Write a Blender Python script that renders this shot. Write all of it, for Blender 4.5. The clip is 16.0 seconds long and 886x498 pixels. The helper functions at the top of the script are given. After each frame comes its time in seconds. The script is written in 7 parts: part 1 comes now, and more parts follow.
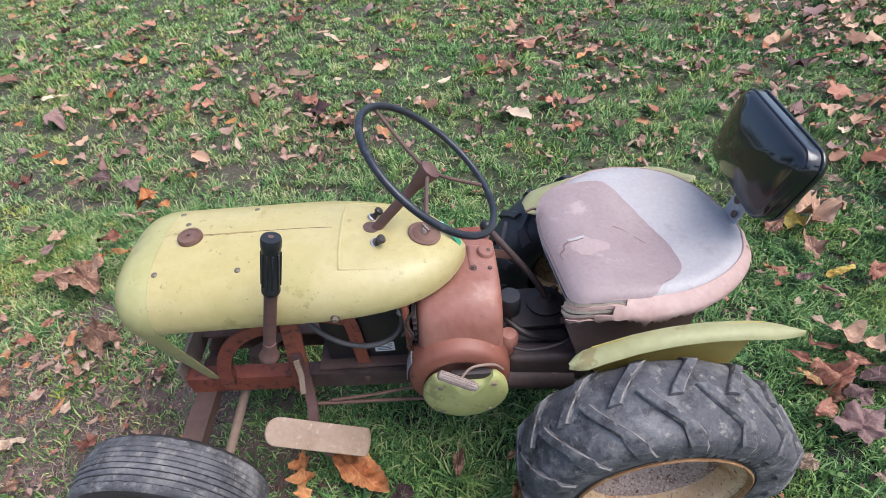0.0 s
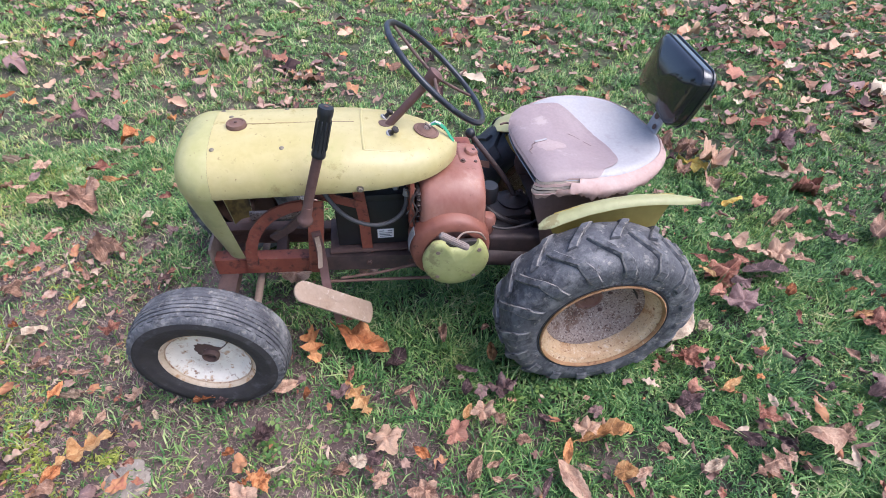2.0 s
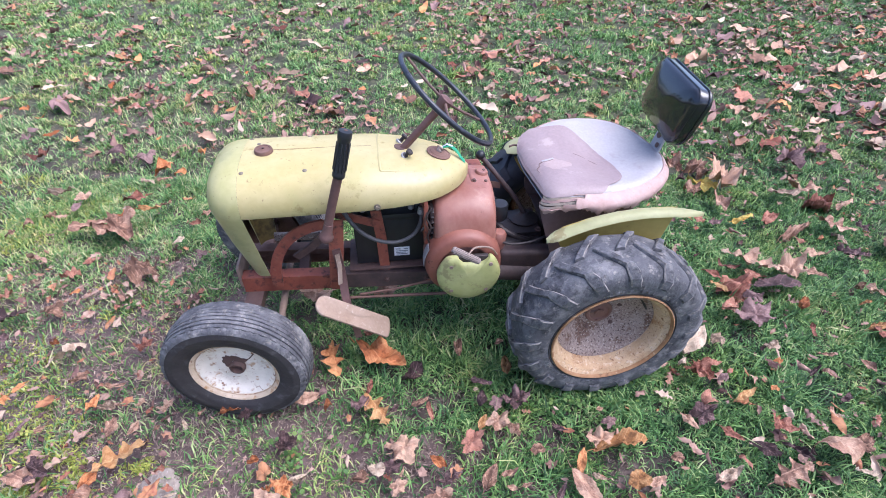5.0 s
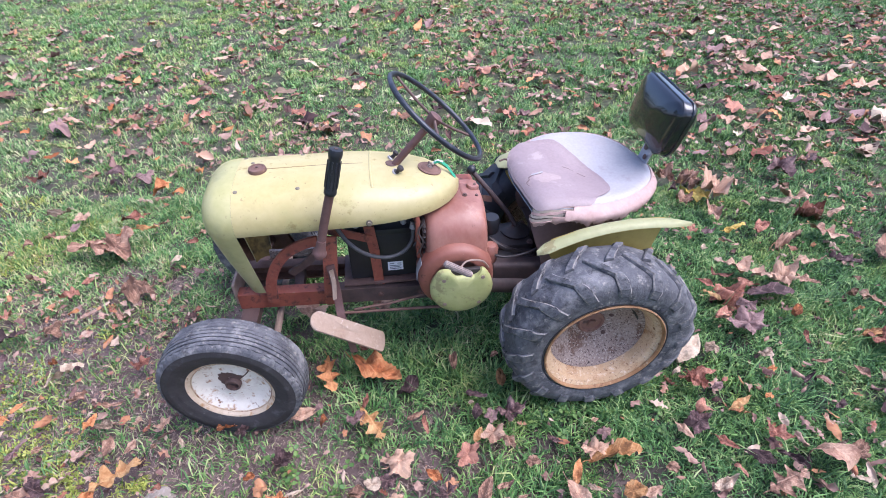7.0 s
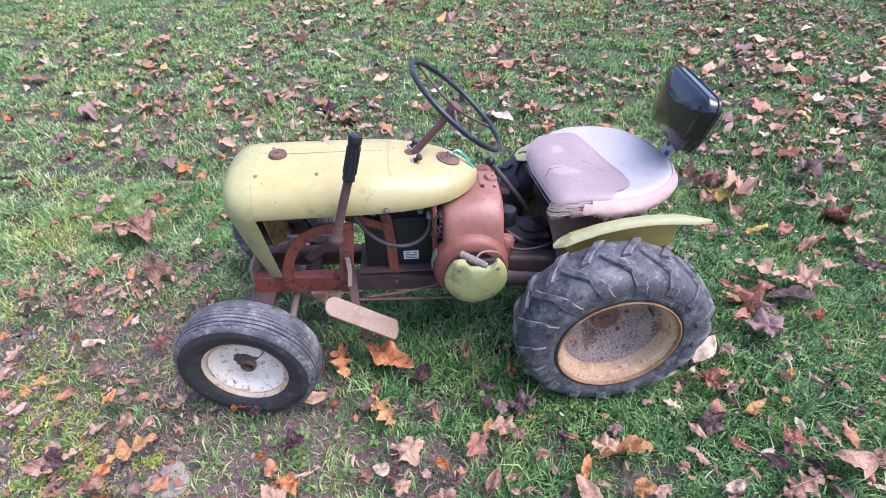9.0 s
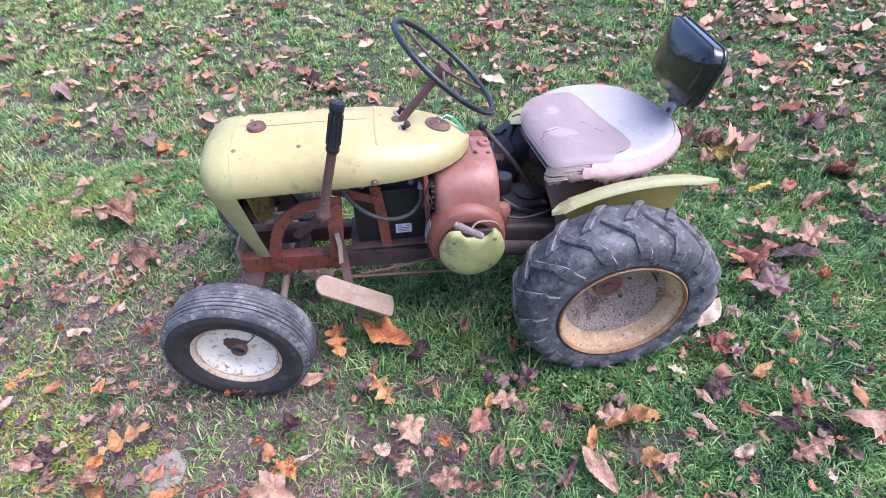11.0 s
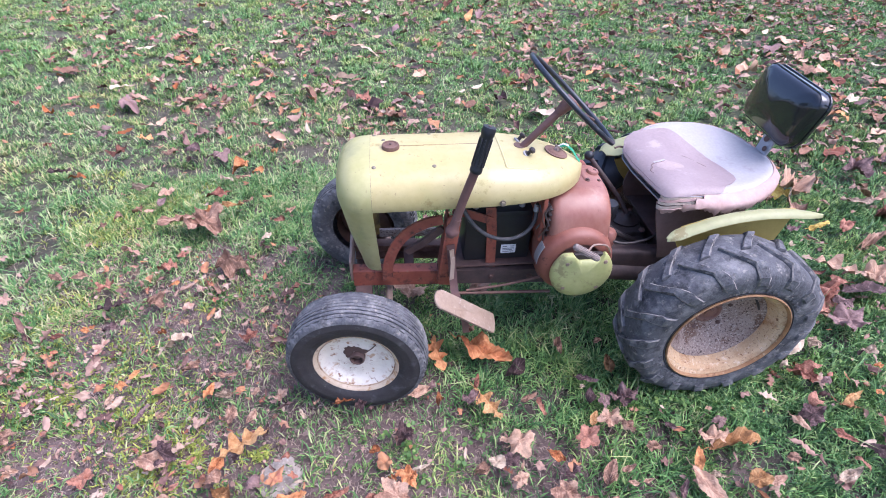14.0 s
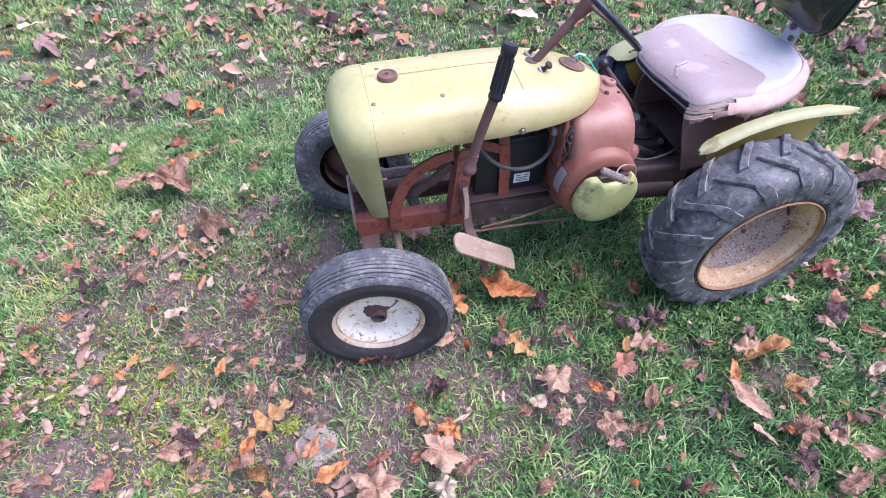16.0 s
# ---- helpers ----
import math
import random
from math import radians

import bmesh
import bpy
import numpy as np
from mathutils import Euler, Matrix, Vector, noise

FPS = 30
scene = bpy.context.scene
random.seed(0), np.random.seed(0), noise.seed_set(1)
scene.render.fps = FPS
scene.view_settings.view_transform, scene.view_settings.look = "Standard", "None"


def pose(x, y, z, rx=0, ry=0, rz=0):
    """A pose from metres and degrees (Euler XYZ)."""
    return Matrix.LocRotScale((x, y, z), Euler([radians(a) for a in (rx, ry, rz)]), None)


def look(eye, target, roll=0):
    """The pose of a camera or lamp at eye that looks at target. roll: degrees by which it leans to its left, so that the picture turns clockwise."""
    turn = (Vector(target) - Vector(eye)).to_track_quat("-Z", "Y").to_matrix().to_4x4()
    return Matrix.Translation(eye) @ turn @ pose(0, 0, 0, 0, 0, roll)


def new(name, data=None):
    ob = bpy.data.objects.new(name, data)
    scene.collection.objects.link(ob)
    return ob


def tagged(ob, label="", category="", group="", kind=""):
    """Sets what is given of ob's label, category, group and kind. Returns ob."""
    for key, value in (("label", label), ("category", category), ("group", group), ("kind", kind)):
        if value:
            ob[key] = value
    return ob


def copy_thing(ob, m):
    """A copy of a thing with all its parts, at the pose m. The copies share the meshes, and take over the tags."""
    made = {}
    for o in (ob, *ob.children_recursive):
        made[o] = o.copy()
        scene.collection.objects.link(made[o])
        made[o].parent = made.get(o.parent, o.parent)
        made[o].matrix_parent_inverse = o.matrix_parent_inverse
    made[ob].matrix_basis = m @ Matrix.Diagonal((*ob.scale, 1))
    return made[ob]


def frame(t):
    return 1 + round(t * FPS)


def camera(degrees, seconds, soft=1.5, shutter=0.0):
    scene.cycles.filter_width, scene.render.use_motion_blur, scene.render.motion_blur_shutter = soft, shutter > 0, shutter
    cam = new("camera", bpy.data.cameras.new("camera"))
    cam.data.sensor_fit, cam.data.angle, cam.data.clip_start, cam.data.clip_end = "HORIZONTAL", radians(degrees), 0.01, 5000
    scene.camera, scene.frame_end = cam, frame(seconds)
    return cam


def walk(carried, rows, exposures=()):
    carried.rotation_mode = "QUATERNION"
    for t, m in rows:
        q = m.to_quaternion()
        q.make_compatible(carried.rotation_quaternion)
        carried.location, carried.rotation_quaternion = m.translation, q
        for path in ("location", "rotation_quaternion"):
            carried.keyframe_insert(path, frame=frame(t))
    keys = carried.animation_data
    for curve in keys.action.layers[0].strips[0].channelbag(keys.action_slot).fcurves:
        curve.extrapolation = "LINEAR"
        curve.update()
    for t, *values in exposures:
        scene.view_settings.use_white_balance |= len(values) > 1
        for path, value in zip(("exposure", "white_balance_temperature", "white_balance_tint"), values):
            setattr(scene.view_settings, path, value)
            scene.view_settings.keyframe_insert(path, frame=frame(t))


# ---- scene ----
cam = camera(82.6, 16.0, 0.9)
PATH = [
    (0, (0.07, 0.099, 1.322), (-0.079, 1.538, -0.059), -3.6),
    (0.5, (0.04, 0.07, 1.317), (-0.09, 1.466, -0.108), -1.8),
    (1, (-0.061, 0.029, 1.328), (0.128, 1.325, -0.183), 4.4),
    (1.5, (-0.163, -0.084, 1.332), (0.1, 1.294, -0.094), 8.7),
    (2, (-0.073, -0.294, 1.328), (0.042, 1.138, -0.064), 4.0),
    (2.5, (-0.07, -0.348, 1.35), (-0.073, 1.186, 0.066), -0.2),
    (3, (-0.098, -0.323, 1.341), (-0.064, 1.206, 0.052), 1.1),
    (3.5, (-0.102, -0.331, 1.343), (-0.103, 1.176, 0.027), 0.5),
    (4, (-0.074, -0.348, 1.341), (-0.045, 1.154, 0.021), 0.2),
    (4.5, (-0.065, -0.368, 1.342), (-0.028, 1.141, 0.03), 1.2),
    (6.8, (-0.029, -0.385, 1.342), (0.01, 1.163, 0.076), -0.2),
    (7, (-0.035, -0.389, 1.355), (-0.001, 1.163, 0.095), -0.1),
    (7.5, (-0.032, -0.402, 1.369), (-0.005, 1.171, 0.135), 0.5),
    (8, (-0.028, -0.406, 1.367), (-0.001, 1.179, 0.146), 1.1),
    (8.5, (-0.029, -0.404, 1.352), (-0.015, 1.166, 0.112), 1.4),
    (9, (-0.034, -0.4, 1.344), (-0.064, 1.141, 0.07), 0.3),
    (9.2, (-0.038, -0.399, 1.346), (-0.08, 1.137, 0.066), 0.1),
    (11.3, (-0.025, -0.346, 1.303), (-0.019, 1.114, -0.063), -2.4),
    (11.5, (-0.007, -0.347, 1.31), (0.068, 1.13, -0.036), -2.4),
    (12, (0.005, -0.356, 1.335), (0.163, 1.181, 0.066), -1.7),
    (12.5, (-0.015, -0.373, 1.334), (0.095, 1.194, 0.097), -0.7),
    (13, (-0.054, -0.385, 1.33), (-0.064, 1.163, 0.063), -0.9),
    (13.5, (-0.162, -0.401, 1.329), (-0.158, 1.149, 0.065), 2.4),
    (14, (-0.37, -0.417, 1.326), (-0.355, 1.123, 0.051), 1.6),
    (14.5, (-0.459, -0.424, 1.329), (-0.316, 1.042, -0.024), 4.4),
    (15, (-0.448, -0.34, 1.303), (-0.311, 1.016, -0.161), 1.3),
    (15.5, (-0.419, -0.27, 1.292), (-0.296, 1.051, -0.205), -1.7),
    (16, (-0.501, -0.27, 1.29), (-0.359, 1.03, -0.223), -0.8),
]
walk(cam, [(t, look(eye, target, roll)) for t, eye, target, roll in PATH], [(0, 0.73, 6050, 10), (2, 0.96, 5800, 14), (3, 1.05, 5650, 16), (7, 1.10, 5550, 19), (16, 1.18, 5500, 22)])

# ---- world and light ----
SUN_UP, SUN_ROUND = 62.0, 100.0
world = bpy.data.worlds.new("overcast_sky")
scene.world = world
world.use_nodes = True
wn = world.node_tree.nodes
sky = wn.new("ShaderNodeTexSky")
sky.sky_type, sky.sun_disc = "NISHITA", False
sky.sun_elevation, sky.sun_rotation = radians(SUN_UP), radians(SUN_ROUND)
sky.air_density, sky.dust_density, sky.ozone_density = 1.0, 4.0, 1.0
world.node_tree.links.new(sky.outputs[0], wn["Background"].inputs[0])
wn["Background"].inputs[1].default_value = 0.16
sun = new("sun", bpy.data.lights.new("sun", "SUN"))
sun.data.energy, sun.data.angle, sun.data.color = 1.25, radians(45), (1.0, 0.97, 0.945)
sun.matrix_world = look((0, 0, 6), (-math.sin(radians(SUN_ROUND)) * 6 / math.tan(radians(SUN_UP)), -math.cos(radians(SUN_ROUND)) * 6 / math.tan(radians(SUN_UP)), 0))


# ---- materials ----
def material(name, colours, scale=8.0, rough=(0.5, 0.7), metal=0.0, bump=0.15, fine=60.0, spots=None, coat=0.0, island=0.0, stretch=(1, 1, 1), soft=0.06):
    """colours: two base colours mixed by noise at two sizes; spots: (colour, share, size, roughness) of rust or dirt; island: random tone per piece."""
    m = bpy.data.materials.new(name)
    m.use_nodes = True
    n, l = m.node_tree.nodes, m.node_tree.links
    b = n["Principled BSDF"]
    tc = n.new("ShaderNodeTexCoord")
    mp = n.new("ShaderNodeMapping")
    mp.inputs["Scale"].default_value = stretch
    l.new(tc.outputs["Object"], mp.inputs[0])

    def noise_at(size, detail=5.0, rough_=0.6):
        t = n.new("ShaderNodeTexNoise")
        t.inputs["Scale"].default_value, t.inputs["Detail"].default_value, t.inputs["Roughness"].default_value = size, detail, rough_
        l.new(mp.outputs[0], t.inputs[0])
        return t.outputs[0]

    def ramp_of(value, lo, hi):
        r = n.new("ShaderNodeMapRange")
        r.inputs[1].default_value, r.inputs[2].default_value = lo, hi
        l.new(value, r.inputs[0])
        return r.outputs[0]

    def mix(fac, a, c):
        x = n.new("ShaderNodeMix")
        x.data_type = "RGBA"
        l.new(fac, x.inputs[0])
        for k, v in ((6, a), (7, c)):
            if isinstance(v, tuple):
                x.inputs[k].default_value = (*v, 1)
            else:
                l.new(v, x.inputs[k])
        return x.outputs[2]

    coarse, grain = noise_at(scale), noise_at(fine, 4.0)
    colour = mix(ramp_of(coarse, 0.32, 0.68), colours[0], colours[1])
    dark = mix(ramp_of(grain, 0.25, 0.75), tuple(0.72 * c for c in colours[0]), tuple(min(1, 1.12 * c) for c in colours[1]))
    x = n.new("ShaderNodeMix")
    x.data_type, x.inputs[0].default_value = "RGBA", 0.3
    l.new(colour, x.inputs[6])
    l.new(dark, x.inputs[7])
    colour = x.outputs[2]
    r = n.new("ShaderNodeMapRange")
    r.inputs[3].default_value, r.inputs[4].default_value = rough
    l.new(grain, r.inputs[0])
    roughness = r.outputs[0]
    if spots:
        for spot, share, size, srough in spots:
            mask = ramp_of(noise_at(size, 7.0, 0.65), 1 - share, 1 - share + soft)
            colour = mix(mask, colour, spot)
            k = n.new("ShaderNodeMix")
            k.inputs[3].default_value = srough
            l.new(mask, k.inputs[0])
            l.new(roughness, k.inputs[2])
            roughness = k.outputs[0]
    if island:
        g = n.new("ShaderNodeNewGeometry")
        hs = n.new("ShaderNodeHueSaturation")
        l.new(ramp_of(g.outputs["Random Per Island"], 0, 1), hs.inputs["Value"])
        hs.inputs["Value"].links[0].from_node.inputs[3].default_value = 1 - island
        hs.inputs["Value"].links[0].from_node.inputs[4].default_value = 1 + island
        l.new(colour, hs.inputs["Color"])
        colour = hs.outputs[0]
    l.new(colour, b.inputs["Base Color"])
    l.new(roughness, b.inputs["Roughness"])
    b.inputs["Metallic"].default_value = metal
    b.inputs["Coat Weight"].default_value = coat
    b.inputs["Coat Roughness"].default_value = 0.25
    if bump:
        bp = n.new("ShaderNodeBump")
        bp.inputs["Strength"].default_value, bp.inputs["Distance"].default_value = bump, 0.002
        l.new(grain, bp.inputs["Height"])
        l.new(bp.outputs[0], b.inputs["Normal"])
    return m


YELLOW = material("faded_yellow_paint", ((0.455, 0.372, 0.135), (0.535, 0.46, 0.235)), 3, (0.24, 0.40), 0, 0.05, 40, [((0.42, 0.37, 0.15), 0.40, 5, 0.5), ((0.52, 0.475, 0.25), 0.36, 9, 0.45), ((0.33, 0.26, 0.10), 0.40, 20, 0.7), ((0.20, 0.125, 0.055), 0.36, 60, 0.8), ((0.12, 0.07, 0.035), 0.345, 150, 0.8)], soft=0.1)
# hood yellow shifted green: light off grass and sky put into the colour
NOSE_GREENLIT = material("green_lit_yellow_paint", ((0.40, 0.37, 0.13), (0.475, 0.44, 0.22)), 4, (0.24, 0.40), 0, 0.05, 40, [((0.36, 0.34, 0.16), 0.42, 7, 0.5), ((0.33, 0.26, 0.10), 0.38, 20, 0.7), ((0.20, 0.125, 0.055), 0.35, 60, 0.8), ((0.12, 0.07, 0.035), 0.345, 150, 0.8)], soft=0.1)
LIME = material("lime_yellow_paint", ((0.35, 0.36, 0.12), (0.46, 0.46, 0.21)), 9, (0.38, 0.6), 0, 0.1, 50, [((0.27, 0.25, 0.11), 0.45, 16, 0.7), ((0.2, 0.14, 0.07), 0.33, 60, 0.8)])
SAGE = material("dull_sage_yellow_paint", ((0.30, 0.295, 0.13), (0.385, 0.375, 0.195)), 9, (0.42, 0.6), 0, 0.08, 50, [((0.26, 0.22, 0.10), 0.42, 18, 0.7), ((0.17, 0.10, 0.05), 0.33, 60, 0.8)])
OCHRE = material("ochre_yellow_paint", ((0.36, 0.27, 0.06), (0.45, 0.35, 0.10)), 9, (0.5, 0.7), 0, 0.06, 50, [((0.2, 0.12, 0.06), 0.33, 40, 0.8)])
# inner nose faces: interior shade put into a darkened, blotched ochre
OCHRE_SHADED = material("shaded_inner_ochre", ((0.19, 0.12, 0.035), (0.42, 0.28, 0.075)), 10, (0.55, 0.75), 0, 0.1, 60, [((0.045, 0.03, 0.02), 0.52, 14, 0.8)], soft=0.15)
RED = material("rusty_red_paint", ((0.20, 0.052, 0.034), (0.33, 0.10, 0.060)), 12, (0.42, 0.68), 0, 0.25, 70, [((0.07, 0.036, 0.032), 0.47, 30, 0.8), ((0.26, 0.15, 0.10), 0.38, 70, 0.85)], soft=0.12)
PINKRED = material("chalky_red_paint", ((0.235, 0.078, 0.05), (0.36, 0.18, 0.138)), 8, (0.30, 0.46), 0, 0.12, 60, [((0.27, 0.088, 0.040), 0.48, 12, 0.5), ((0.40, 0.24, 0.19), 0.42, 16, 0.5), ((0.11, 0.045, 0.028), 0.36, 50, 0.8)], stretch=(1, 1, 0.6), soft=0.18)
RUSTY = material("brown_rust", ((0.13, 0.068, 0.05), (0.215, 0.125, 0.095)), 25, (0.65, 0.85), 0.2, 0.3, 140)
RUSTDARK = material("dark_rusted_iron", ((0.085, 0.050, 0.044), (0.165, 0.10, 0.082)), 20, (0.6, 0.85), 0.2, 0.3, 110)
LEVERM = material("rusted_lever_steel", ((0.12, 0.062, 0.055), (0.18, 0.10, 0.088)), 22, (0.5, 0.75), 0.3, 0.25, 120)
GREASE = material("greasy_black_iron", ((0.020, 0.017, 0.018), (0.062, 0.047, 0.043)), 18, (0.35, 0.65), 0.1, 0.25, 90, [((0.11, 0.075, 0.06), 0.36, 50, 0.8)])
CASING = material("oily_brown_iron", ((0.045, 0.032, 0.032), (0.11, 0.072, 0.065)), 20, (0.45, 0.75), 0.1, 0.3, 100, [((0.14, 0.09, 0.07), 0.36, 50, 0.8)])
BLACK = material("black_plastic", ((0.012, 0.013, 0.016), (0.022, 0.023, 0.027)), 14, (0.35, 0.5), 0, 0.05, 80)
RUBBER = material("weathered_black_rubber", ((0.020, 0.0175, 0.0185), (0.050, 0.044, 0.045)), 14, (0.6, 0.85), 0, 0.6, 90, [((0.10, 0.097, 0.10), 0.44, 40, 0.9), ((0.22, 0.20, 0.18), 0.34, 90, 0.9)], soft=0.22)
# darker tyre rubber for the far rear wheel, its shade put into the colour
SHADERUBBER = material("shaded_black_rubber", ((0.022, 0.025, 0.034), (0.060, 0.064, 0.078)), 14, (0.5, 0.75), 0, 0.3, 90)
LUGRUBBER = material("dusty_lug_rubber", ((0.040, 0.040, 0.046), (0.135, 0.133, 0.142)), 16, (0.6, 0.85), 0, 0.9, 130, [((0.25, 0.24, 0.235), 0.50, 12, 0.9), ((0.014, 0.014, 0.017), 0.46, 22, 0.85), ((0.40, 0.36, 0.31), 0.43, 55, 0.9), ((0.014, 0.014, 0.016), 0.40, 110, 0.85)], soft=0.17)
WORNEDGE = material("scuffed_rubber_edge", ((0.11, 0.105, 0.105), (0.33, 0.30, 0.265)), 30, (0.8, 0.95), 0, 0.8, 160, [((0.03, 0.03, 0.034), 0.52, 28, 0.9)], soft=0.15)
WHITE = material("rusty_white_paint", ((0.77, 0.68, 0.56), (0.85, 0.79, 0.70)), 9, (0.35, 0.55), 0, 0.2, 50, [((0.64, 0.54, 0.45), 0.46, 11, 0.6), ((0.54, 0.36, 0.22), 0.455, 34, 0.75), ((0.24, 0.11, 0.055), 0.41, 66, 0.9)], soft=0.09)
CREAM = material("rust_streaked_cream_paint", ((0.44, 0.25, 0.11), (0.70, 0.53, 0.34)), 7, (0.5, 0.75), 0, 0.45, 110, [((0.34, 0.155, 0.055), 0.47, 12, 0.8), ((0.70, 0.56, 0.40), 0.46, 95, 0.7), ((0.20, 0.09, 0.04), 0.45, 110, 0.9), ((0.13, 0.06, 0.03), 0.41, 190, 0.9)], soft=0.13)
RIMRUST = material("rolled_rim_rust", ((0.24, 0.115, 0.048), (0.42, 0.24, 0.115)), 14, (0.6, 0.8), 0.05, 0.4, 120, [((0.13, 0.06, 0.035), 0.45, 34, 0.85), ((0.60, 0.45, 0.29), 0.42, 60, 0.7)], soft=0.12)
DISC = material("mottled_rusty_steel", ((0.25, 0.175, 0.145), (0.38, 0.295, 0.25)), 14, (0.6, 0.8), 0.05, 0.5, 120, [((0.17, 0.10, 0.07), 0.45, 10, 0.7), ((0.46, 0.385, 0.33), 0.46, 150, 0.8), ((0.075, 0.045, 0.036), 0.45, 190, 0.85), ((0.05, 0.03, 0.025), 0.36, 70, 0.8)])
MAUVE = material("worn_mauve_vinyl", ((0.27, 0.198, 0.198), (0.345, 0.268, 0.262)), 8, (0.45, 0.6), 0, 0.14, 120, [((0.40, 0.315, 0.30), 0.42, 11, 0.6), ((0.19, 0.13, 0.13), 0.33, 50, 0.7)])
WORN = material("pale_worn_vinyl", ((0.345, 0.255, 0.24), (0.42, 0.325, 0.305)), 20, (0.5, 0.65), 0, 0.1, 120, [((0.26, 0.185, 0.185), 0.46, 40, 0.7)], soft=0.2)
LILAC = material("faded_white_vinyl", ((0.345, 0.322, 0.326), (0.425, 0.40, 0.402)), 6, (0.40, 0.6), 0, 0.1, 120, [((0.42, 0.365, 0.34), 0.46, 7, 0.7), ((0.28, 0.24, 0.235), 0.40, 22, 0.7)], soft=0.25)
PINK = material("grubby_pink_vinyl", ((0.40, 0.25, 0.215), (0.50, 0.36, 0.32)), 14, (0.55, 0.7), 0, 0.15, 90, [((0.26, 0.14, 0.11), 0.36, 40, 0.8)])
FOAM = material("grey_tan_foam", ((0.27, 0.225, 0.175), (0.42, 0.355, 0.285)), 40, (0.85, 0.95), 0, 0.6, 200)
GLOSS = material("glossy_black_vinyl", ((0.006, 0.007, 0.010), (0.010, 0.011, 0.015)), 10, (0.10, 0.18), 0, 0.05, 30)
GLOSS.node_tree.nodes["Principled BSDF"].inputs["IOR"].default_value = 1.5
GLOSS.node_tree.nodes["Principled BSDF"].inputs["Coat Weight"].default_value = 0.6
GLOSS.node_tree.nodes["Principled BSDF"].inputs["Coat Roughness"].default_value = 0.06
STEEL = material("dull_grey_steel", ((0.33, 0.32, 0.33), (0.44, 0.43, 0.45)), 22, (0.4, 0.6), 0.3, 0.15, 100, [((0.2, 0.12, 0.09), 0.34, 40, 0.8)])
PEDAL = material("worn_tan_steel", ((0.23, 0.155, 0.115), (0.34, 0.25, 0.20)), 26, (0.6, 0.8), 0.15, 0.3, 130)
PADTAN = material("scuffed_tan_plate", ((0.29, 0.20, 0.14), (0.39, 0.29, 0.22)), 14, (0.55, 0.75), 0.1, 0.4, 130, [((0.26, 0.17, 0.115), 0.42, 34, 0.8), ((0.55, 0.46, 0.38), 0.42, 60, 0.7), ((0.14, 0.085, 0.06), 0.33, 120, 0.8)], soft=0.16)
PLUM = material("purplish_brown_paint", ((0.135, 0.085, 0.078), (0.215, 0.148, 0.132)), 12, (0.5, 0.75), 0.1, 0.2, 90, [((0.16, 0.10, 0.08), 0.36, 40, 0.8)], soft=0.12)
CABLE = material("grey_rubber_hose", ((0.055, 0.053, 0.056), (0.10, 0.095, 0.097)), 30, (0.5, 0.7), 0, 0.1, 100)
PAPER = material("white_paper_label", ((0.72, 0.72, 0.74), (0.8, 0.8, 0.82)), 30, (0.5, 0.6), 0, 0.02, 90)
INK = material("grey_print", ((0.16, 0.17, 0.2), (0.22, 0.23, 0.26)), 30, (0.5, 0.6), 0, 0.0, 90)
GREEN = material("green_tape", ((0.02, 0.25, 0.12), (0.03, 0.32, 0.16)), 30, (0.4, 0.5), 0, 0.05, 90)
RIMWHITE = material("rust_edged_white_paint", ((0.50, 0.35, 0.22), (0.72, 0.59, 0.44)), 16, (0.4, 0.6), 0, 0.25, 60, [((0.44, 0.24, 0.11), 0.47, 26, 0.8), ((0.17, 0.07, 0.035), 0.39, 44, 0.9)], soft=0.1)
BRASS = material("dull_fastener", ((0.17, 0.14, 0.10), (0.27, 0.23, 0.18)), 60, (0.4, 0.6), 0.5, 0.1, 200)
SKIRT = material("worn_brick_red_paint", ((0.19, 0.062, 0.042), (0.28, 0.11, 0.075)), 9, (0.4, 0.6), 0, 0.15, 60, [((0.10, 0.045, 0.03), 0.36, 30, 0.8), ((0.30, 0.15, 0.10), 0.33, 50, 0.7)])
HUBRED = material("rusted_red_hub", ((0.17, 0.08, 0.058), (0.26, 0.14, 0.105)), 20, (0.6, 0.8), 0.05, 0.3, 120, [((0.10, 0.05, 0.035), 0.42, 40, 0.9)], soft=0.12)
RUSTSTREAK = material("flaking_rust_line", ((0.34, 0.20, 0.11), (0.58, 0.45, 0.33)), 30, (0.7, 0.85), 0, 0.3, 90, [((0.20, 0.09, 0.045), 0.50, 40, 0.9)], soft=0.12)
RUSTSMEAR = material("brown_rust_stain", ((0.26, 0.17, 0.075), (0.36, 0.27, 0.11)), 40, (0.6, 0.8), 0, 0.1, 120)
WHEELBLACK = material("worn_black_enamel", ((0.012, 0.014, 0.022), (0.030, 0.034, 0.046)), 20, (0.22, 0.42), 0, 0.15, 90, [((0.10, 0.105, 0.12), 0.38, 30, 0.6)], soft=0.15)
GRIPWOOD = material("weathered_grey_wood", ((0.20, 0.15, 0.13), (0.32, 0.26, 0.225)), 40, (0.7, 0.85), 0, 0.3, 160)


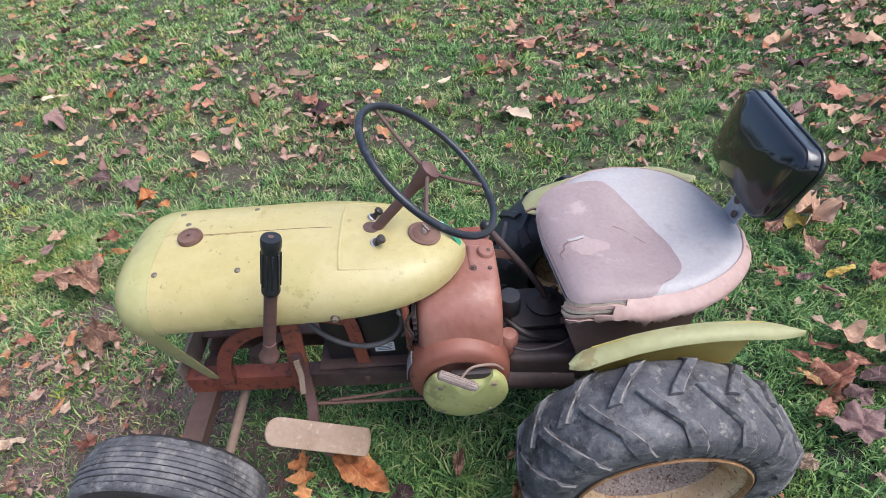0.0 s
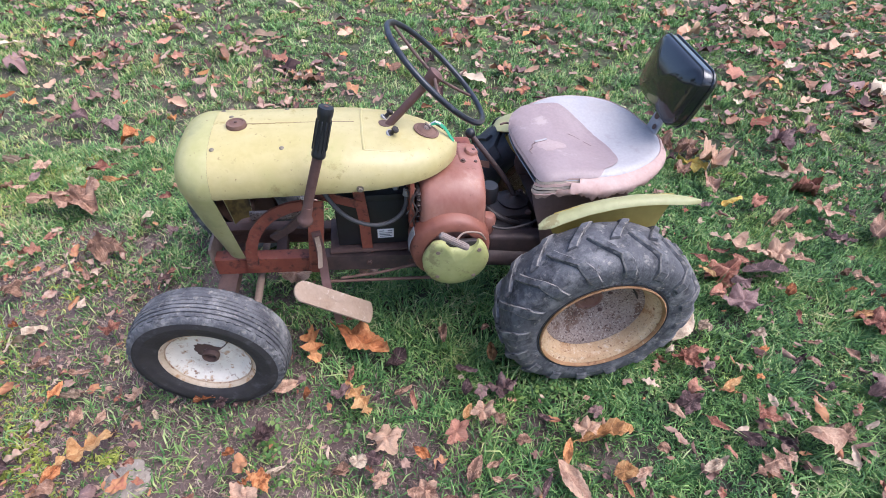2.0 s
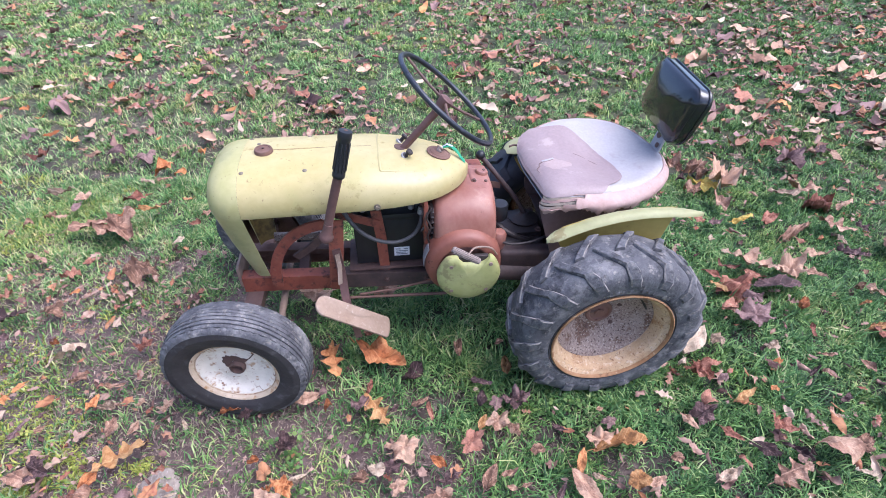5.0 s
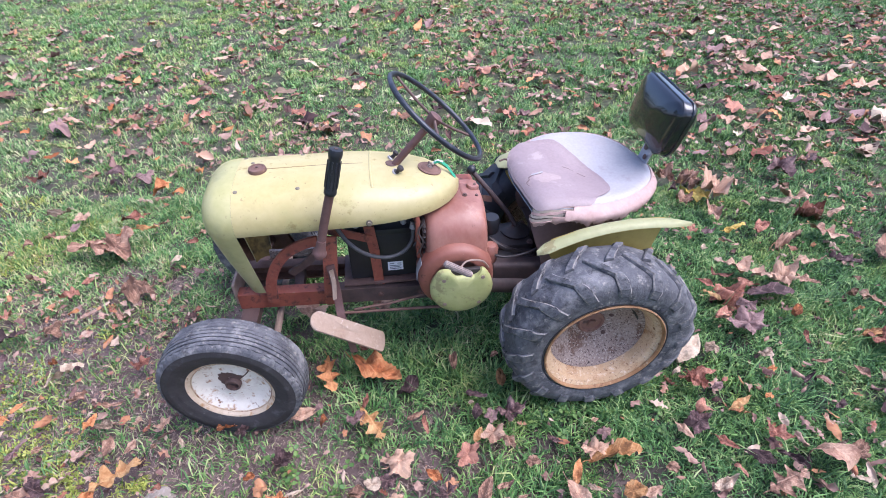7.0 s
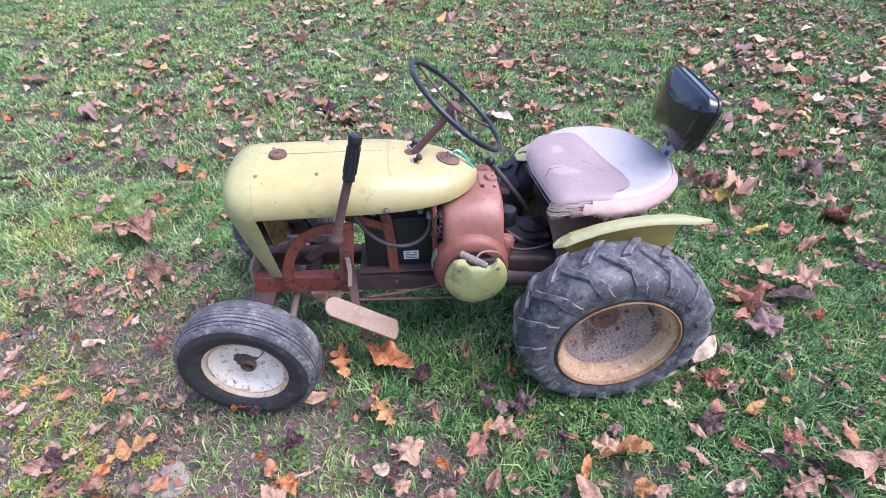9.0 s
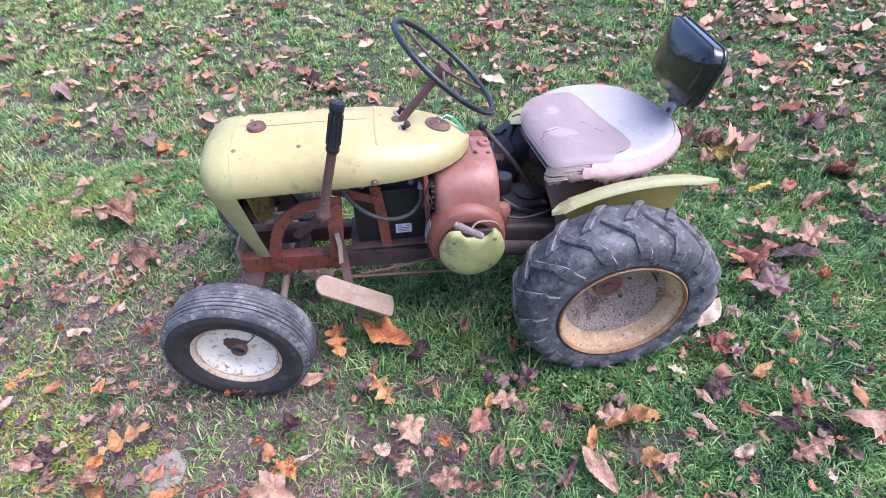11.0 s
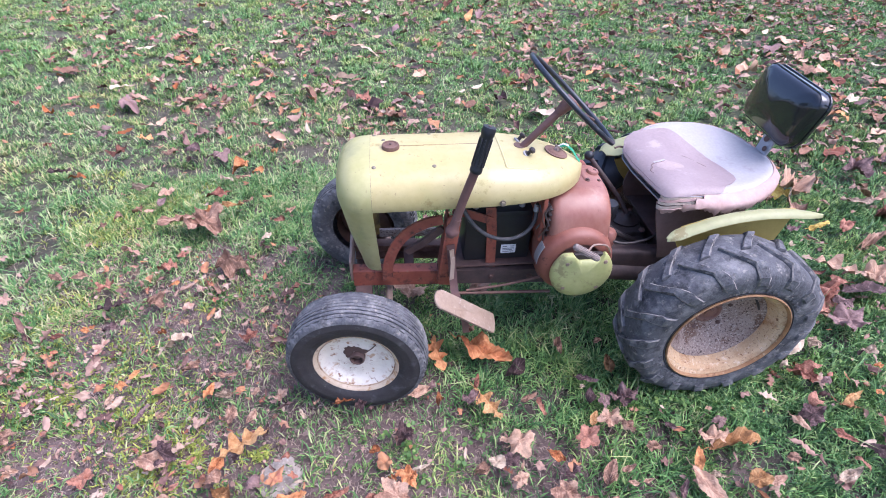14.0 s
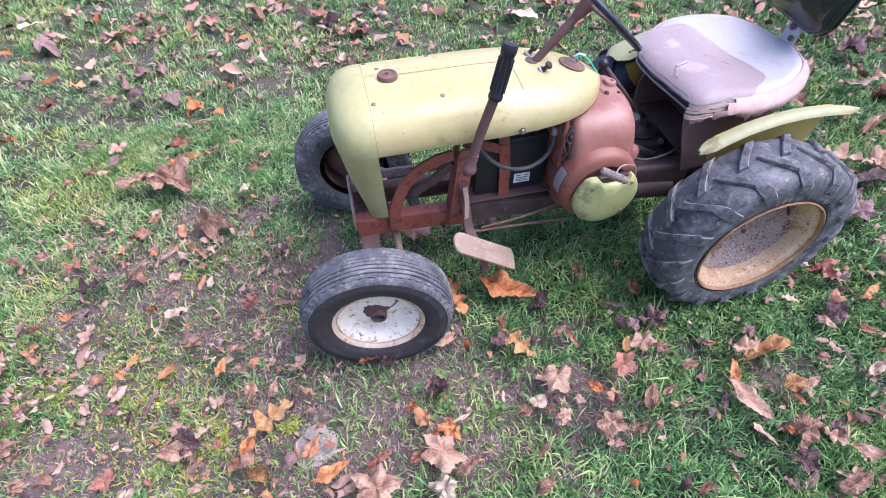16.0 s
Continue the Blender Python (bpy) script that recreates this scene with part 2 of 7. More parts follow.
# ---- shape helpers ----
def part(name, bm, mat, parent=None, label="", smooth=40, inside=None):
    """One mesh object out of a bmesh, under a thing or a part."""
    me = bpy.data.meshes.new(name)
    bmesh.ops.recalc_face_normals(bm, faces=bm.faces)
    if inside is not None and sum(f.normal.dot(f.calc_center_median() - Vector(inside)) * f.calc_area() for f in bm.faces) < 0:
        bmesh.ops.reverse_faces(bm, faces=bm.faces)
    bm.to_mesh(me)
    bm.free()
    me.materials.append(mat)
    if smooth:
        me.polygons.foreach_set("use_smooth", [True] * len(me.polygons))
        me.set_sharp_from_angle(angle=radians(smooth))
    ob = new(name, me)
    ob.parent = parent
    if label:
        tagged(ob, label)
    return ob


def solid(ob, thick, offset=-1.0):
    m = ob.modifiers.new("thickness", "SOLIDIFY")
    m.thickness, m.offset = thick, offset
    e = ob.modifiers.new("crisp_edges", "EDGE_SPLIT")
    e.split_angle = radians(50)
    return ob


def sheet(bm, rows, close=False):
    """Faces between rows of points."""
    vs = [[bm.verts.new(p) for p in row] for row in rows]
    for a, b in zip(vs, vs[1:]):
        n = len(a)
        for i in range(n if close else n - 1):
            bm.faces.new((a[i], a[(i + 1) % n], b[(i + 1) % n], b[i]))
    return vs


def lathe(profile, n=48, bm=None, wave=None):
    """Turns (radius, along) about the y axis. wave(angle, radius, along) may move the radius."""
    bm = bm or bmesh.new()
    rows = []
    for r, a in profile:
        rows.append([((r + (wave(k * 2 * math.pi / n, r, a) if wave else 0)) * math.cos(k * 2 * math.pi / n), a, (r + (wave(k * 2 * math.pi / n, r, a) if wave else 0)) * math.sin(k * 2 * math.pi / n)) for k in range(n)])
    sheet(bm, rows, True)
    return bm


def block(size, m=Matrix(), bevel=0.003, bm=None, seg=2):
    bm = bm or bmesh.new()
    made = bmesh.ops.create_cube(bm, size=1, matrix=m @ Matrix.Diagonal((*size, 1)))
    if bevel:
        edges = {e for v in made["verts"] for e in v.link_edges}
        bmesh.ops.bevel(bm, geom=list(edges), offset=bevel, segments=seg, affect="EDGES", profile=0.6)
    return bm


def spun(profile, m=Matrix(), n=24, bm=None, cap=True):
    """Turns (radius, height) about the z axis of m."""
    bm = bm or bmesh.new()
    rows = [[m @ Vector((r * math.cos(k * 2 * math.pi / n), r * math.sin(k * 2 * math.pi / n), h)) for k in range(n)] for r, h in profile]
    vs = sheet(bm, rows, True)
    if cap:
        bm.faces.new(vs[0][::-1])
        bm.faces.new(vs[-1])
    return bm


def along(a, b):
    """A pose at a whose z axis runs to b."""
    return Matrix.Translation(a) @ (Vector(b) - Vector(a)).to_track_quat("Z", "Y").to_matrix().to_4x4()


def rod(a, b, r, bm=None, n=14, bevel=0.15):
    h = (Vector(b) - Vector(a)).length
    c = min(r * bevel, h * 0.3)
    return spun([(r - c, 0), (r, c), (r, h - c), (r - c, h)], along(a, b), n, bm)


def tube(points, r, bm=None, n=10, closed=False, flat=1.0):
    """A round bar swept along points."""
    bm = bm or bmesh.new()
    pts = [Vector(p) for p in points]
    rows, up = [], Vector((0.3, 1, 0.2)).normalized()
    for i, p in enumerate(pts):
        a, b = (pts[i - 1], pts[(i + 1) % len(pts)]) if closed else (pts[max(i - 1, 0)], pts[min(i + 1, len(pts) - 1)])
        d = (b - a).normalized()
        side = d.cross(up).normalized()
        up = side.cross(d).normalized()
        rows.append([p + r * (math.cos(k * 2 * math.pi / n) * side + flat * math.sin(k * 2 * math.pi / n) * up) for k in range(n)])
    if closed:
        rows.append(rows[0])
    vs = sheet(bm, rows, True)
    if not closed:
        bm.faces.new(vs[0][::-1])
        bm.faces.new(vs[-1])
    else:
        bmesh.ops.remove_doubles(bm, verts=bm.verts, dist=1e-6)
    return bm


def spline(points, steps=8):
    """Smooth points through a few given ones."""
    p = [Vector(q) for q in points]
    p = [2 * p[0] - p[1], *p, 2 * p[-1] - p[-2]]
    out = []
    for i in range(1, len(p) - 2):
        for k in range(steps):
            t = k / steps
            out.append(0.5 * (2 * p[i] + (p[i + 1] - p[i - 1]) * t + (2 * p[i - 1] - 5 * p[i] + 4 * p[i + 1] - p[i + 2]) * t * t + (3 * p[i] - p[i - 1] - 3 * p[i + 1] + p[i + 2]) * t ** 3))
    return out + [p[-2]]


def strap(points, across, width, thick, bm=None):
    """A flat bar along points, its width in the direction across."""
    bm = bm or bmesh.new()
    a = Vector(across).normalized()
    pts = [Vector(p) for p in points]
    rows = []
    for i, p in enumerate(pts):
        d = (pts[min(i + 1, len(pts) - 1)] - pts[max(i - 1, 0)]).normalized()
        n = d.cross(a).normalized()
        rows.append([p + a * width / 2 + n * thick / 2, p - a * width / 2 + n * thick / 2, p - a * width / 2 - n * thick / 2, p + a * width / 2 - n * thick / 2])
    vs = sheet(bm, rows, True)
    bm.faces.new(vs[0][::-1])
    bm.faces.new(vs[-1])
    return bm


def bolt(at, normal, r=0.006, h=0.005, bm=None):
    m = along(at, Vector(at) + Vector(normal))
    bm = spun([(r * 1.5, 0), (r * 1.5, h * 0.25)], m, 16, bm)
    return spun([(r, h * 0.25), (r, h * 0.85), (r * 0.8, h)], m, 6, bm)


def screw(at, normal, r=0.006, bm=None):
    return spun([(r, 0), (r, 0.001), (r * 0.75, 0.0025), (r * 0.3, 0.003)], along(at, Vector(at) + Vector(normal)), 16, bm)


def interp(x, xs, ys):
    return float(np.interp(x, xs, ys))


# ---- the garden tractor: x runs from nose to tail, y to its far side ----
tractor = tagged(new("garden_tractor"), "small vintage garden tractor, faded yellow hood, rusty red frame", "tractor")
tractor.matrix_basis = pose(0, 0.867, 0, 0, 0, 6.5)

HOOD_N = 2.6


def hood_half(u):
    return interp(u, (-0.57, -0.25, -0.18, -0.13, -0.09, -0.054, -0.025, 0.0, 0.016, 0.027, 0.034, 0.038), (0.157, 0.157, 0.152, 0.144, 0.133, 0.117, 0.097, 0.073, 0.052, 0.033, 0.017, 0.004))


def hood_top(u):
    return interp(u, (-0.57, -0.3, -0.22, -0.15, -0.1, -0.05, -0.01, 0.02, 0.037), (0.664, 0.664, 0.661, 0.653, 0.645, 0.634, 0.621, 0.608, 0.594))


def hood_base(u):
    return interp(u, (-0.57, -0.2, 0.037), (0.564, 0.569, 0.572))


def hood_z(u, v):
    k = min(abs(v) / hood_half(u), 1)
    return hood_base(u) + (hood_top(u) - hood_base(u)) * (1 - k ** HOOD_N) ** (1 / HOOD_N)


def bend(k, n):
    """A point of a rounded arch: k from -1 to 1."""
    c, s = math.cos(k * math.pi / 2), math.sin(k * math.pi / 2)
    return math.copysign(abs(s) ** (2 / n), s), abs(c) ** (2 / n)


bm = bmesh.new()
us = [-0.5663 + 0.0173 * i for i in range(22)] + [-0.19 + 0.0095 * i for i in range(16)] + [-0.04, -0.03, -0.02, -0.01, 0.0, 0.008, 0.015, 0.021, 0.026, 0.030, 0.034, 0.036, 0.038]
rows = []
for u in us:
    row = []
    for i in range(33):
        s, c = bend(-1 + i / 16, HOOD_N)
        row.append((u, s * hood_half(u), hood_base(u) + c * (hood_top(u) - hood_base(u))))
    # a short rolled lip below both edges
    y0, z0 = row[0][1], row[0][2]
    row = [(u, y0 * 0.985, z0 - 0.006)] + row + [(u, -y0 * 0.985, z0 - 0.006)]
    rows.append(row)
sheet(bm, rows)
hood = solid(part("hood", bm, YELLOW, tractor, "faded yellow sheet-metal hood with small rust specks", 60, (-0.25, 0, 0.5)), 0.002)

# nose shell: dome, sides that taper down to two legs, open grille between them
bm = bmesh.new()
rows = []
for i in range(12):
    c = math.sin(i / 11 * math.pi / 2)
    s, h = bend(i / 11, HOOD_N)
    rows.append([(-0.5670 - 0.098 * s * bend(-1 + k / 14, 2.9)[1], 0.157 * s * bend(-1 + k / 14, 2.9)[0], 0.564 + 0.1 * h) for k in range(29)])
rows[0] = [(p[0] - 0.0, p[1], p[2]) for p in rows[0]]
for i in range(1, 15):
    z = 0.564 - 0.264 * i / 14
    w, d = interp(z, (0.3, 0.45, 0.564), (0.09, 0.128, 0.157)), interp(z, (0.3, 0.33, 0.44, 0.564), (0.055, 0.060, 0.082, 0.098))
    rows.append([(-0.5670 + 0.011 * (0.564 - z) / 0.264 - d * bend(-1 + k / 14, 2.9)[1], w * bend(-1 + k / 14, 2.9)[0], z) for k in range(29)])
vs = sheet(bm, rows)
gone = [f for f in bm.faces if f.calc_center_median().z < 0.53 and abs(f.calc_center_median().y) < interp(f.calc_center_median().z, (0.3, 0.53), (0.06, 0.085)) and f.calc_center_median().x < -0.59]
bmesh.ops.delete(bm, geom=gone, context="FACES")
bmesh.ops.remove_doubles(bm, verts=bm.verts, dist=1e-5)
nose = solid(part("nose_shell", bm, NOSE_GREENLIT, tractor, "faded yellow nose shell with tapering legs", 60, (-0.56, 0, 0.48)), 0.0025)
nose.data.materials.append(OCHRE_SHADED)
nose.modifiers["thickness"].material_offset = 1

# seam between nose and hood
bm = bmesh.new()
rows = []
for e in (-0.0012, 0.0012):
    rows.append([(-0.56665 + e, s * 0.1559, 0.564 + c * 0.0990) for s, c in (bend(-1 + i / 16, HOOD_N) for i in range(33))])
sheet(bm, rows)
part("seam_strip", bm, RUSTDARK, hood, "dark hood seam")

# pressed bead round the dash panel and the crease along the hood
bm = bmesh.new()
tube([(-0.212 + 0.003 * abs(k / 10) ** 3, 0.1 * k / 10, hood_z(-0.212, 0.1 * k / 10) - 0.0016) for k in range(-10, 11)], 0.0036, bm, 8)
part("pressed_bead", bm, YELLOW, hood)
for sgn in (-1, 1):
    bm = tube([(-0.21 + 0.1 * k / 8, sgn * (0.1 - 0.004 * k / 8), hood_z(-0.21 + 0.1 * k / 8, 0.1 - 0.004 * k / 8) - 0.0012 - 0.0008 * k / 8) for k in range(9)], 0.0024, None, 8)
    part("pressed_bead", bm, YELLOW, hood)
bm = tube([(-0.49 + 0.26 * k / 20, 0.008, hood_z(-0.49 + 0.26 * k / 20, 0.008) - 0.0007) for k in range(21)], 0.0012, None, 6)
part("hood_crease", bm, RUSTY, hood, "fine rusty crease line")

for k in range(9):
    u0, v0 = -0.487 + 0.011 * k, 0.006 + 0.007 * noise.noise((k * 1.7, 3, 1))
    pts = [(u0 + q * 0.0075, v0 + 0.0022 * noise.noise((k * 2.3, q * 0.9, 5)), 0) for q in range(4)]
    part("rust_smear", strap([(u, v, hood_z(u, v) + 0.0004) for u, v, z in pts], (0, 1, 0), 0.0014 + 0.0030 * abs(noise.noise((k * 3.1, 7, 2))), 0.0006), RUSTSMEAR, hood, "brown rust smear beside the crease")
for u, v in ((-0.557, -0.088), (-0.40, -0.09), (-0.40, 0.09), (-0.53, 0.045), (-0.557, 0.088)):
    part("hood_screw", screw((u, v, hood_z(u, v) - 0.0006), (0, v * 2.2, 1), 0.0058), BRASS, hood)
part("hood_bolt", bolt((-0.224, -0.157, 0.574), (0, -1, 0.1), 0.006, 0.008), BRASS, hood)
part("hood_bolt", bolt((-0.224, 0.157, 0.574), (0, 1, 0.1), 0.006, 0.008), BRASS, hood)

# radiator-style filler cap
bm = spun([(0.0235, 0), (0.0242, 0.002), (0.0238, 0.009), (0.0222, 0.0125), (0.0175, 0.0128), (0.0165, 0.0112), (0.006, 0.0112), (0.003, 0.0125)], Matrix.Translation((-0.511, -0.001, 0.6615)), 32)
part("filler_cap", bm, RUSTY, tractor, "rusty round filler cap")
bm = spun([(0.0035, 0), (0.003, 0.003), (0.001, 0.0035)], Matrix.Translation((-0.511, -0.001, 0.6740)), 12)
part("cap_stud", bm, RUSTDARK, bpy.data.objects["filler_cap"])

# fuel cap disc with its knob, and the tape tied beside it
m = along((-0.046, 0.0, 0.6325), (-0.046 + 0.27, 0.0, 0.6325 + 0.96))
fuel = part("fuel_cap", spun([(0.034, 0), (0.0345, 0.0025), (0.031, 0.004), (0.026, 0.003), (0.022, 0.006), (0.01, 0.007)], m, 36), RUSTY, tractor, "flat rusty disc cap")
bm = spun([(0.008, 0.006), (0.008, 0.011), (0.006, 0.014), (0.003, 0.0145)], m, 14)
block((0.022, 0.004, 0.008), m @ pose(0, 0, 0.016, 0, 0, 35), 0.001, bm)
part("cap_knob", bm, DISC, fuel, "dull wing knob")
tape = part("tape_end", strap([(-0.03, 0.02, 0.64), (-0.012, 0.018, 0.645), (0.006, 0.01, 0.632), (0.02, 0.0, 0.612), (0.028, -0.006, 0.603)], (0.35, 1, 0.2), 0.012, 0.001), GREEN, fuel, "strip of green tape")
part("paper_end", strap([(-0.034, 0.026, 0.636), (-0.02, 0.022, 0.647), (-0.005, 0.014, 0.644)], (0.3, 1, 0.4), 0.005, 0.001), PAPER, fuel, "torn white paper tag")

# steering column, wheel and dash pulls
SPOKE = 65
AX = Vector((math.cos(radians(48.6)), 0, math.sin(radians(48.6))))
WC = Vector((-0.022, 0.010, 0.785))
HUB = WC - AX * 0.022
foot = HUB - AX * 0.19
part("steering_column", rod(foot, HUB, 0.0105), LEVERM, tractor, "rusty steering column")
part("column_slot", spun([(0.016, 0), (0.017, 0.002)], along((-0.152, 0.008, 0.652), (-0.152 + 0.18, 0.008, 1.6)), 20), RUSTDARK, hood)
side = Vector((0, 1, 0))
upw = AX.cross(side).normalized() * -1
ring = [WC + 0.157 * (math.cos(k * 2 * math.pi / 64) * side + math.sin(k * 2 * math.pi / 64) * upw) for k in range(64)]
wheel = part("steering_wheel", tube(ring, 0.0072, None, 12, True), WHEELBLACK, tractor, "thin black steering wheel with three wire spokes")
bm = spun([(0.011, -0.03), (0.0135, -0.02), (0.019, 0.008), (0.0205, 0.014), (0.0205, 0.02), (0.015, 0.024), (0.004, 0.025)], along(HUB, HUB + AX), 24)
part("hub", bm, LEVERM, wheel, "brown rusted hub")
for a in (SPOKE, SPOKE + 120, SPOKE + 240):
    d = math.cos(radians(a)) * side + math.sin(radians(a)) * upw
    part("spoke", tube(spline([HUB + AX * 0.012 + d * 0.012, HUB + AX * 0.012 + d * 0.07, WC - AX * 0.004 + d * 0.156], 6), 0.0038, None, 8), RUSTDARK, wheel)
for u, v, tip in ((-0.142, -0.036, (0.02, -0.012, 0.026)), (-0.152, 0.04, (0.024, 0.004, 0.024))):
    p = Vector((u, v, hood_z(u, v) - 0.002))
    q = p + Vector(tip)
    k = part("dash_pull", spun([(0.0095, 0), (0.0095, 0.005), (0.0055, 0.007), (0.005, 0.016), (0.009, 0.019), (0.0095, 0.025), (0.006, 0.028)], along(p, q), 18), GREASE, tractor, "spool-shaped dark dash pull knob")
    part("pull_collar", spun([(0.0115, -0.001), (0.012, 0.003), (0.0098, 0.005)], along(p, q), 18), STEEL, k)

# lift lever
base, gripa, gripb = Vector((-0.362, -0.187, 0.508)), Vector((-0.309, -0.184, 0.688)), Vector((-0.2805, -0.172, 0.797))
d = (gripb - base).normalized()
lever = part("lift_lever", tube([base - d * 0.012, base + d * 0.03, base + d * 0.10, gripa + d * 0.03], 0.0115, None, 14), LEVERM, tractor, "upright rusty lever with a ribbed black grip")
bm = spun([(0.0140, 0.0), (0.0158, 0.003), (0.0160, 0.010), (0.0148, 0.014), (0.0150, 0.094), (0.0164, 0.099), (0.0168, 0.104), (0.0168, 0.113), (0.0155, 0.1175), (0.005, 0.1185)], along(gripa, gripb), 24)
part("lever_sleeve", spun([(0.0135, 0.0), (0.0185, 0.003), (0.0195, 0.010), (0.0165, 0.016), (0.0135, 0.024), (0.0120, 0.05)], along(base - d * 0.004, gripa), 18), LEVERM, lever, "flared rusty ferrule")
grip = part("grip", bm, BLACK, lever, "ribbed black rubber grip")
for k in range(10):
    a = k * 2 * math.pi / 10
    bm = block((0.0035, 0.003, 0.072), along(gripa, gripb) @ pose(0.0152 * math.cos(a), 0.0152 * math.sin(a), 0.054, 0, 0, math.degrees(a)), 0.0008, seg=1)
    part("rib", bm, BLACK, grip)
part("grip_hole", spun([(0.0045, 0.1186), (0.0045, 0.1195)], along(gripa, gripb), 14), RUSTDARK, grip)
# frame: two channels that drop a little towards the rear
def rail_z(u):
    return 0.2905 - 0.05 * (u + 0.64)


for sgn in (-1, 1):
    bm = bmesh.new()
    rows = []
    for u in [-0.643 + 0.07 * k for k in range(11)]:
        z1, z0, y, t = rail_z(u), rail_z(u) - 0.055, sgn * 0.082, 0.005
        y2 = sgn * 0.044
        rows.append([(u, y, z1), (u, y2, z1), (u, y2, z1 - t), (u, y - sgn * t, z1 - t), (u, y - sgn * t, z0 + t), (u, y2, z0 + t), (u, y2, z0), (u, y, z0)])
    vs = sheet(bm, rows, True)
    bm.faces.new(vs[0][::-1])
    bm.faces.new(vs[-1])
    rail = part("frame_rail", bm, RED if sgn < 0 else RUSTY, tractor, "rusty red steel frame channel" if sgn < 0 else "dusty brown steel frame channel", 20)
    if sgn < 0:
        rail.data.materials.append(CASING)
        for poly in rail.data.polygons:
            poly.material_index = int(poly.center.x > -0.36)
part("front_plate", block((0.008, 0.16, 0.075), pose(-0.648, 0, 0.292), 0.002), PEDAL, tractor, "scuffed front frame plate")
for u in (-0.47, -0.3):
    part("cross_member", block((0.03, 0.09, 0.03), pose(u, 0, rail_z(u) - 0.03), 0.002), RUSTDARK, tractor)
for u in (-0.548, -0.36, -0.215, -0.09):
    part("rail_bolt", bolt((u, -0.082, rail_z(u) - 0.026), (0, -1, 0), 0.0065, 0.007), RUSTDARK, tractor)

# bracket that carries the lever, arched brace and slanted stay
bm = block((0.036, 0.008, 0.262), pose(-0.352, -0.100, 0.368, 0, 6, 0), 0.002)
block((0.007, 0.05, 0.25), pose(-0.372, -0.078, 0.37, 0, 6, 0), 0.002, bm)
part("lever_bracket", bm, RED, tractor, "red upright bracket plate")
arch = spline([(-0.540, -0.092, 0.262), (-0.534, -0.092, 0.33), (-0.510, -0.092, 0.395), (-0.47, -0.092, 0.444), (-0.42, -0.092, 0.472), (-0.375, -0.092, 0.482)])
bm = bmesh.new()
rows = []
for k, p in enumerate(arch):
    t = (arch[min(k + 1, len(arch) - 1)] - arch[max(k - 1, 0)]).normalized()
    o = t.cross(Vector((0, 1, 0))).normalized() * 0.0155
    rows.append([p + o + Vector((0, -0.004, 0)), p - o + Vector((0, -0.004, 0)), p - o + Vector((0, 0.004, 0)), p - o * 0.7 + Vector((0, 0.026, 0)), p - o * 0.5 + Vector((0, 0.026, 0)), p + o + Vector((0, 0.004, 0))])
vs = sheet(bm, rows, True)
bm.faces.new(vs[0][::-1])
bm.faces.new(vs[-1])
part("arched_brace", bm, RED, tractor, "curved red brace bar")
part("stay", strap([(-0.478, -0.05, 0.335), (-0.43, -0.06, 0.375), (-0.372, -0.075, 0.44)], (0.7, 0.0, -0.7), 0.022, 0.012), RUSTDARK, tractor)
part("lower_bar", block((0.2, 0.012, 0.028), pose(-0.46, 0.07, 0.318, 0, 2, 0), 0.002), DISC, tractor, "dusty far-side bar")
part("filler_neck", rod((-0.512, 0, 0.53), (-0.512, 0, 0.66), 0.02), RUSTDARK, tractor)
# fuel tank under the hood
bm = block((0.15, 0.16, 0.06), pose(-0.13, 0.0, 0.565), 0.02, seg=4)
part("fuel_tank", bm, GREASE, tractor)
bm = block((0.26, 0.2, 0.05), pose(-0.38, 0.01, 0.585), 0.02, seg=3)
part("under_hood_box", bm, GREASE, tractor)

# battery with its label and straps
battery = part("battery", block((0.205, 0.13, 0.165), pose(-0.198, 0.012, 0.372), 0.006), BLACK, tractor, "black box battery with a white label")
part("battery_lid", block((0.212, 0.136, 0.022), pose(-0.198, 0.012, 0.462), 0.005), BLACK, battery)
for u in (-0.27, -0.13):
    part("terminal", rod((u, -0.03, 0.472), (u, -0.03, 0.488), 0.009), STEEL, battery)
part("label_plate", block((0.047, 0.0012, 0.033), pose(-0.163, -0.0545, 0.331), 0), PAPER, battery, "small white printed label")
for dz, w, dx in ((0.010, 0.014, -0.011), (0.010, 0.012, 0.012), (0.002, 0.036, 0), (-0.004, 0.03, -0.003), (-0.010, 0.034, 0)):
    part("print_bar", block((w, 0.001, 0.0026), pose(-0.163 + dx, -0.0553, 0.331 + dz), 0), INK, battery)
part("battery_strap", strap([(-0.232, -0.064, 0.495), (-0.222, -0.064, 0.40), (-0.217, -0.064, 0.262)], (1, 0, 0), 0.03, 0.004), RED, tractor, "red upright hold-down strap")
part("strap_bolt", bolt((-0.217, -0.066, 0.276), (0, -1, 0), 0.006, 0.007), RUSTDARK, tractor)
part("battery_strap", strap([(-0.345, -0.08, 0.505), (-0.28, -0.075, 0.478), (-0.225, -0.068, 0.45)], (0.2, 0, 1), 0.026, 0.004), RED, tractor, "red slanted hold-down strap")
part("battery_tray", block((0.25, 0.15, 0.006), pose(-0.2, 0.0, 0.283), 0.001), RUSTDARK, tractor)
hose = spline([(-0.322, -0.085, 0.52), (-0.29, -0.098, 0.468), (-0.245, -0.105, 0.428), (-0.19, -0.108, 0.412), (-0.14, -0.104, 0.424), (-0.11, -0.098, 0.462), (-0.105, -0.09, 0.52)])
part("hose", tube(hose, 0.006, None, 10), CABLE, tractor, "drooping grey rubber hose")
part("hose_clip", rod((-0.108, -0.094, 0.497), (-0.104, -0.089, 0.517), 0.009), STEEL, tractor)

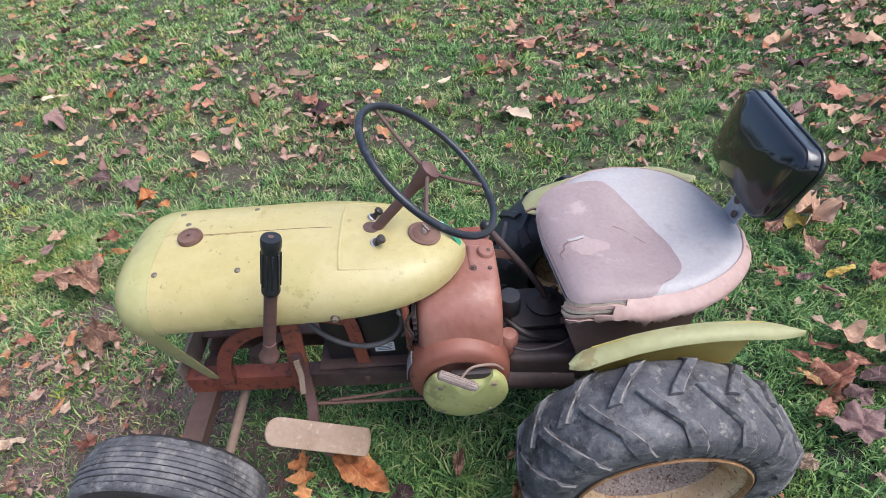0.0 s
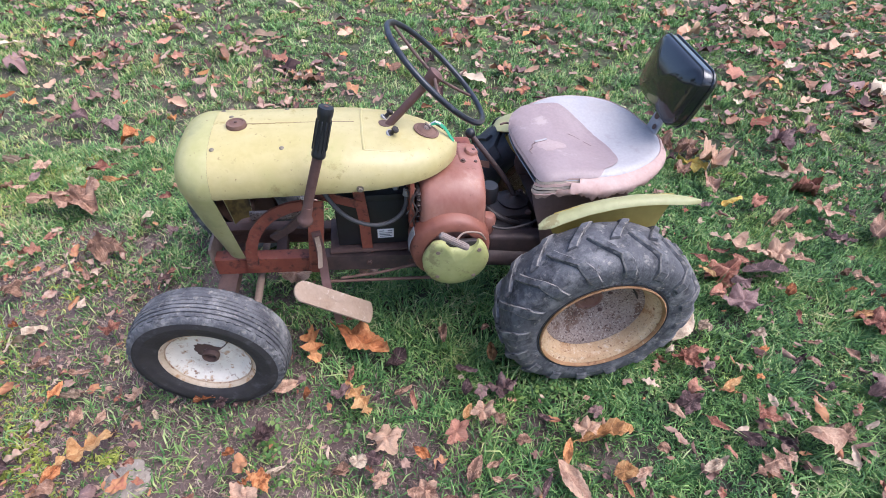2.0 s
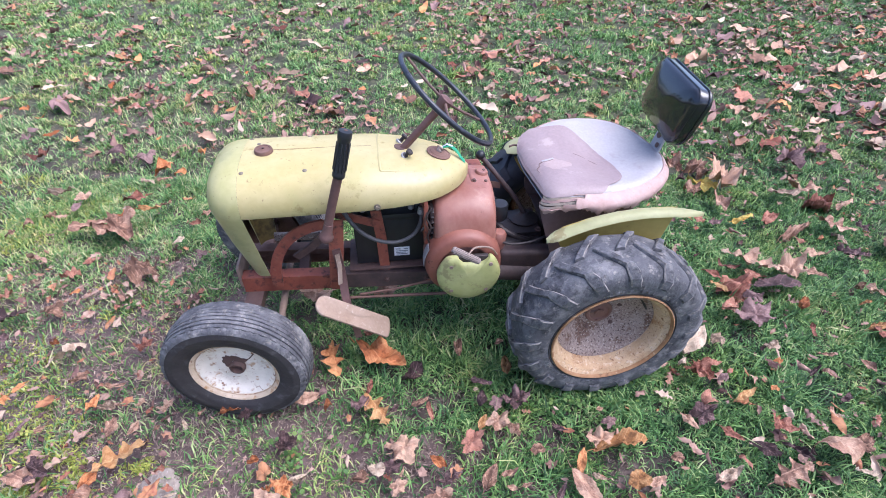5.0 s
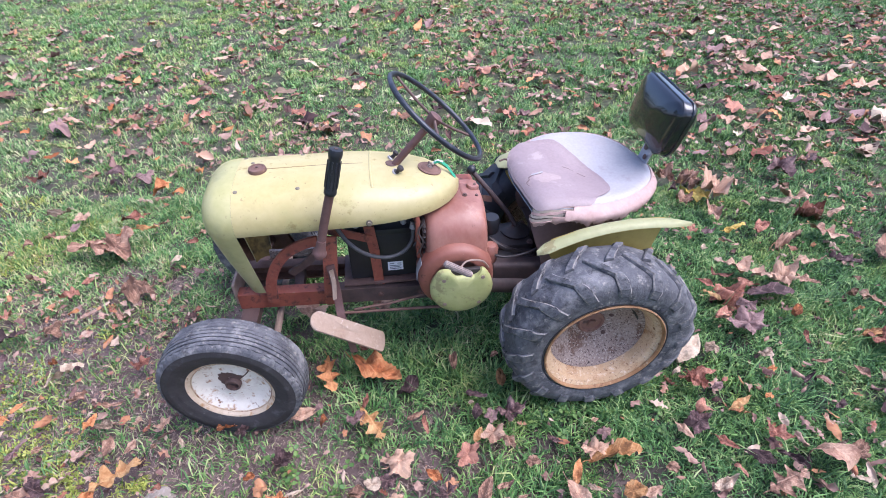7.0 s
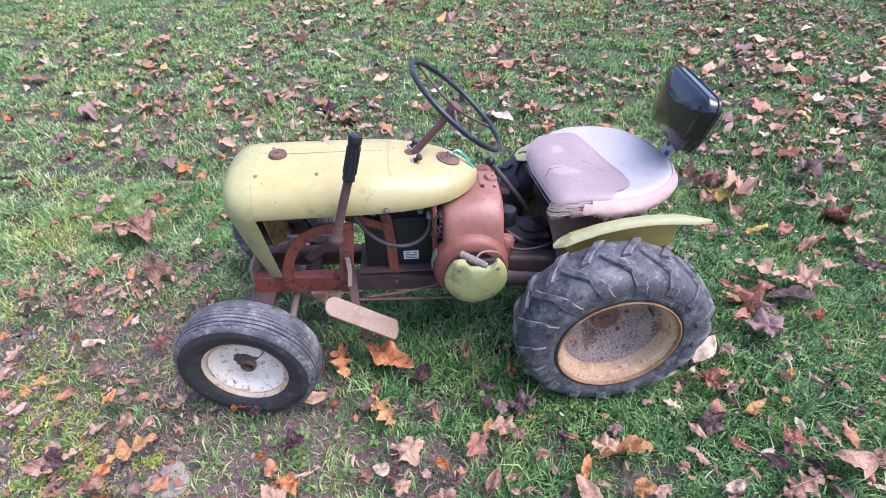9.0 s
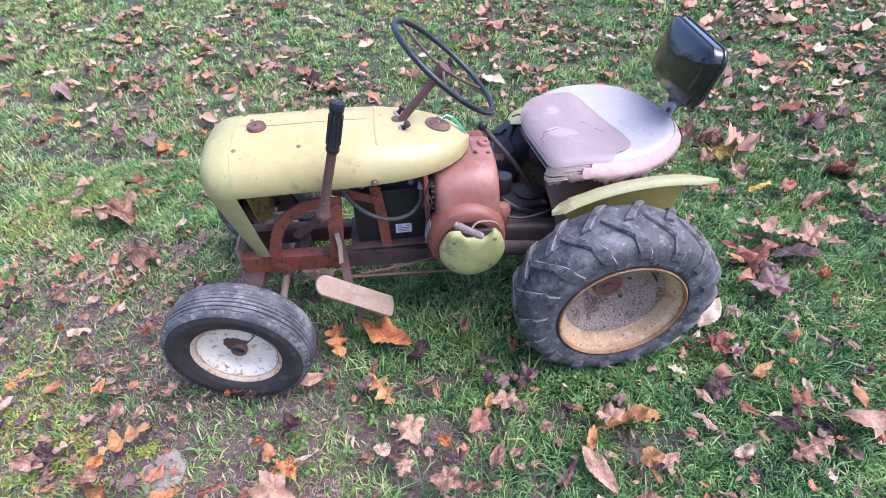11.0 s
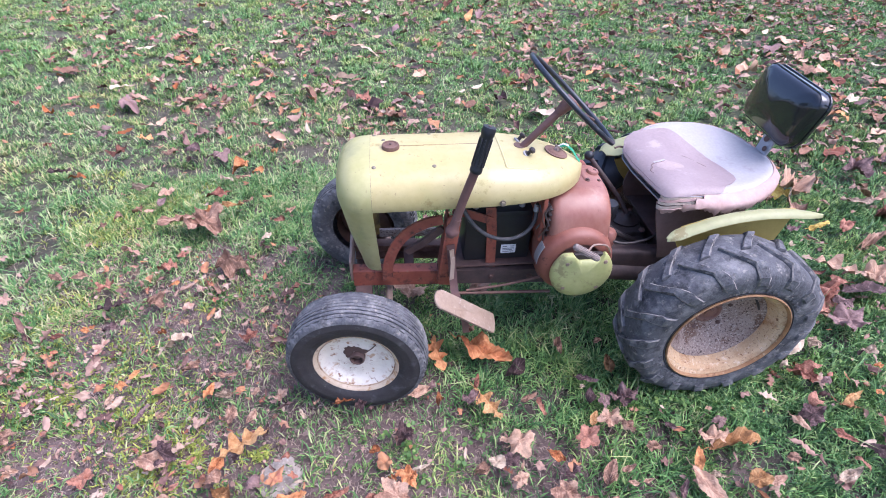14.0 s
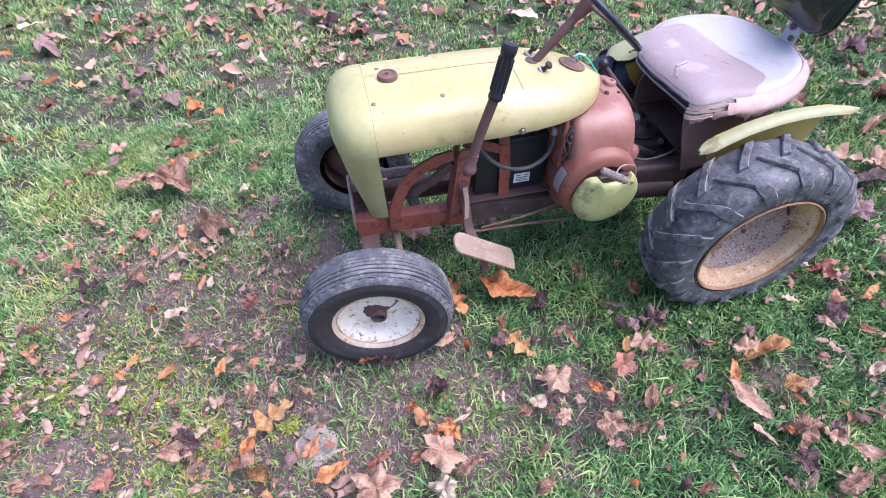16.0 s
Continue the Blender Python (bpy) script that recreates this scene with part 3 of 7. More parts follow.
# ---- engine ----
def shroud_row(u, grow=0.0):
    """Section of the blower housing in the y-z plane: over the top and down the near face."""
    pts = [(0.06, 0.552), (-0.04, 0.555), (-0.085, 0.55), (-0.118, 0.533), (-0.142, 0.505), (-0.156, 0.46), (-0.163, 0.41), (-0.166, 0.36), (-0.160, 0.30), (-0.12, 0.275), (-0.03, 0.27)]
    return [(u, y - grow if y < 0 else y, z + grow * 0.6) for y, z in pts]


bm = bmesh.new()
rows = []
for u, g in ((-0.074, -0.022), (-0.070, -0.010), (-0.061, -0.002), (-0.046, 0.0), (-0.01, 0.002), (0.04, 0.002), (0.075, 0.0), (0.092, -0.004), (0.101, -0.012), (0.105, -0.026)):
    rows.append([Vector(p) for p in shroud_row(u, g)])
rows = [spline(r, 4) for r in rows]
vs = sheet(bm, rows)
bm.faces.new(vs[0][::-1])
bm.faces.new(vs[-1])
shroud = part("engine_shroud", bm, PINKRED, tractor, "chalky faded red engine blower housing", 55)
# round skirt below, around the starter
bm = bmesh.new()
prof = [(0.075, -0.188), (0.098, -0.186), (0.108, -0.176), (0.112, -0.15), (0.110, -0.10), (0.10, -0.06)]
lathe(prof, 48, bm)
bmesh.ops.translate(bm, vec=(0.008, 0, 0.368), verts=bm.verts)
part("shroud_skirt", bm, SKIRT, shroud, "rusty red rim of the blower housing", 55)
bm = bmesh.new()
sheet(bm, [[(0.008 + 0.1136 * math.cos(radians(a)), y, 0.368 + 0.1136 * math.sin(radians(a))) for a in range(150, 186, 4)] for y in (-0.170, -0.155, -0.138)])
solid(part("pale_plate", bm, STEEL, shroud, "pale worn metal tag", 60, (0.008, -0.15, 0.368)), 0.0012, 1.0)
part("bead", strap([(-0.05, -0.168, 0.43), (0.03, -0.168, 0.44), (0.08, -0.160, 0.449)], (0, -0.3, 1), 0.012, 0.004), PINKRED, shroud)
# starter cover: domed, with a scooped top
bm = bmesh.new()
rows = []
for f, d in ((0.0, 0.016), (0.35, 0.0155), (0.7, 0.0135), (0.88, 0.010), (0.97, 0.005), (1.0, 0.0), (0.995, -0.012)):
    row = []
    for k in range(60):
        a = k * 2 * math.pi / 60
        x, z = 0.091 * math.cos(a), 0.093 * math.sin(a)
        top = 0.066 if abs(x - 0.012) > 0.05 else 0.046 + 0.020 * max(0, (abs(x - 0.012) - 0.030) / 0.020)
        pinch = 1 - 0.08 * max(0, math.sin(a)) ** 1.5
        row.append((0.018 + x * f * pinch, -0.206 - d, 0.356 + (min(z, top)) * f))
    rows.append(row)
sheet(bm, rows, True)
cover = part("starter_cover", bm, LIME, tractor, "lime yellow round starter cover", 50)
for x, z in ((-0.052, 0.036), (0.058, 0.038), (-0.05, -0.054), (0.05, -0.058)):
    part("cover_bolt", bolt((0.018 + x, -0.217 + 0.004, 0.362 + z), (x, -1, z), 0.0065, 0.007), PEDAL, cover)
part("starter_hollow", block((0.085, 0.016, 0.03), pose(0.03, -0.196, 0.405), 0.006), GREASE, cover)
a, b = Vector((-0.036, -0.236, 0.480)), Vector((0.038, -0.245, 0.437))
pull = part("pull_handle", rod(a, b, 0.0085, None, 20, 0.3), GRIPWOOD, tractor, "grey ribbed pull-start handle")
for k in range(12):
    t = k * 2 * math.pi / 12
    part("handle_rib", block((0.003, 0.0022, 0.074), along(a, b) @ pose(0.0084 * math.cos(t), 0.0084 * math.sin(t), 0.041, 0, 0, math.degrees(t)), 0, seg=1), GRIPWOOD, pull)
part("rope_knot", spun([(0.003, -0.006), (0.006, -0.002), (0.006, 0.003), (0.002, 0.007)], along((0.006, -0.240, 0.459), (0.006, -0.25, 0.478)), 12), PEDAL, pull)
part("pull_rope", tube(spline([(0.004, -0.236, 0.452), (0.03, -0.215, 0.462), (0.075, -0.2, 0.445), (0.098, -0.19, 0.41)], 6), 0.0028, None, 8), PEDAL, pull)
# cylinder head plate with nuts, behind the hood's tail
head = part("head_plate", block((0.062, 0.082, 0.024), pose(0.070, 0.0, 0.543, 0, 9, 0), 0.011, seg=4), PINKRED, tractor, "bolted pinkish cylinder head")
part("head_boss", spun([(0.019, -0.004), (0.019, 0.006), (0.016, 0.010), (0.004, 0.0105)], along((0.082, 0.014, 0.552), (0.092, 0.014, 0.62)), 20), PINKRED, head)
for u, v in ((0.052, -0.033), (0.086, -0.034), (0.088, 0.014)):
    part("head_nut", bolt((u, v, 0.554 - 0.15 * (u - 0.07) + 0.006 * (v > 0)), (0.14, 0, 1), 0.005, 0.006), RUSTDARK, head)
# engine block, finned, behind the shroud, and things bolted to it
part("engine_block", block((0.18, 0.2, 0.27), pose(0.01, 0.03, 0.40), 0.015, seg=3), RED, tractor, "rusty red engine block")
for k in range(7):
    part("cooling_fin", block((0.01, 0.15, 0.004), pose(-0.078, -0.06, 0.42 + 0.018 * k, 0, 0, 0), 0.001, seg=1), GREASE, bpy.data.objects["engine_block"])
for k, pts in enumerate(([(-0.088, -0.125, 0.545), (-0.098, -0.132, 0.50), (-0.088, -0.135, 0.465), (-0.10, -0.13, 0.43)], [(-0.08, -0.13, 0.54), (-0.094, -0.137, 0.515), (-0.083, -0.142, 0.485), (-0.092, -0.14, 0.45), (-0.086, -0.136, 0.42)], [(-0.105, -0.11, 0.53), (-0.096, -0.126, 0.49), (-0.108, -0.12, 0.455)])):
    part("loose_wire", tube(spline(pts, 5), 0.0026, None, 7), (RUSTY, GREASE, CABLE)[k], tractor, "bent loose wire")
part("front_cowl", block((0.012, 0.12, 0.15), pose(-0.095, -0.07, 0.49), 0.004), RED, bpy.data.objects["engine_block"])
bm = spun([(0.022, 0), (0.025, 0.005), (0.025, 0.045), (0.022, 0.052), (0.008, 0.053)], pose(0.128, -0.06, 0.44), 28)
part("air_cleaner", bm, BLACK, tractor, "dark round air cleaner")
bm = spun([(0.008, -0.020), (0.018, -0.017), (0.022, 0.0), (0.022, 0.036), (0.016, 0.045), (0.004, 0.047)], along((0.118, -0.115, 0.387), (0.124, -0.115, 0.5)), 24)
part("carburettor_bowl", bm, PINKRED, tractor, "rounded pinkish carburettor bowl")
part("intake_pipe", tube(spline([(0.09, -0.05, 0.46), (0.13, -0.08, 0.42), (0.17, -0.1, 0.40), (0.22, -0.09, 0.37)]), 0.008, None, 8), GREASE, tractor)

# ---- gearbox and driveline ----
bm = block((0.17, 0.17, 0.14), pose(0.19, -0.005, 0.29), 0.02, seg=3)
gearbox = part("gearbox", bm, GREASE, tractor, "greasy dark gearbox")
part("gearbox_cover", block((0.14, 0.12, 0.02), pose(0.2, 0.0, 0.366), 0.006), GREASE, gearbox)
part("side_case", block((0.2, 0.05, 0.085), pose(0.215, -0.12, 0.325, 0, 6, 0), 0.016, seg=3), CASING, gearbox, "dark brown side casing")
part("drive_tube", rod((0.1, -0.135, 0.30), (0.27, -0.135, 0.275), 0.03, None, 20), CASING, gearbox)
tower = part("shift_tower", spun([(0.044, 0), (0.046, 0.007), (0.036, 0.009), (0.030, 0.012), (0.018, 0.017), (0.012, 0.026)], pose(0.228, 0.01, 0.375), 28), GREASE, gearbox, "round shift tower")
shift = part("shift_lever", tube(spline([(0.228, 0.01, 0.40), (0.195, 0.028, 0.45), (0.14, 0.055, 0.515), (0.094, 0.077, 0.568)]), 0.0075, None, 10), CASING, tractor, "long bent dark shift lever")
bm = bmesh.new()
bmesh.ops.create_uvsphere(bm, u_segments=20, v_segments=12, radius=0.0145, matrix=Matrix.Translation((0.091, 0.079, 0.573)))
part("shift_knob", bm, BLACK, shift, "black ball knob")
for k, (u, v) in enumerate(((0.14, -0.05), (0.26, -0.05), (0.14, 0.05), (0.26, 0.05))):
    part("cover_nut", bolt((u, v, 0.375), (0, 0, 1), 0.007, 0.009), RUSTDARK, gearbox)
part("cross_shaft", rod((0.25, -0.3, 0.272), (0.25 + 0.137, -0.3, 0.272), 0.012), RUSTDARK, gearbox)
part("rear_axle", rod((0.385, -0.30, 0.268), (0.385, 0.24, 0.264), 0.034, None, 24), RUSTDARK, tractor, "dark rusty rear axle tube")
part("axle_housing", block((0.16, 0.22, 0.2), pose(0.375, 0, 0.285), 0.03, seg=3), GREASE, tractor)
part("far_bar", strap([(0.03, 0.11, 0.440), (0.12, 0.12, 0.444), (0.17, 0.115, 0.436)], (0, 0.5, 1), 0.02, 0.005), RUSTY, tractor, "tan flat bar")
part("linkage", tube(spline([(0.1, -0.12, 0.41), (0.16, -0.14, 0.40), (0.24, -0.13, 0.405), (0.3, -0.1, 0.42)]), 0.004, None, 8), GREASE, tractor)

# ---- seat ----
def seat_half(u):
    return interp(u, (0.208, 0.216, 0.235, 0.30, 0.36, 0.42, 0.48, 0.53, 0.57, 0.60, 0.615, 0.624), (0.125, 0.157, 0.173, 0.197, 0.208, 0.208, 0.195, 0.168, 0.13, 0.085, 0.047, 0.0))


def seat_near(u):
    return interp(u, (0.208, 0.216, 0.235, 0.30, 0.36, 0.45, 0.50, 0.55, 0.59, 0.61, 0.624), (0.142, 0.158, 0.164, 0.167, 0.167, 0.155, 0.141, 0.116, 0.083, 0.048, 0.0))


def seat_edge(a):
    """Distance from the seat's middle to its outline in the direction a."""
    lo, hi = 0.0, 0.3
    for _ in range(18):
        r = (lo + hi) / 2
        u, v = SEAT_U + r * math.cos(a), r * math.sin(a)
        inside = 0.208 + 0.11 * max(0, 0.02 - v) < u < 0.624 and -seat_near(u) < v < seat_half(u) * interp(u, (0.208, 0.25, 0.32, 0.42), (0.80, 0.90, 1.02, 1.10))
        lo, hi = (r, hi) if inside else (lo, r)
    return lo


SEAT_U = 0.4


def seat_z(u, v):
    q = (u - SEAT_U) ** 2 / 0.045 + v * v / 0.043
    rim = max(0, min(1, v / 0.21))
    return 0.586 + 0.028 * rim * rim * (3 - 2 * rim) * interp(u, (0.21, 0.36), (0.35, 1)) + 0.010 * math.exp(-((u - 0.30) / 0.08) ** 2) * (1 - abs(v) * 3) + 0.018 * max(0, (u - 0.4) / 0.22) ** 1.5 - 0.016 * math.exp(-((u - 0.46) ** 2 + v * v) / 0.014) - 0.01 * max(0, 1 - (u - 0.208) / 0.05) + 0.002 * noise.noise((u * 18, v * 18, 0))


EDGE = [seat_edge(k * 2 * math.pi / 96) for k in range(96)]
EDGE = [sum(EDGE[(k + j) % 96] for j in (-1, 0, 1)) / 3 for k in range(96)]
bm = bmesh.new()
rows = []
for f in (0.001, 0.12, 0.25, 0.4, 0.55, 0.7, 0.8, 0.88, 0.94, 0.975, 1.0):
    rows.append([(SEAT_U + f * EDGE[k] * math.cos(k * 2 * math.pi / 96), f * EDGE[k] * math.sin(k * 2 * math.pi / 96), seat_z(SEAT_U + f * EDGE[k] * math.cos(k * 2 * math.pi / 96), f * EDGE[k] * math.sin(k * 2 * math.pi / 96)) - 0.016 * max(0, (f - 0.86) / 0.14) ** 2.2) for k in range(96)])
sheet(bm, rows, True)
bmesh.ops.remove_doubles(bm, verts=bm.verts, dist=0.0006)
seat = solid(part("seat", bm, LILAC, tractor, "torn pan seat in faded white and mauve vinyl", 60), 0.006)
# skirt of the cover, ragged along its lower edge and torn open at the near front corner
bm = bmesh.new()
rows = []
for j, (f, dz, flare) in enumerate(((0.985, -0.009, 0.0), (1.004, -0.015, 0.012), (1.012, -0.025, 0.026), (1.010, -0.036, 0.030), (0.998, -0.052, 0.024))):
    row = []
    for k in range(193):
        a = k * 2 * math.pi / 192
        e = EDGE[(k // 2) % 96] * (1 - (k % 2) / 2) + EDGE[(k // 2 + 1) % 96] * (k % 2) / 2
        e = e * f + flare * max(0, -math.sin(a)) ** 0.6
        u, v = SEAT_U + e * math.cos(a), e * math.sin(a)
        ragged = (0.016 * noise.noise((u * 45, v * 45, 3)) + 0.016 * noise.noise((u * 130, v * 130, 5))) * (j == 4) + 0.005 * noise.noise((u * 60, v * 60, 9)) * (j == 3)
        row.append((u, v, seat_z(u, v) + dz + ragged))
    rows.append(row)
sheet(bm, rows)
torn = []
for f in bm.faces:
    p = f.calc_center_median()
    a = math.atan2(p.y, p.x - SEAT_U)
    if a > 2.3 or a < -2.75 or a < -2.42 or (a < -1.80 and p.z > seat_z(p.x, p.y) - 0.048 * (-1.80 - a) / 0.62):
        torn.append(f)
bmesh.ops.delete(bm, geom=torn, context="FACES")
solid(part("seat_skirt", bm, PINK, seat, "ragged grubby pink vinyl skirt", 60), 0.002)
pts = [(SEAT_U + 0.985 * EDGE[k] * math.cos(k * 2 * math.pi / 96), 0.985 * EDGE[k] * math.sin(k * 2 * math.pi / 96)) for k in range(96)]
part("seam_welt", tube([(u, v, seat_z(u, v) - 0.0115) for u, v in pts], 0.0022, None, 6, True), PINK, seat, "stitched welt seam")
# mauve top panel, its rear edge curling and the front edge split
bm = bmesh.new()
PATCH = [interp(k, (0, 4.5, 11, 17.8, 23.7, 29.8, 33, 63, 68.4, 72.8, 76.5, 79.9, 82.5, 84.8, 90, 96), (0.057, 0.053, 0.055, 0.067, 0.106, 0.205, 0.24, 0.24, 0.190, 0.136, 0.128, 0.117, 0.100, 0.085, 0.067, 0.057)) for k in range(96)]
PATCH = [(PATCH[k - 1] + 2 * PATCH[k] + PATCH[(k + 1) % 96]) / 4 for k in range(96)]
rows = []
for f in (0.001, 0.3, 0.55, 0.75, 0.9, 0.97, 1.0):
    row = []
    for k in range(96):
        a = k * 2 * math.pi / 96
        r = min(PATCH[k] * (1 + 0.02 * noise.noise((math.cos(a) * 4, math.sin(a) * 4, 1))), EDGE[k] * (1.004 if 36 < k < 64 else 0.985)) * f
        u, v = SEAT_U + r * math.cos(a), r * math.sin(a)
        v = min(v, 0.160 + 0.10 * (v - 0.160)) if v > 0.160 else v
        g = r / EDGE[k] if v < 0.1 else 0.5
        row.append((u, v, seat_z(u, v) - 0.016 * max(0, (g - 0.86) / 0.14) ** 2.2 + 0.0016 + 0.0014 * (f > 0.95)))
    rows.append(row)
sheet(bm, rows, True)
bmesh.ops.remove_doubles(bm, verts=bm.verts, dist=0.0006)
panel = solid(part("seat_panel", bm, MAUVE, seat, "worn mauve vinyl top panel with a split", 60), 0.0015, 1.0)
for pts, w in ([(0.233, -0.058), (0.230, -0.042), (0.240, -0.032), (0.242, -0.020), (0.252, -0.014)], 0.0032), ([(0.252, -0.014), (0.268, -0.013), (0.285, -0.008)], 0.0022):
    part("split", strap(spline([(u, v, seat_z(u, v) + 0.0036) for u, v in pts], 3), (-0.6, 0.8, 0), w, 0.0008), PLUM, panel, "dark split in the vinyl")
part("split_lip", strap(spline([(u, v, seat_z(u, v) + 0.0046) for u, v in ((0.252, -0.010), (0.268, -0.009), (0.287, -0.004))], 3), (-0.3, 0.9, 0.3), 0.005, 0.0010), LILAC, panel, "curled pale lip of the split")
for pts in ([(0.360, 0.030), (0.378, 0.022), (0.392, 0.010)], [(0.398, 0.004), (0.417, -0.016)]):
    part("scuff", strap(spline([(u, v, seat_z(u, v) + 0.0034) for u, v in pts], 3), (0.3, 1, 0), 0.0022, 0.0006), PLUM, panel)
# pale rubbed patch beside the split
bm = bmesh.new()
rows = []
for f in (0.02, 0.4, 0.7, 0.9, 1.0):
    row = []
    for k in range(40):
        a = k * 2 * math.pi / 40
        g = f * (1 + 0.35 * math.cos(3 * a) * (math.cos(a) > -0.5) * 0.6 + 0.2 * noise.noise((2.2 * math.cos(a), 2.2 * math.sin(a), 4)) + 0.08 * noise.noise((7 * math.cos(a), 7 * math.sin(a), 9)))
        u, v = 0.292 + 0.038 * g * math.cos(a), -0.030 + 0.026 * g * math.sin(a)
        row.append((u, v, seat_z(u, v) + 0.0034))
    rows.append(row)
sheet(bm, rows, True)
part("worn_patch", bm, WORN, panel, "pale rubbed patch in the vinyl", 60)
# foam layers in the tear; the black top strap draws the shadow under the cover
for k, (dz, w, mat, push) in enumerate(((-0.016, 0.014, GREASE, -0.016), (-0.021, 0.007, FOAM, -0.002), (-0.027, 0.007, PINK, 0.004), (-0.0335, 0.007, FOAM, 0.006), (-0.038, 0.012, RUSTDARK, -0.006), (-0.042, 0.007, FOAM, 0.008), (-0.049, 0.008, PINK, 0.006))):
    pts = []
    for j in range(15):
        a = -2.46 + 0.58 * j / 14
        i = a / (2 * math.pi) * 96
        e = EDGE[math.floor(i) % 96] * (1 - i % 1) + EDGE[(math.floor(i) + 1) % 96] * (i % 1) + push + 0.004 * noise.noise((j * 0.3, k * 3.1, 0))
        u, v = SEAT_U + e * math.cos(a), e * math.sin(a)
        pts.append((u, v, seat_z(u, v) + dz + 0.003 * noise.noise((j * 0.4, k * 2.3, 7)) + 0.0012 * noise.noise((j * 1.3, k * 2.3, 1)) + 0.006 * (j / 14) * (k > 1)))
    part("torn_layer", strap(pts, (0.25, 0.35, 1), w, 0.012), mat, seat, "torn seat layer showing foam, backing and painted shadow line")
part("seat_wire", tube(spline([(0.222, 0.12, 0.572), (0.205, 0.125, 0.575), (0.188, 0.118, 0.574)], 5), 0.003, None, 8), RUSTDARK, seat)
# front edge, where the mauve cover turns down
bm = bmesh.new()
rows = []
for j, (f, dz) in enumerate(((0.985, -0.006), (0.998, -0.013), (0.990, -0.021), (0.965, -0.027))):
    row = []
    for k in range(60):
        a = 2.05 + (2 * math.pi - 2.52 - 2.05) * k / 59
        e = EDGE[int(a / (2 * math.pi) * 96) % 96]
        e2 = EDGE[(int(a / (2 * math.pi) * 96) + 1) % 96]
        e = e + (e2 - e) * (a / (2 * math.pi) * 96 % 1)
        u, v = SEAT_U + e * f * math.cos(a), e * f * math.sin(a)
        row.append((u, v, seat_z(u, v) + dz + 0.004 * noise.noise((u * 40, v * 40, 8)) * (j == 3)))
    rows.append(row)
sheet(bm, rows)
solid(part("front_edge", bm, MAUVE, seat, "mauve front edge of the cover", 60), 0.002)
# pan and pedestal below
bm = bmesh.new()
rows = []
for f, z in ((0.985, 0.545), (0.95, 0.536), (0.8, 0.53), (0.4, 0.528), (0.02, 0.528)):
    rows.append([(SEAT_U + f * EDGE[k] * math.cos(k * 2 * math.pi / 96), f * EDGE[k] * math.sin(k * 2 * math.pi / 96), z) for k in range(96)])
sheet(bm, rows, True)
solid(part("seat_pan", bm, STEEL, seat, "bare steel seat pan"), 0.002)
# seat carrier: two curved side panels with an open, dark middle
ped = part("seat_pedestal", block((0.10, 0.24, 0.15), pose(0.425, 0.0, 0.448), 0.008), CASING, tractor, "dark seat carrier between two plum side panels")
for v in (-0.150, 0.128):
    bm = bmesh.new()
    rows = []
    for k in range(13):
        t = k / 12
        z = 0.345 + (0.183 if v > 0 else 0.205) * t
        front = 0.268 - 0.020 * math.sin(t * math.pi) + 0.035 * (1 - t) ** 3 + 0.018 * t ** 4
        front = front if v > 0 else interp(z, (0.345, 0.40, 0.44, 0.50, 0.55), (0.275, 0.260, 0.245, 0.225, 0.213))
        rows.append([(front + (0.49 - front) * q / 8, v + 0.006 * math.sin(q / 8 * 3.1), z) for q in range(9)])
    sheet(bm, rows)
    solid(part("side_panel", bm, PLUM, ped, "curved purplish brown side panel", 60), 0.004)
part("cross_plate", block((0.006, 0.25, 0.05), pose(0.345, 0.0, 0.498, 0, 12, 0), 0.002), RUSTY, ped, "rusty cross plate under the seat")
part("carrier_floor", block((0.15, 0.24, 0.006), pose(0.35, 0.0, 0.388), 0.001), CASING, ped)

# backrest on a flat post
BACK = pose(0.650, 0.066, 0.725, 0.5, 12, -5)


def pad_loop(d, ry, rz, corner, n=9):
    """A rounded rectangle in the pad's plane, d in front of its middle."""
    out = []
    for q in range(4):
        cy, cz = (ry - corner) * (1, -1, -1, 1)[q], (rz - corner) * (1, 1, -1, -1)[q]
        for k in range(n):
            a = math.pi / 2 * (q + k / (n - 1))
            y, z = cy + corner * math.cos(a), cz + corner * math.sin(a)
            y *= 1 - 0.10 * max(0, -z / 0.085)
            out.append(BACK @ Vector((d, y, z)))
    return out


bm = bmesh.new()
rows = [pad_loop(-0.054, 0.008, 0.004, 0.003)]
for k in range(1, 12):
    g = 0.08 + 0.074 * k
    rows.append(pad_loop(-0.0265 - 0.0275 * (1 - g ** 2.1), 0.140 * g, 0.083 * g, 0.036 * (0.45 + 0.55 * g) * min(1, 1.3 * g)))
for d, g in ((-0.0262, 0.945), (-0.019, 0.985), (-0.012, 0.995), (0.0, 1.0), (0.012, 0.995), (0.020, 0.97), (0.026, 0.9), (0.028, 0.6)):
    rows.append(pad_loop(d, 0.141 * (g + (1 - g) * 0.35), 0.083 * g if g > 0.9 else 0.083 * (g * 0.98), 0.036 * (0.4 + 0.6 * g)))
rows.append(pad_loop(0.028, 0.03, 0.02, 0.01))
vs = sheet(bm, rows, True)
bm.faces.new(vs[0][::-1])
bm.faces.new(vs[-1])
for v in bm.verts:
    v.co.x += 0.0016 * noise.noise(v.co * 17) + 0.001 * noise.noise(v.co * 45)
back = part("backrest", bm, GLOSS, tractor, "glossy black padded backrest on a steel post", 80)
for d, g in ((-0.0185, 0.982), (0.0085, 1.0)):
    part("piping", tube(pad_loop(d, 0.1415 * g, 0.0835 * g, 0.036), 0.0027, None, 8, True), GLOSS, back, "black welt piping")
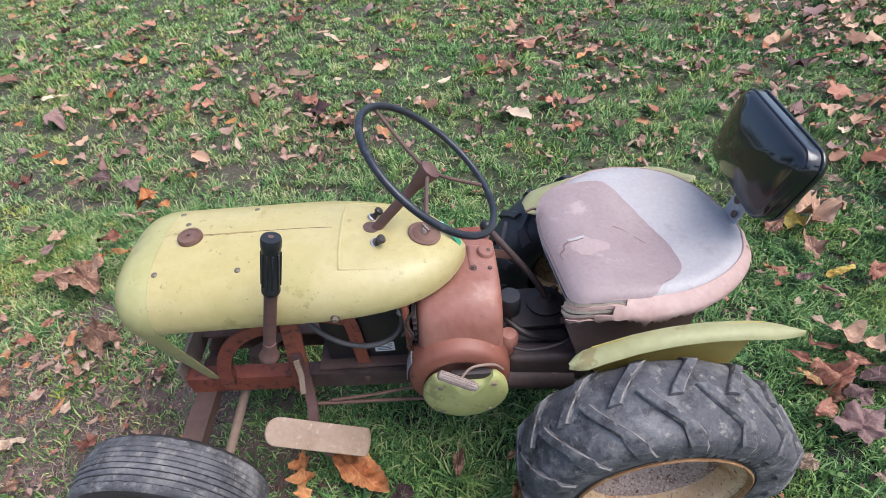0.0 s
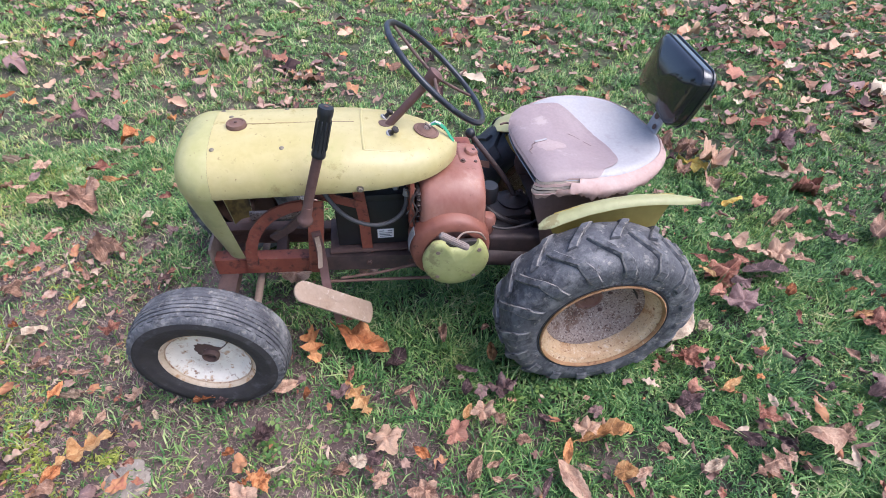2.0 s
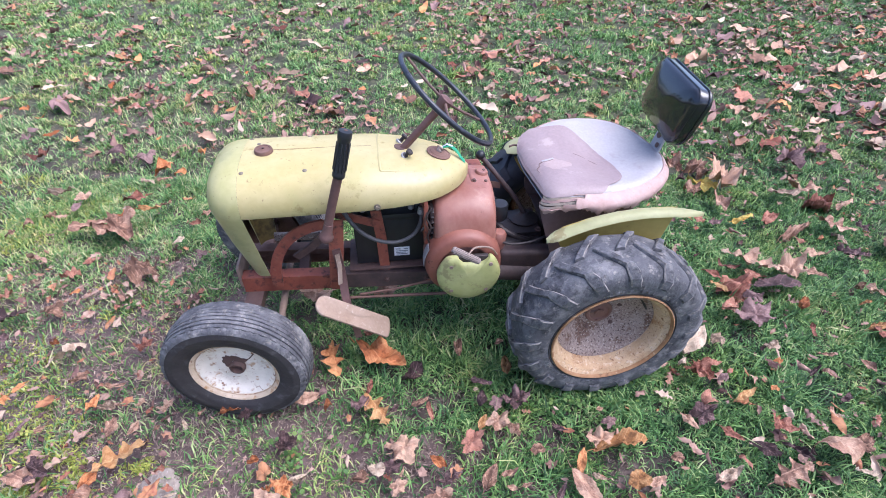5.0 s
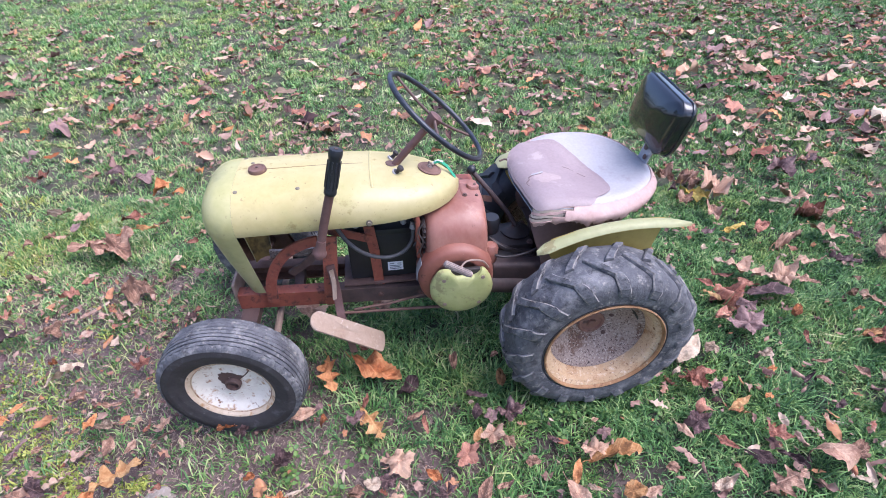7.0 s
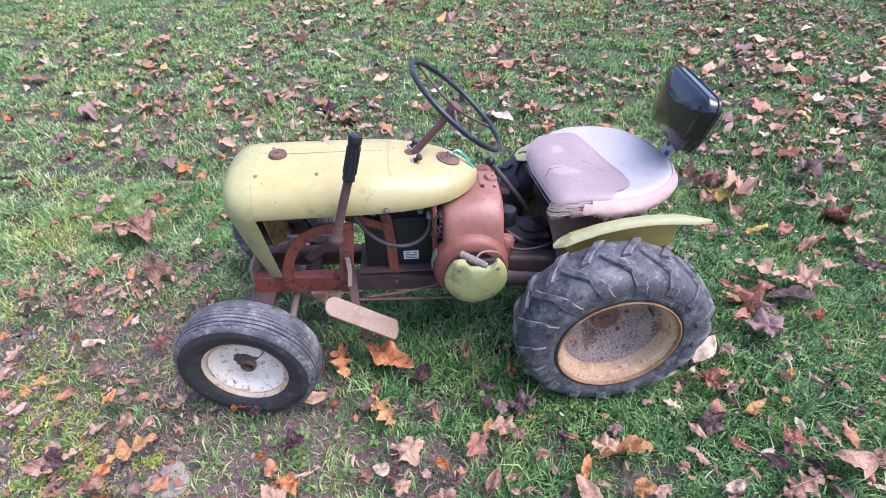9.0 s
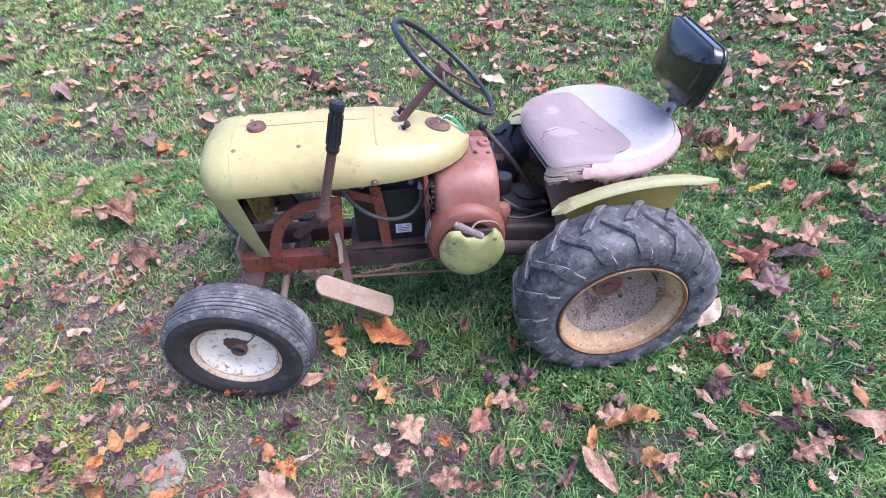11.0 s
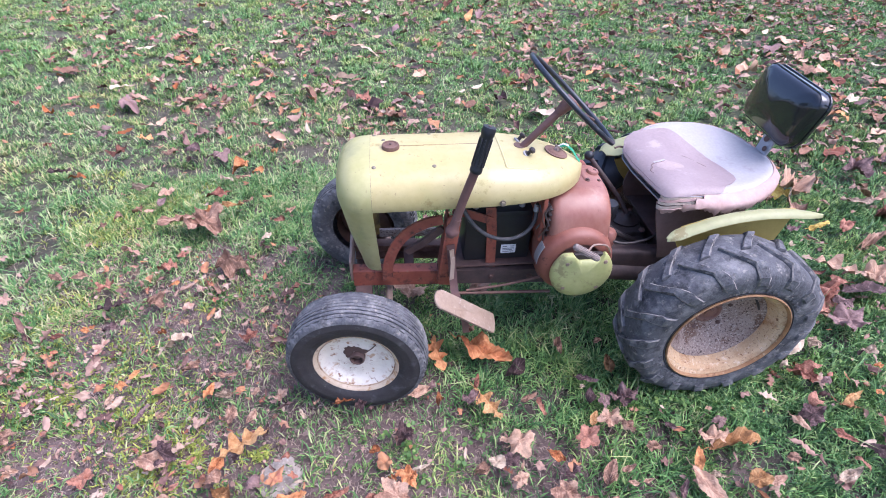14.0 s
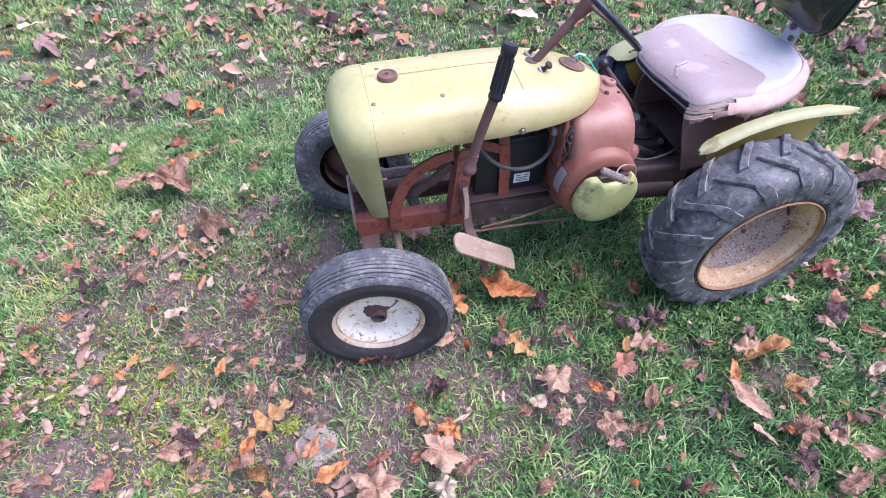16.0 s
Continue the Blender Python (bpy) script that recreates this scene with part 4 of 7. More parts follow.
post = part("back_post", strap([(0.585, 0.022, 0.535), (0.605, 0.026, 0.575), (0.628, 0.036, 0.64), (0.652, 0.05, 0.74)], (0.0, 1, 0), 0.05, 0.006), STEEL, tractor, "flat pale steel back post")
part("post_hole", spun([(0.010, 0), (0.010, 0.0012)], along((0.6195, 0.038, 0.634), (0.6195 - 1, 0.038, 0.634 + 0.34)), 16), RUSTDARK, post)
part("post_hole", spun([(0.008, 0), (0.008, 0.0012)], along((0.6105, 0.02, 0.61), (0.6105 - 1, 0.02, 0.61 + 0.34)), 16), RUSTDARK, post)

# ---- fenders ----
def fender_z(u):
    return interp(u, (0.185, 0.22, 0.27, 0.33, 0.40, 0.47, 0.54, 0.60, 0.64), (0.492, 0.511, 0.531, 0.549, 0.562, 0.569, 0.570, 0.565, 0.558))


for sgn in (-1, 1):
    bm = bmesh.new()
    rows = []
    for k in range(29):
        u = 0.210 + 0.422 * k / 28 if sgn < 0 else 0.205 + 0.42 * k / 28
        t = k / 28
        w = 0.0205 * min(1, (0.06 + t / 0.07) ** 0.5) * (1 if t < 0.8 else max(0.12, 1 - ((t - 0.8) / 0.2) ** 2 * 0.85))
        mid = -0.250 + 0.012 * math.sin(t * math.pi) if sgn < 0 else -0.228 - 0.006 * math.sin(t * math.pi)
        w = w if sgn < 0 else 0.060 * min(1, (0.25 + t / 0.08) ** 0.5) * (1 if t < 0.8 else max(0.12, 1 - ((t - 0.8) / 0.2) ** 2 * 0.85))
        rows.append([(u, -sgn * (mid + w * s), fender_z(u) - 0.007 * s * s - 0.004 * (s < -0.9) + 0.008 * s * (sgn > 0)) for s in (-1, -0.8, -0.4, 0, 0.4, 0.8, 1)])
    sheet(bm, rows)
    fender = solid(part("fender", bm, SAGE, tractor, "narrow dull yellow-green fender strip", 60), 0.003)
    bm = bmesh.new()
    rows = []
    for k in range(15):
        u = 0.255 + 0.31 * k / 14 if sgn < 0 else 0.224 + 0.34 * k / 14
        low = interp(u, (0.255, 0.29, 0.5, 0.545, 0.565), (0.47, 0.41, 0.41, 0.43, 0.54)) if sgn < 0 else interp(u, (0.224, 0.25, 0.285, 0.5, 0.545, 0.565), (0.500, 0.455, 0.415, 0.41, 0.43, 0.54))
        v = -0.228 if sgn < 0 else 0.170
        rows.append([(u, v, fender_z(u) - 0.010 * (sgn > 0) - 0.003), (u, v, (fender_z(u) + low) / 2), (u, v, low)])
    sheet(bm, rows)
    solid(part("fender_web", bm, OCHRE, fender, "ochre upright web of the fender"), 0.003, 0)

# ---- wheels ----
def front_wheel(m, paint, edge, words, skin):
    """Steel disc with rim, tyre with ribs, and hub."""
    prof = [(0.018, -0.010), (0.024, -0.014), (0.034, -0.015), (0.05, -0.013), (0.066, -0.012), (0.080, -0.015), (0.092, -0.022), (0.100, -0.029), (0.105, -0.032)]
    disc = part("front_wheel", lathe(prof, 48), paint, tractor, words, 60)
    solid(disc, 0.003)
    disc.matrix_basis = m
    bm = lathe([(0.100, 0.03), (0.100, -0.022), (0.104, -0.031), (0.111, -0.034), (0.1165, -0.037), (0.1205, -0.042), (0.1195, -0.0455), (0.116, -0.0462), (0.112, -0.043), (0.1075, -0.0385), (0.1035, -0.034), (0.097, -0.024), (0.097, 0.03)], 56)
    part("rim", bm, edge, disc, "rust-edged wheel rim", 60)
    # carcass
    prof = [(0.113, -0.043), (0.122, -0.050), (0.127, -0.0515), (0.129, -0.0535), (0.14, -0.0555), (0.152, -0.0572), (0.155, -0.0585), (0.159, -0.0575), (0.171, -0.056), (0.179, -0.0525), (0.1835, -0.049), (0.186, -0.044)]
    prof += [(0.187, -0.03), (0.1875, 0.0)] + [(0.187, 0.03)] + [(r, -a) for r, a in prof[::-1]]

    def nick(ang, r, a):
        return (0.0022 if math.sin(ang * 46 + 2 * math.sin(ang * 5)) > 0.1 else -0.0014) * (0.035 < abs(a) < 0.0535 and r > 0.174)
    tyre = part("tyre", lathe(prof, 184, None, nick), skin, disc, "weathered black tyre with ribbed tread", 45)
    band = [(0.1735, -0.0562), (0.1785, -0.0542), (0.1825, -0.0512), (0.1860, -0.0468), (0.1866, -0.044)]
    part("tread_shoulder", lathe([(r + 0.0006, a - 0.0004) for r, a in band], 184, None, nick), LUGRUBBER, disc, "scuffed tread shoulder", 45)
    for a, w in ((-0.0385, 0.0052), (-0.0270, 0.0048), (-0.0160, 0.0046), (-0.0052, 0.0046), (0.0052, 0.0046), (0.0160, 0.0046), (0.0270, 0.0048), (0.0385, 0.0052)):
        top = 0.1955 - 4.6 * abs(a) ** 2.05

        def chew(ang, r, lat):
            return 0.0008 * math.sin(ang * 57 + lat * 900) + 0.0006 * math.sin(ang * 131 + lat * 500) + 0.0005 * noise.noise((ang * 9, lat * 200, 3))
        part("tread_rib", lathe([(top - 0.008, a - w), (top - 0.0008, a - w), (top, a - w * 0.7), (top, a + w * 0.7), (top - 0.0008, a + w), (top - 0.008, a + w)], 120, None, chew), LUGRUBBER, disc)
    part("rust_ring", lathe([(0.1045, -0.0352), (0.1055, -0.0366), (0.1062, -0.0380), (0.1052, -0.0386), (0.1040, -0.0362)], 64, None, lambda ang, r, a: 0.0004 * math.sin(ang * 7) + 0.0004 * math.sin(ang * 17)), RUSTSTREAK, disc, "ring of rust inside the rim")
    hubm = pose(0, 0, 0, 90)
    part("hub", spun([(0.0215, 0.008), (0.0210, 0.026), (0.0190, 0.029), (0.016, 0.029), (0.016, 0.008)], hubm, 28), RUSTDARK, disc, "dark rusted open hub")
    part("hub_bore", spun([(0.016, 0.014), (0.002, 0.0145)], hubm, 24), GREASE, disc)
    bm = bmesh.new()
    scar = []
    for k in range(28):
        a = k * 2 * math.pi / 28
        r = 0.030 + 0.011 * noise.noise((2 * math.cos(a), 2 * math.sin(a), 2)) + 0.008 * noise.noise((6 * math.cos(a), 6 * math.sin(a), 5))
        scar.append((-0.006 + r * 1.05 * math.cos(a), 0.020 + r * 0.85 * math.sin(a)))
    rows = []
    for f in (0.15, 0.6, 1.0):
        rows.append([(-0.006 + (x + 0.006) * f, -0.0182, 0.020 + (z - 0.020) * f) for x, z in scar])
    sheet(bm, rows, True)
    solid(part("rust_scar", bm, RUSTDARK, disc, "ragged rust scar round the hub"), 0.001)
    part("scratch", strap([(0.024, -0.0195, 0.024), (0.040, -0.019, 0.036), (0.053, -0.018, 0.052)], (1, 0, -0.6), 0.003, 0.0012), RUSTDARK, disc, "dark scratch")
    return disc


near_front = front_wheel(pose(-0.629, -0.316, 0.202, 0, 0, -6.5) @ pose(0, 0, 0, -0.5, 0, 0), WHITE, RIMWHITE, "front wheel with rusty white disc and ribbed black tyre", RUBBER)
far_front = front_wheel(pose(-0.618, 0.306, 0.194, 0, 0, -6.5) @ pose(0, 0, 0, 2, 0, 180), RUSTY, RUSTY, "front wheel seen from its bare rusty inner side", LUGRUBBER)


def rear_wheel(m, skin, edge):
    """Dished steel disc, rim, carcass and slanted lugs."""
    prof = [(0.004, 0.030), (0.04, 0.030), (0.052, 0.028), (0.065, 0.022), (0.10, 0.002), (0.120, -0.013), (0.130, -0.022), (0.138, -0.024)]
    disc = part("rear_wheel", lathe(prof, 56), DISC, tractor, "rear wheel with rusty dished disc and lugged black tyre", 60)
    solid(disc, 0.004)
    disc.matrix_basis = m
    bm = lathe([(0.138, 0.066), (0.136, 0.02), (0.1365, -0.012), (0.141, -0.030), (0.147, -0.046), (0.152, -0.058), (0.160, -0.062), (0.1675, -0.066), (0.171, -0.071), (0.169, -0.0755), (0.163, -0.074), (0.158, -0.068), (0.152, -0.066), (0.148, -0.060), (0.143, -0.045), (0.138, -0.028), (0.134, -0.012), (0.133, 0.02), (0.134, 0.066)], 72)
    part("rim", bm, CREAM, disc, "rust-streaked cream rim", 60)
    part("rim_lip", lathe([(0.1655, -0.0745), (0.1705, -0.0775), (0.1712, -0.0815), (0.1680, -0.0838), (0.1640, -0.0815), (0.1620, -0.0755)], 72), RIMRUST, disc, "rusty rolled lip of the rim", 60)
    prof = [(0.160, -0.070), (0.168, -0.0765), (0.19, -0.0825), (0.215, -0.083), (0.236, -0.079), (0.251, -0.068), (0.258, -0.047), (0.2615, -0.02), (0.2625, 0)]
    prof = prof + [(r, -a) for r, a in prof[-2::-1]]
    tyre = part("tyre", lathe(prof, 96, None, lambda ang, r, a: 0.0012 * math.sin(ang * 16 + a * 40) * (r > 0.22)), skin, disc, "weathered black tractor tyre", 60)
    for r in (0.176,):
        bm = bmesh.new()
        tube([(r * math.cos(k * 2 * math.pi / 72), -0.079 if r < 0.18 else -0.0832, r * math.sin(k * 2 * math.pi / 72)) for k in range(72)], 0.0016, bm, 6, True)
        part("moulded_ring", bm, RUBBER, disc)
    # worn moulded lettering, not legible
    for start in (40, 205):
        for k in range(15):
            a = radians(start + 5.2 * k)
            if k in (6, 10):
                continue
            part("moulded_mark", block((0.0095 + 0.003 * (k % 3 == 0), 0.0016, 0.011), pose(0.187 * math.cos(a), -0.0822, 0.187 * math.sin(a), 0, 90 - math.degrees(a), 0), 0.0006, seg=1), skin, disc)
    # one lug: from just past the middle of the tread, slanting out over the shoulder
    bm = bmesh.new()
    rows = []
    steps = 10
    for k in range(steps + 1):
        t = k / steps
        lat = 0.008 - 0.092 * t ** 0.85
        sweep = 0.30 * t
        if t < 0.75:
            base, top = interp(lat, (-0.083, -0.066, -0.045, 0.0, 0.02), (0.235, 0.250, 0.257, 0.261, 0.261)), interp(lat, (-0.083, -0.075, -0.06, 0.0, 0.02), (0.255, 0.263, 0.268, 0.272, 0.272))
        else:
            q = (t - 0.75) / 0.25
            base, top = 0.243 - 0.036 * q, 0.261 - 0.052 * q ** 1.3
            lat = lat if q < 0.3 else -0.0795 - 0.004 * min(1, q)
        half = 0.050 + 0.022 * (t > 0.7)
        row = []
        for r, w in ((base - 0.004, 1.25), (top - 0.003, 1.0), (top, 0.78), (top, -0.78), (top - 0.003, -1.0), (base - 0.004, -1.25)):
            ang = sweep + half * w * 0.9
            out = 0.004 * (t > 0.72) * (r > base)
            row.append((r * math.sin(ang), lat - out, r * math.cos(ang)))
        rows.append(row)
    vs = sheet(bm, rows)
    bm.faces.new(vs[0][::-1])
    bm.faces.new(vs[-1])
    first = part("lug", bm, skin, disc, "", 30)
    first.data.materials.append(edge)
    for poly in first.data.polygons:
        poly.material_index = int(poly.index < 5 * steps and poly.index % 5 in (1, 3))
    count = 16
    for k in range(count):
        for mirror in (0, 1):
            if k == 0 and mirror == 0:
                first.matrix_basis = pose(0, 0, 0)
                continue
            ob = new("lug", first.data)
            ob.parent = disc
            turn = 360 / count * (k + 0.5 * mirror)
            ob.matrix_basis = pose(0, 0, 0, 0, turn, 0) @ (Matrix.Diagonal((1, -1, 1, 1)) if mirror else Matrix())
    part("hub", spun([(0.040, 0.002), (0.040, 0.011), (0.036, 0.015), (0.030, 0.015), (0.027, 0.011), (0.014, 0.011), (0.012, 0.016), (0.004, 0.017)], pose(0, 0.034, 0, 90), 36), HUBRED, disc, "reddish rusted hub plate")
    for k in range(5):
        a = radians(35 + 72 * k)
        part("wheel_bolt", bolt((0.062 * math.cos(a), 0.0225, 0.062 * math.sin(a)), (-0.4 * math.cos(a), -1, -0.4 * math.sin(a)), 0.007, 0.006), RUSTDARK, disc)
        b = radians(80 + 72 * k)
        part("disc_hole", spun([(0.007, 0), (0.007, 0.002)], along((0.088 * math.cos(b), 0.0085, 0.088 * math.sin(b)), (0.088 * math.cos(b) - 0.5 * math.cos(b), -1.0, 0.088 * math.sin(b) - 0.5 * math.sin(b))), 14), GREASE, disc)
        c = radians((40, 165, 165, 40, 40)[k])
        if k < 2:
            part("disc_slot", block((0.007, 0.005, 0.05), pose(0.119 * math.cos(c), -0.0175, 0.119 * math.sin(c), 0, -math.degrees(c), 0), 0.001), GREASE, disc)
    return disc


near_rear = rear_wheel(pose(0.384, -0.333, 0.267, 0, 8, 0), LUGRUBBER, WORNEDGE)
far_rear = rear_wheel(pose(0.387, 0.264, 0.255, 0, 0, 180), SHADERUBBER, SHADERUBBER)

# ---- front axle, pedal and rods ----
axle = part("front_axle", strap([(-0.622, -0.285, 0.195), (-0.618, -0.2, 0.212), (-0.612, 0.0, 0.222), (-0.618, 0.2, 0.212), (-0.622, 0.285, 0.195)], (1, 0, 0), 0.05, 0.03), RUSTDARK, tractor, "dark iron front axle beam")
for sgn in (-1, 1):
    part("kingpin", rod((-0.622, sgn * 0.268, 0.17), (-0.622, sgn * 0.268, 0.245), 0.016), RUSTDARK, axle)
    part("stub_axle", rod((-0.622, sgn * 0.26, 0.199), (-0.622, sgn * 0.325, 0.199), 0.015), RUSTDARK, axle)
part("tie_rod", rod((-0.540, -0.25, 0.185), (-0.535, 0.25, 0.19), 0.011), PEDAL, tractor, "rusty tie rod")
part("steering_arm", strap([(-0.622, -0.262, 0.18), (-0.58, -0.255, 0.182), (-0.54, -0.25, 0.185)], (0, 0, 1), 0.026, 0.01), RUSTDARK, axle)
part("axle_pivot", rod((-0.64, 0, 0.225), (-0.58, 0, 0.225), 0.024), RUSTDARK, axle)
# pedal pad: long rounded plate, its front end held high
pa, pb = Vector((-0.404, -0.248, 0.335)), Vector((-0.211, -0.204, 0.154))
d = (pb - pa).normalized()
across = Vector((0.12, 0.93, 0.33)).normalized()
up = d.cross(across).normalized()
bm = bmesh.new()
outline = []
L, w = (pb - pa).length, 0.030
for k in range(13):
    a = math.pi / 2 + math.pi * k / 12
    outline.append((w * 0.9 + w * 0.9 * math.cos(a), w * math.sin(a)))
for k in range(13):
    a = -math.pi / 2 + math.pi * k / 12
    outline.append((L - w * 0.45 + w * 0.45 * math.cos(a), w * 1.08 * math.sin(a)))
rows = []
for g, h in ((0.0, 0.004), (0.9, 0.004), (0.98, 0.003), (1.0, 0.001), (1.0, -0.004), (0.0, -0.005)):
    mid = L / 2
    rows.append([pa + d * (mid + (x - mid) * g) + across * y * g + up * h + up * (-0.008 * ((x - mid) / mid) ** 2) for x, y in outline])
sheet(bm, rows, True)
pedal = part("foot_pedal", bm, PADTAN, tractor, "long worn tan foot pedal plate", 50)
part("pedal_arm", strap(spline([(-0.352, -0.108, 0.40), (-0.345, -0.118, 0.32), (-0.340, -0.150, 0.255), (-0.330, -0.205, 0.245)], 5), (1, 0, 0.2), 0.024, 0.007), LEVERM, pedal, "rusty pedal arm")
part("pedal_link", strap([(-0.350, -0.118, 0.39), (-0.346, -0.13, 0.35), (-0.350, -0.146, 0.30)], (1, 0.1, 0.3), 0.013, 0.005), PADTAN, pedal, "worn bare link plate")
part("pedal_stop", strap([(-0.325, -0.21, 0.225), (-0.315, -0.22, 0.19), (-0.31, -0.225, 0.15)], (1, 0, 0), 0.02, 0.006), RUSTY, pedal)
part("pedal_rod", rod((-0.345, -0.13, 0.225), (-0.03, -0.125, 0.205), 0.0048), RUSTY, tractor, "thin rusty pedal rod")
part("clutch_rod", tube(spline([(-0.30, -0.128, 0.232), (-0.18, -0.127, 0.246), (-0.06, -0.125, 0.272)], 5), 0.004, None, 8), RUSTY, tractor, "thin bent clutch rod")

# ---- lawn ----
rng = np.random.default_rng(7)


def lump(x, y):
    """Height of the soil."""
    return 0.012 * noise.noise((x * 1.3, y * 1.3, 2)) + 0.006 * noise.noise((x * 5, y * 5, 4)) - 0.012


def field(x, y, size, seed):
    """Smooth values from 0 to 1 over the plan, for arrays."""
    r = np.random.default_rng(seed)
    out = np.zeros_like(x)
    for k in range(10):
        a, p = r.uniform(0, 6.28, 2)
        f = size * r.uniform(0.6, 1.9)
        out += np.sin(f * (x * np.cos(a) + y * np.sin(a)) + p)
    return 1 / (1 + np.exp(-out * 0.8))


def bare(x, y):
    """How bare the soil is: worn ground ahead of and below the tractor's front, small scuffs elsewhere."""
    worn = np.exp(-(((x + 0.95) / 0.45) ** 2 + ((y - 0.55) / 0.55) ** 2)) + 0.7 * np.exp(-(((x + 0.25) / 0.35) ** 2 + ((y - 0.3) / 0.22) ** 2)) + 0.16 * np.exp(-(((x + 1.5) / 0.9) ** 2 + ((y - 1.9) / 1.3) ** 2)) + 0.65 * np.exp(-(((x + 1.0) / 0.5) ** 2 + ((y + 0.1) / 0.4) ** 2)) + 0.6 * np.exp(-(((x - 0.18) / 0.38) ** 2 + ((y - 0.24) / 0.14) ** 2)) + 0.42 * np.exp(-(((x + 1.1) / 0.65) ** 2 + ((y - 0.5) / 0.5) ** 2)) + 0.6 * np.exp(-(((x + 0.78) / 0.36) ** 2 + ((y - 0.36) / 0.26) ** 2)) + 0.5 * np.exp(-(((x + 1.5) / 0.4) ** 2 + ((y - 0.85) / 0.3) ** 2)) + 0.4 * np.exp(-(((x + 1.2) / 0.3) ** 2 + ((y - 0.4) / 0.25) ** 2)) + 0.12 * np.exp(-(((x + 2.5) / 2.2) ** 2 + ((y - 4) / 2.5) ** 2))
    worn = worn * (0.12 + 0.45 * field(x, y, 9, 3) + 0.5 * field(x, y, 24, 5) + 0.45 * field(x, y, 55, 6))
    return np.clip(worn + 0.12 * np.clip((field(x, y, 5, 11) - 0.86) * 8, 0, 1), 0, 0.80)


def soil_material():
    """Brown trodden soil where the lawn is worn off (the mesh carries how far), thatch darkened for the shade between
    blades where grass grows, matted green turf farther out.
    """
    m = material("soil_and_shaded_thatch", ((0.088, 0.059, 0.053), (0.175, 0.122, 0.112)), 7, (0.85, 0.95), 0, 1.0, 120, [((0.27, 0.195, 0.17), 0.42, 26, 0.9), ((0.045, 0.03, 0.025), 0.42, 60, 0.95)])
    n, l = m.node_tree.nodes, m.node_tree.links
    b = n["Principled BSDF"]
    soil = b.inputs["Base Color"].links[0].from_socket
    tc, worn = n.new("ShaderNodeTexCoord"), n.new("ShaderNodeAttribute")
    worn.attribute_name = "worn"
    t = n.new("ShaderNodeTexNoise")
    t.inputs["Scale"].default_value, t.inputs["Detail"].default_value = 9, 8
    l.new(tc.outputs["Object"], t.inputs[0])
    # near-black thatch ramp: shade between the blades put into the ground colour
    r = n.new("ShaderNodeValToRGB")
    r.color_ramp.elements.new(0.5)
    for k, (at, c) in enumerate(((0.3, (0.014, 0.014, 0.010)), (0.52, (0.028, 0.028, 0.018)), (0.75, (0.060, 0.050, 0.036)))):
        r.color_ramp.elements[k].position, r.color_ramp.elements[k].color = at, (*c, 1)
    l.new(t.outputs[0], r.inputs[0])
    fine, turf = n.new("ShaderNodeTexNoise"), n.new("ShaderNodeAttribute")
    fine.inputs["Scale"].default_value, fine.inputs["Detail"].default_value = 38, 6
    l.new(tc.outputs["Object"], fine.inputs[0])
    turf.attribute_name = "turf"
    g = n.new("ShaderNodeValToRGB")
    g.color_ramp.elements.new(0.5)
    for k, (at, c) in enumerate(((0.36, (0.026, 0.036, 0.014)), (0.5, (0.066, 0.084, 0.032)), (0.66, (0.130, 0.130, 0.058)))):
        g.color_ramp.elements[k].position, g.color_ramp.elements[k].color = at, (*c, 1)
    l.new(fine.outputs[0], g.inputs[0])
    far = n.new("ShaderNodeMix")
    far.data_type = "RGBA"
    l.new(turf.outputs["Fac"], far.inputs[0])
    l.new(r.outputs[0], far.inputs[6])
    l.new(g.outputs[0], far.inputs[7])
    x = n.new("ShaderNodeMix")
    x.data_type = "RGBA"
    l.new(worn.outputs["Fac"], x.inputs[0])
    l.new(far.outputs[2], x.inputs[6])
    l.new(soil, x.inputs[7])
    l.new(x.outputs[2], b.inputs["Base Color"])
    return m


SOIL = soil_material()
bm = bmesh.new()
xs = sorted({round(-1.9 + 0.025 * i, 3) for i in range(161)} | {round(-4 + 0.1 * i, 3) for i in range(21)} | {round(2.2 + 0.1 * i, 3) for i in range(20)} | {-400, -150, -60, -25, -12, -8, -5, 5, 8, 12, 25, 60, 150, 400})
ys = sorted({round(-0.1 + 0.025 * i, 3) for i in range(77)} | {round(1.9 + 0.08 * i, 3) for i in range(40)} | {-400, -150, -60, -25, -10, -4, -2, -1, -0.4, 5.2, 6.5, 8, 12, 25, 60, 150, 400})
sheet(bm, [[(x, y, lump(x, y) + 0.007 * noise.noise((x * 22, y * 22, 1)) if abs(x) < 13 and abs(y) < 13 else -0.012) for x in xs] for y in ys])
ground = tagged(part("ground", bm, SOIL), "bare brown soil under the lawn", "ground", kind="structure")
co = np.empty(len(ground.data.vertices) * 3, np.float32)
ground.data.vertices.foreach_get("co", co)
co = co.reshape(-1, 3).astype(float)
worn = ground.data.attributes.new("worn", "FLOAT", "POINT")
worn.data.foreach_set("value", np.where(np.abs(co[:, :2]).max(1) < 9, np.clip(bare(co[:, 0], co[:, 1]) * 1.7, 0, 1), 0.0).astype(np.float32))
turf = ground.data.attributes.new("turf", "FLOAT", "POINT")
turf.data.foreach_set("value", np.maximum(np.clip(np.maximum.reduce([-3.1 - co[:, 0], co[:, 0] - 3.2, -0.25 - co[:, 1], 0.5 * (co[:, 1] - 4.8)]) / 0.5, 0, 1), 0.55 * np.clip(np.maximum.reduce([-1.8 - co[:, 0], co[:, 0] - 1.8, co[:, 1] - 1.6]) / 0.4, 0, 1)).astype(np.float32))


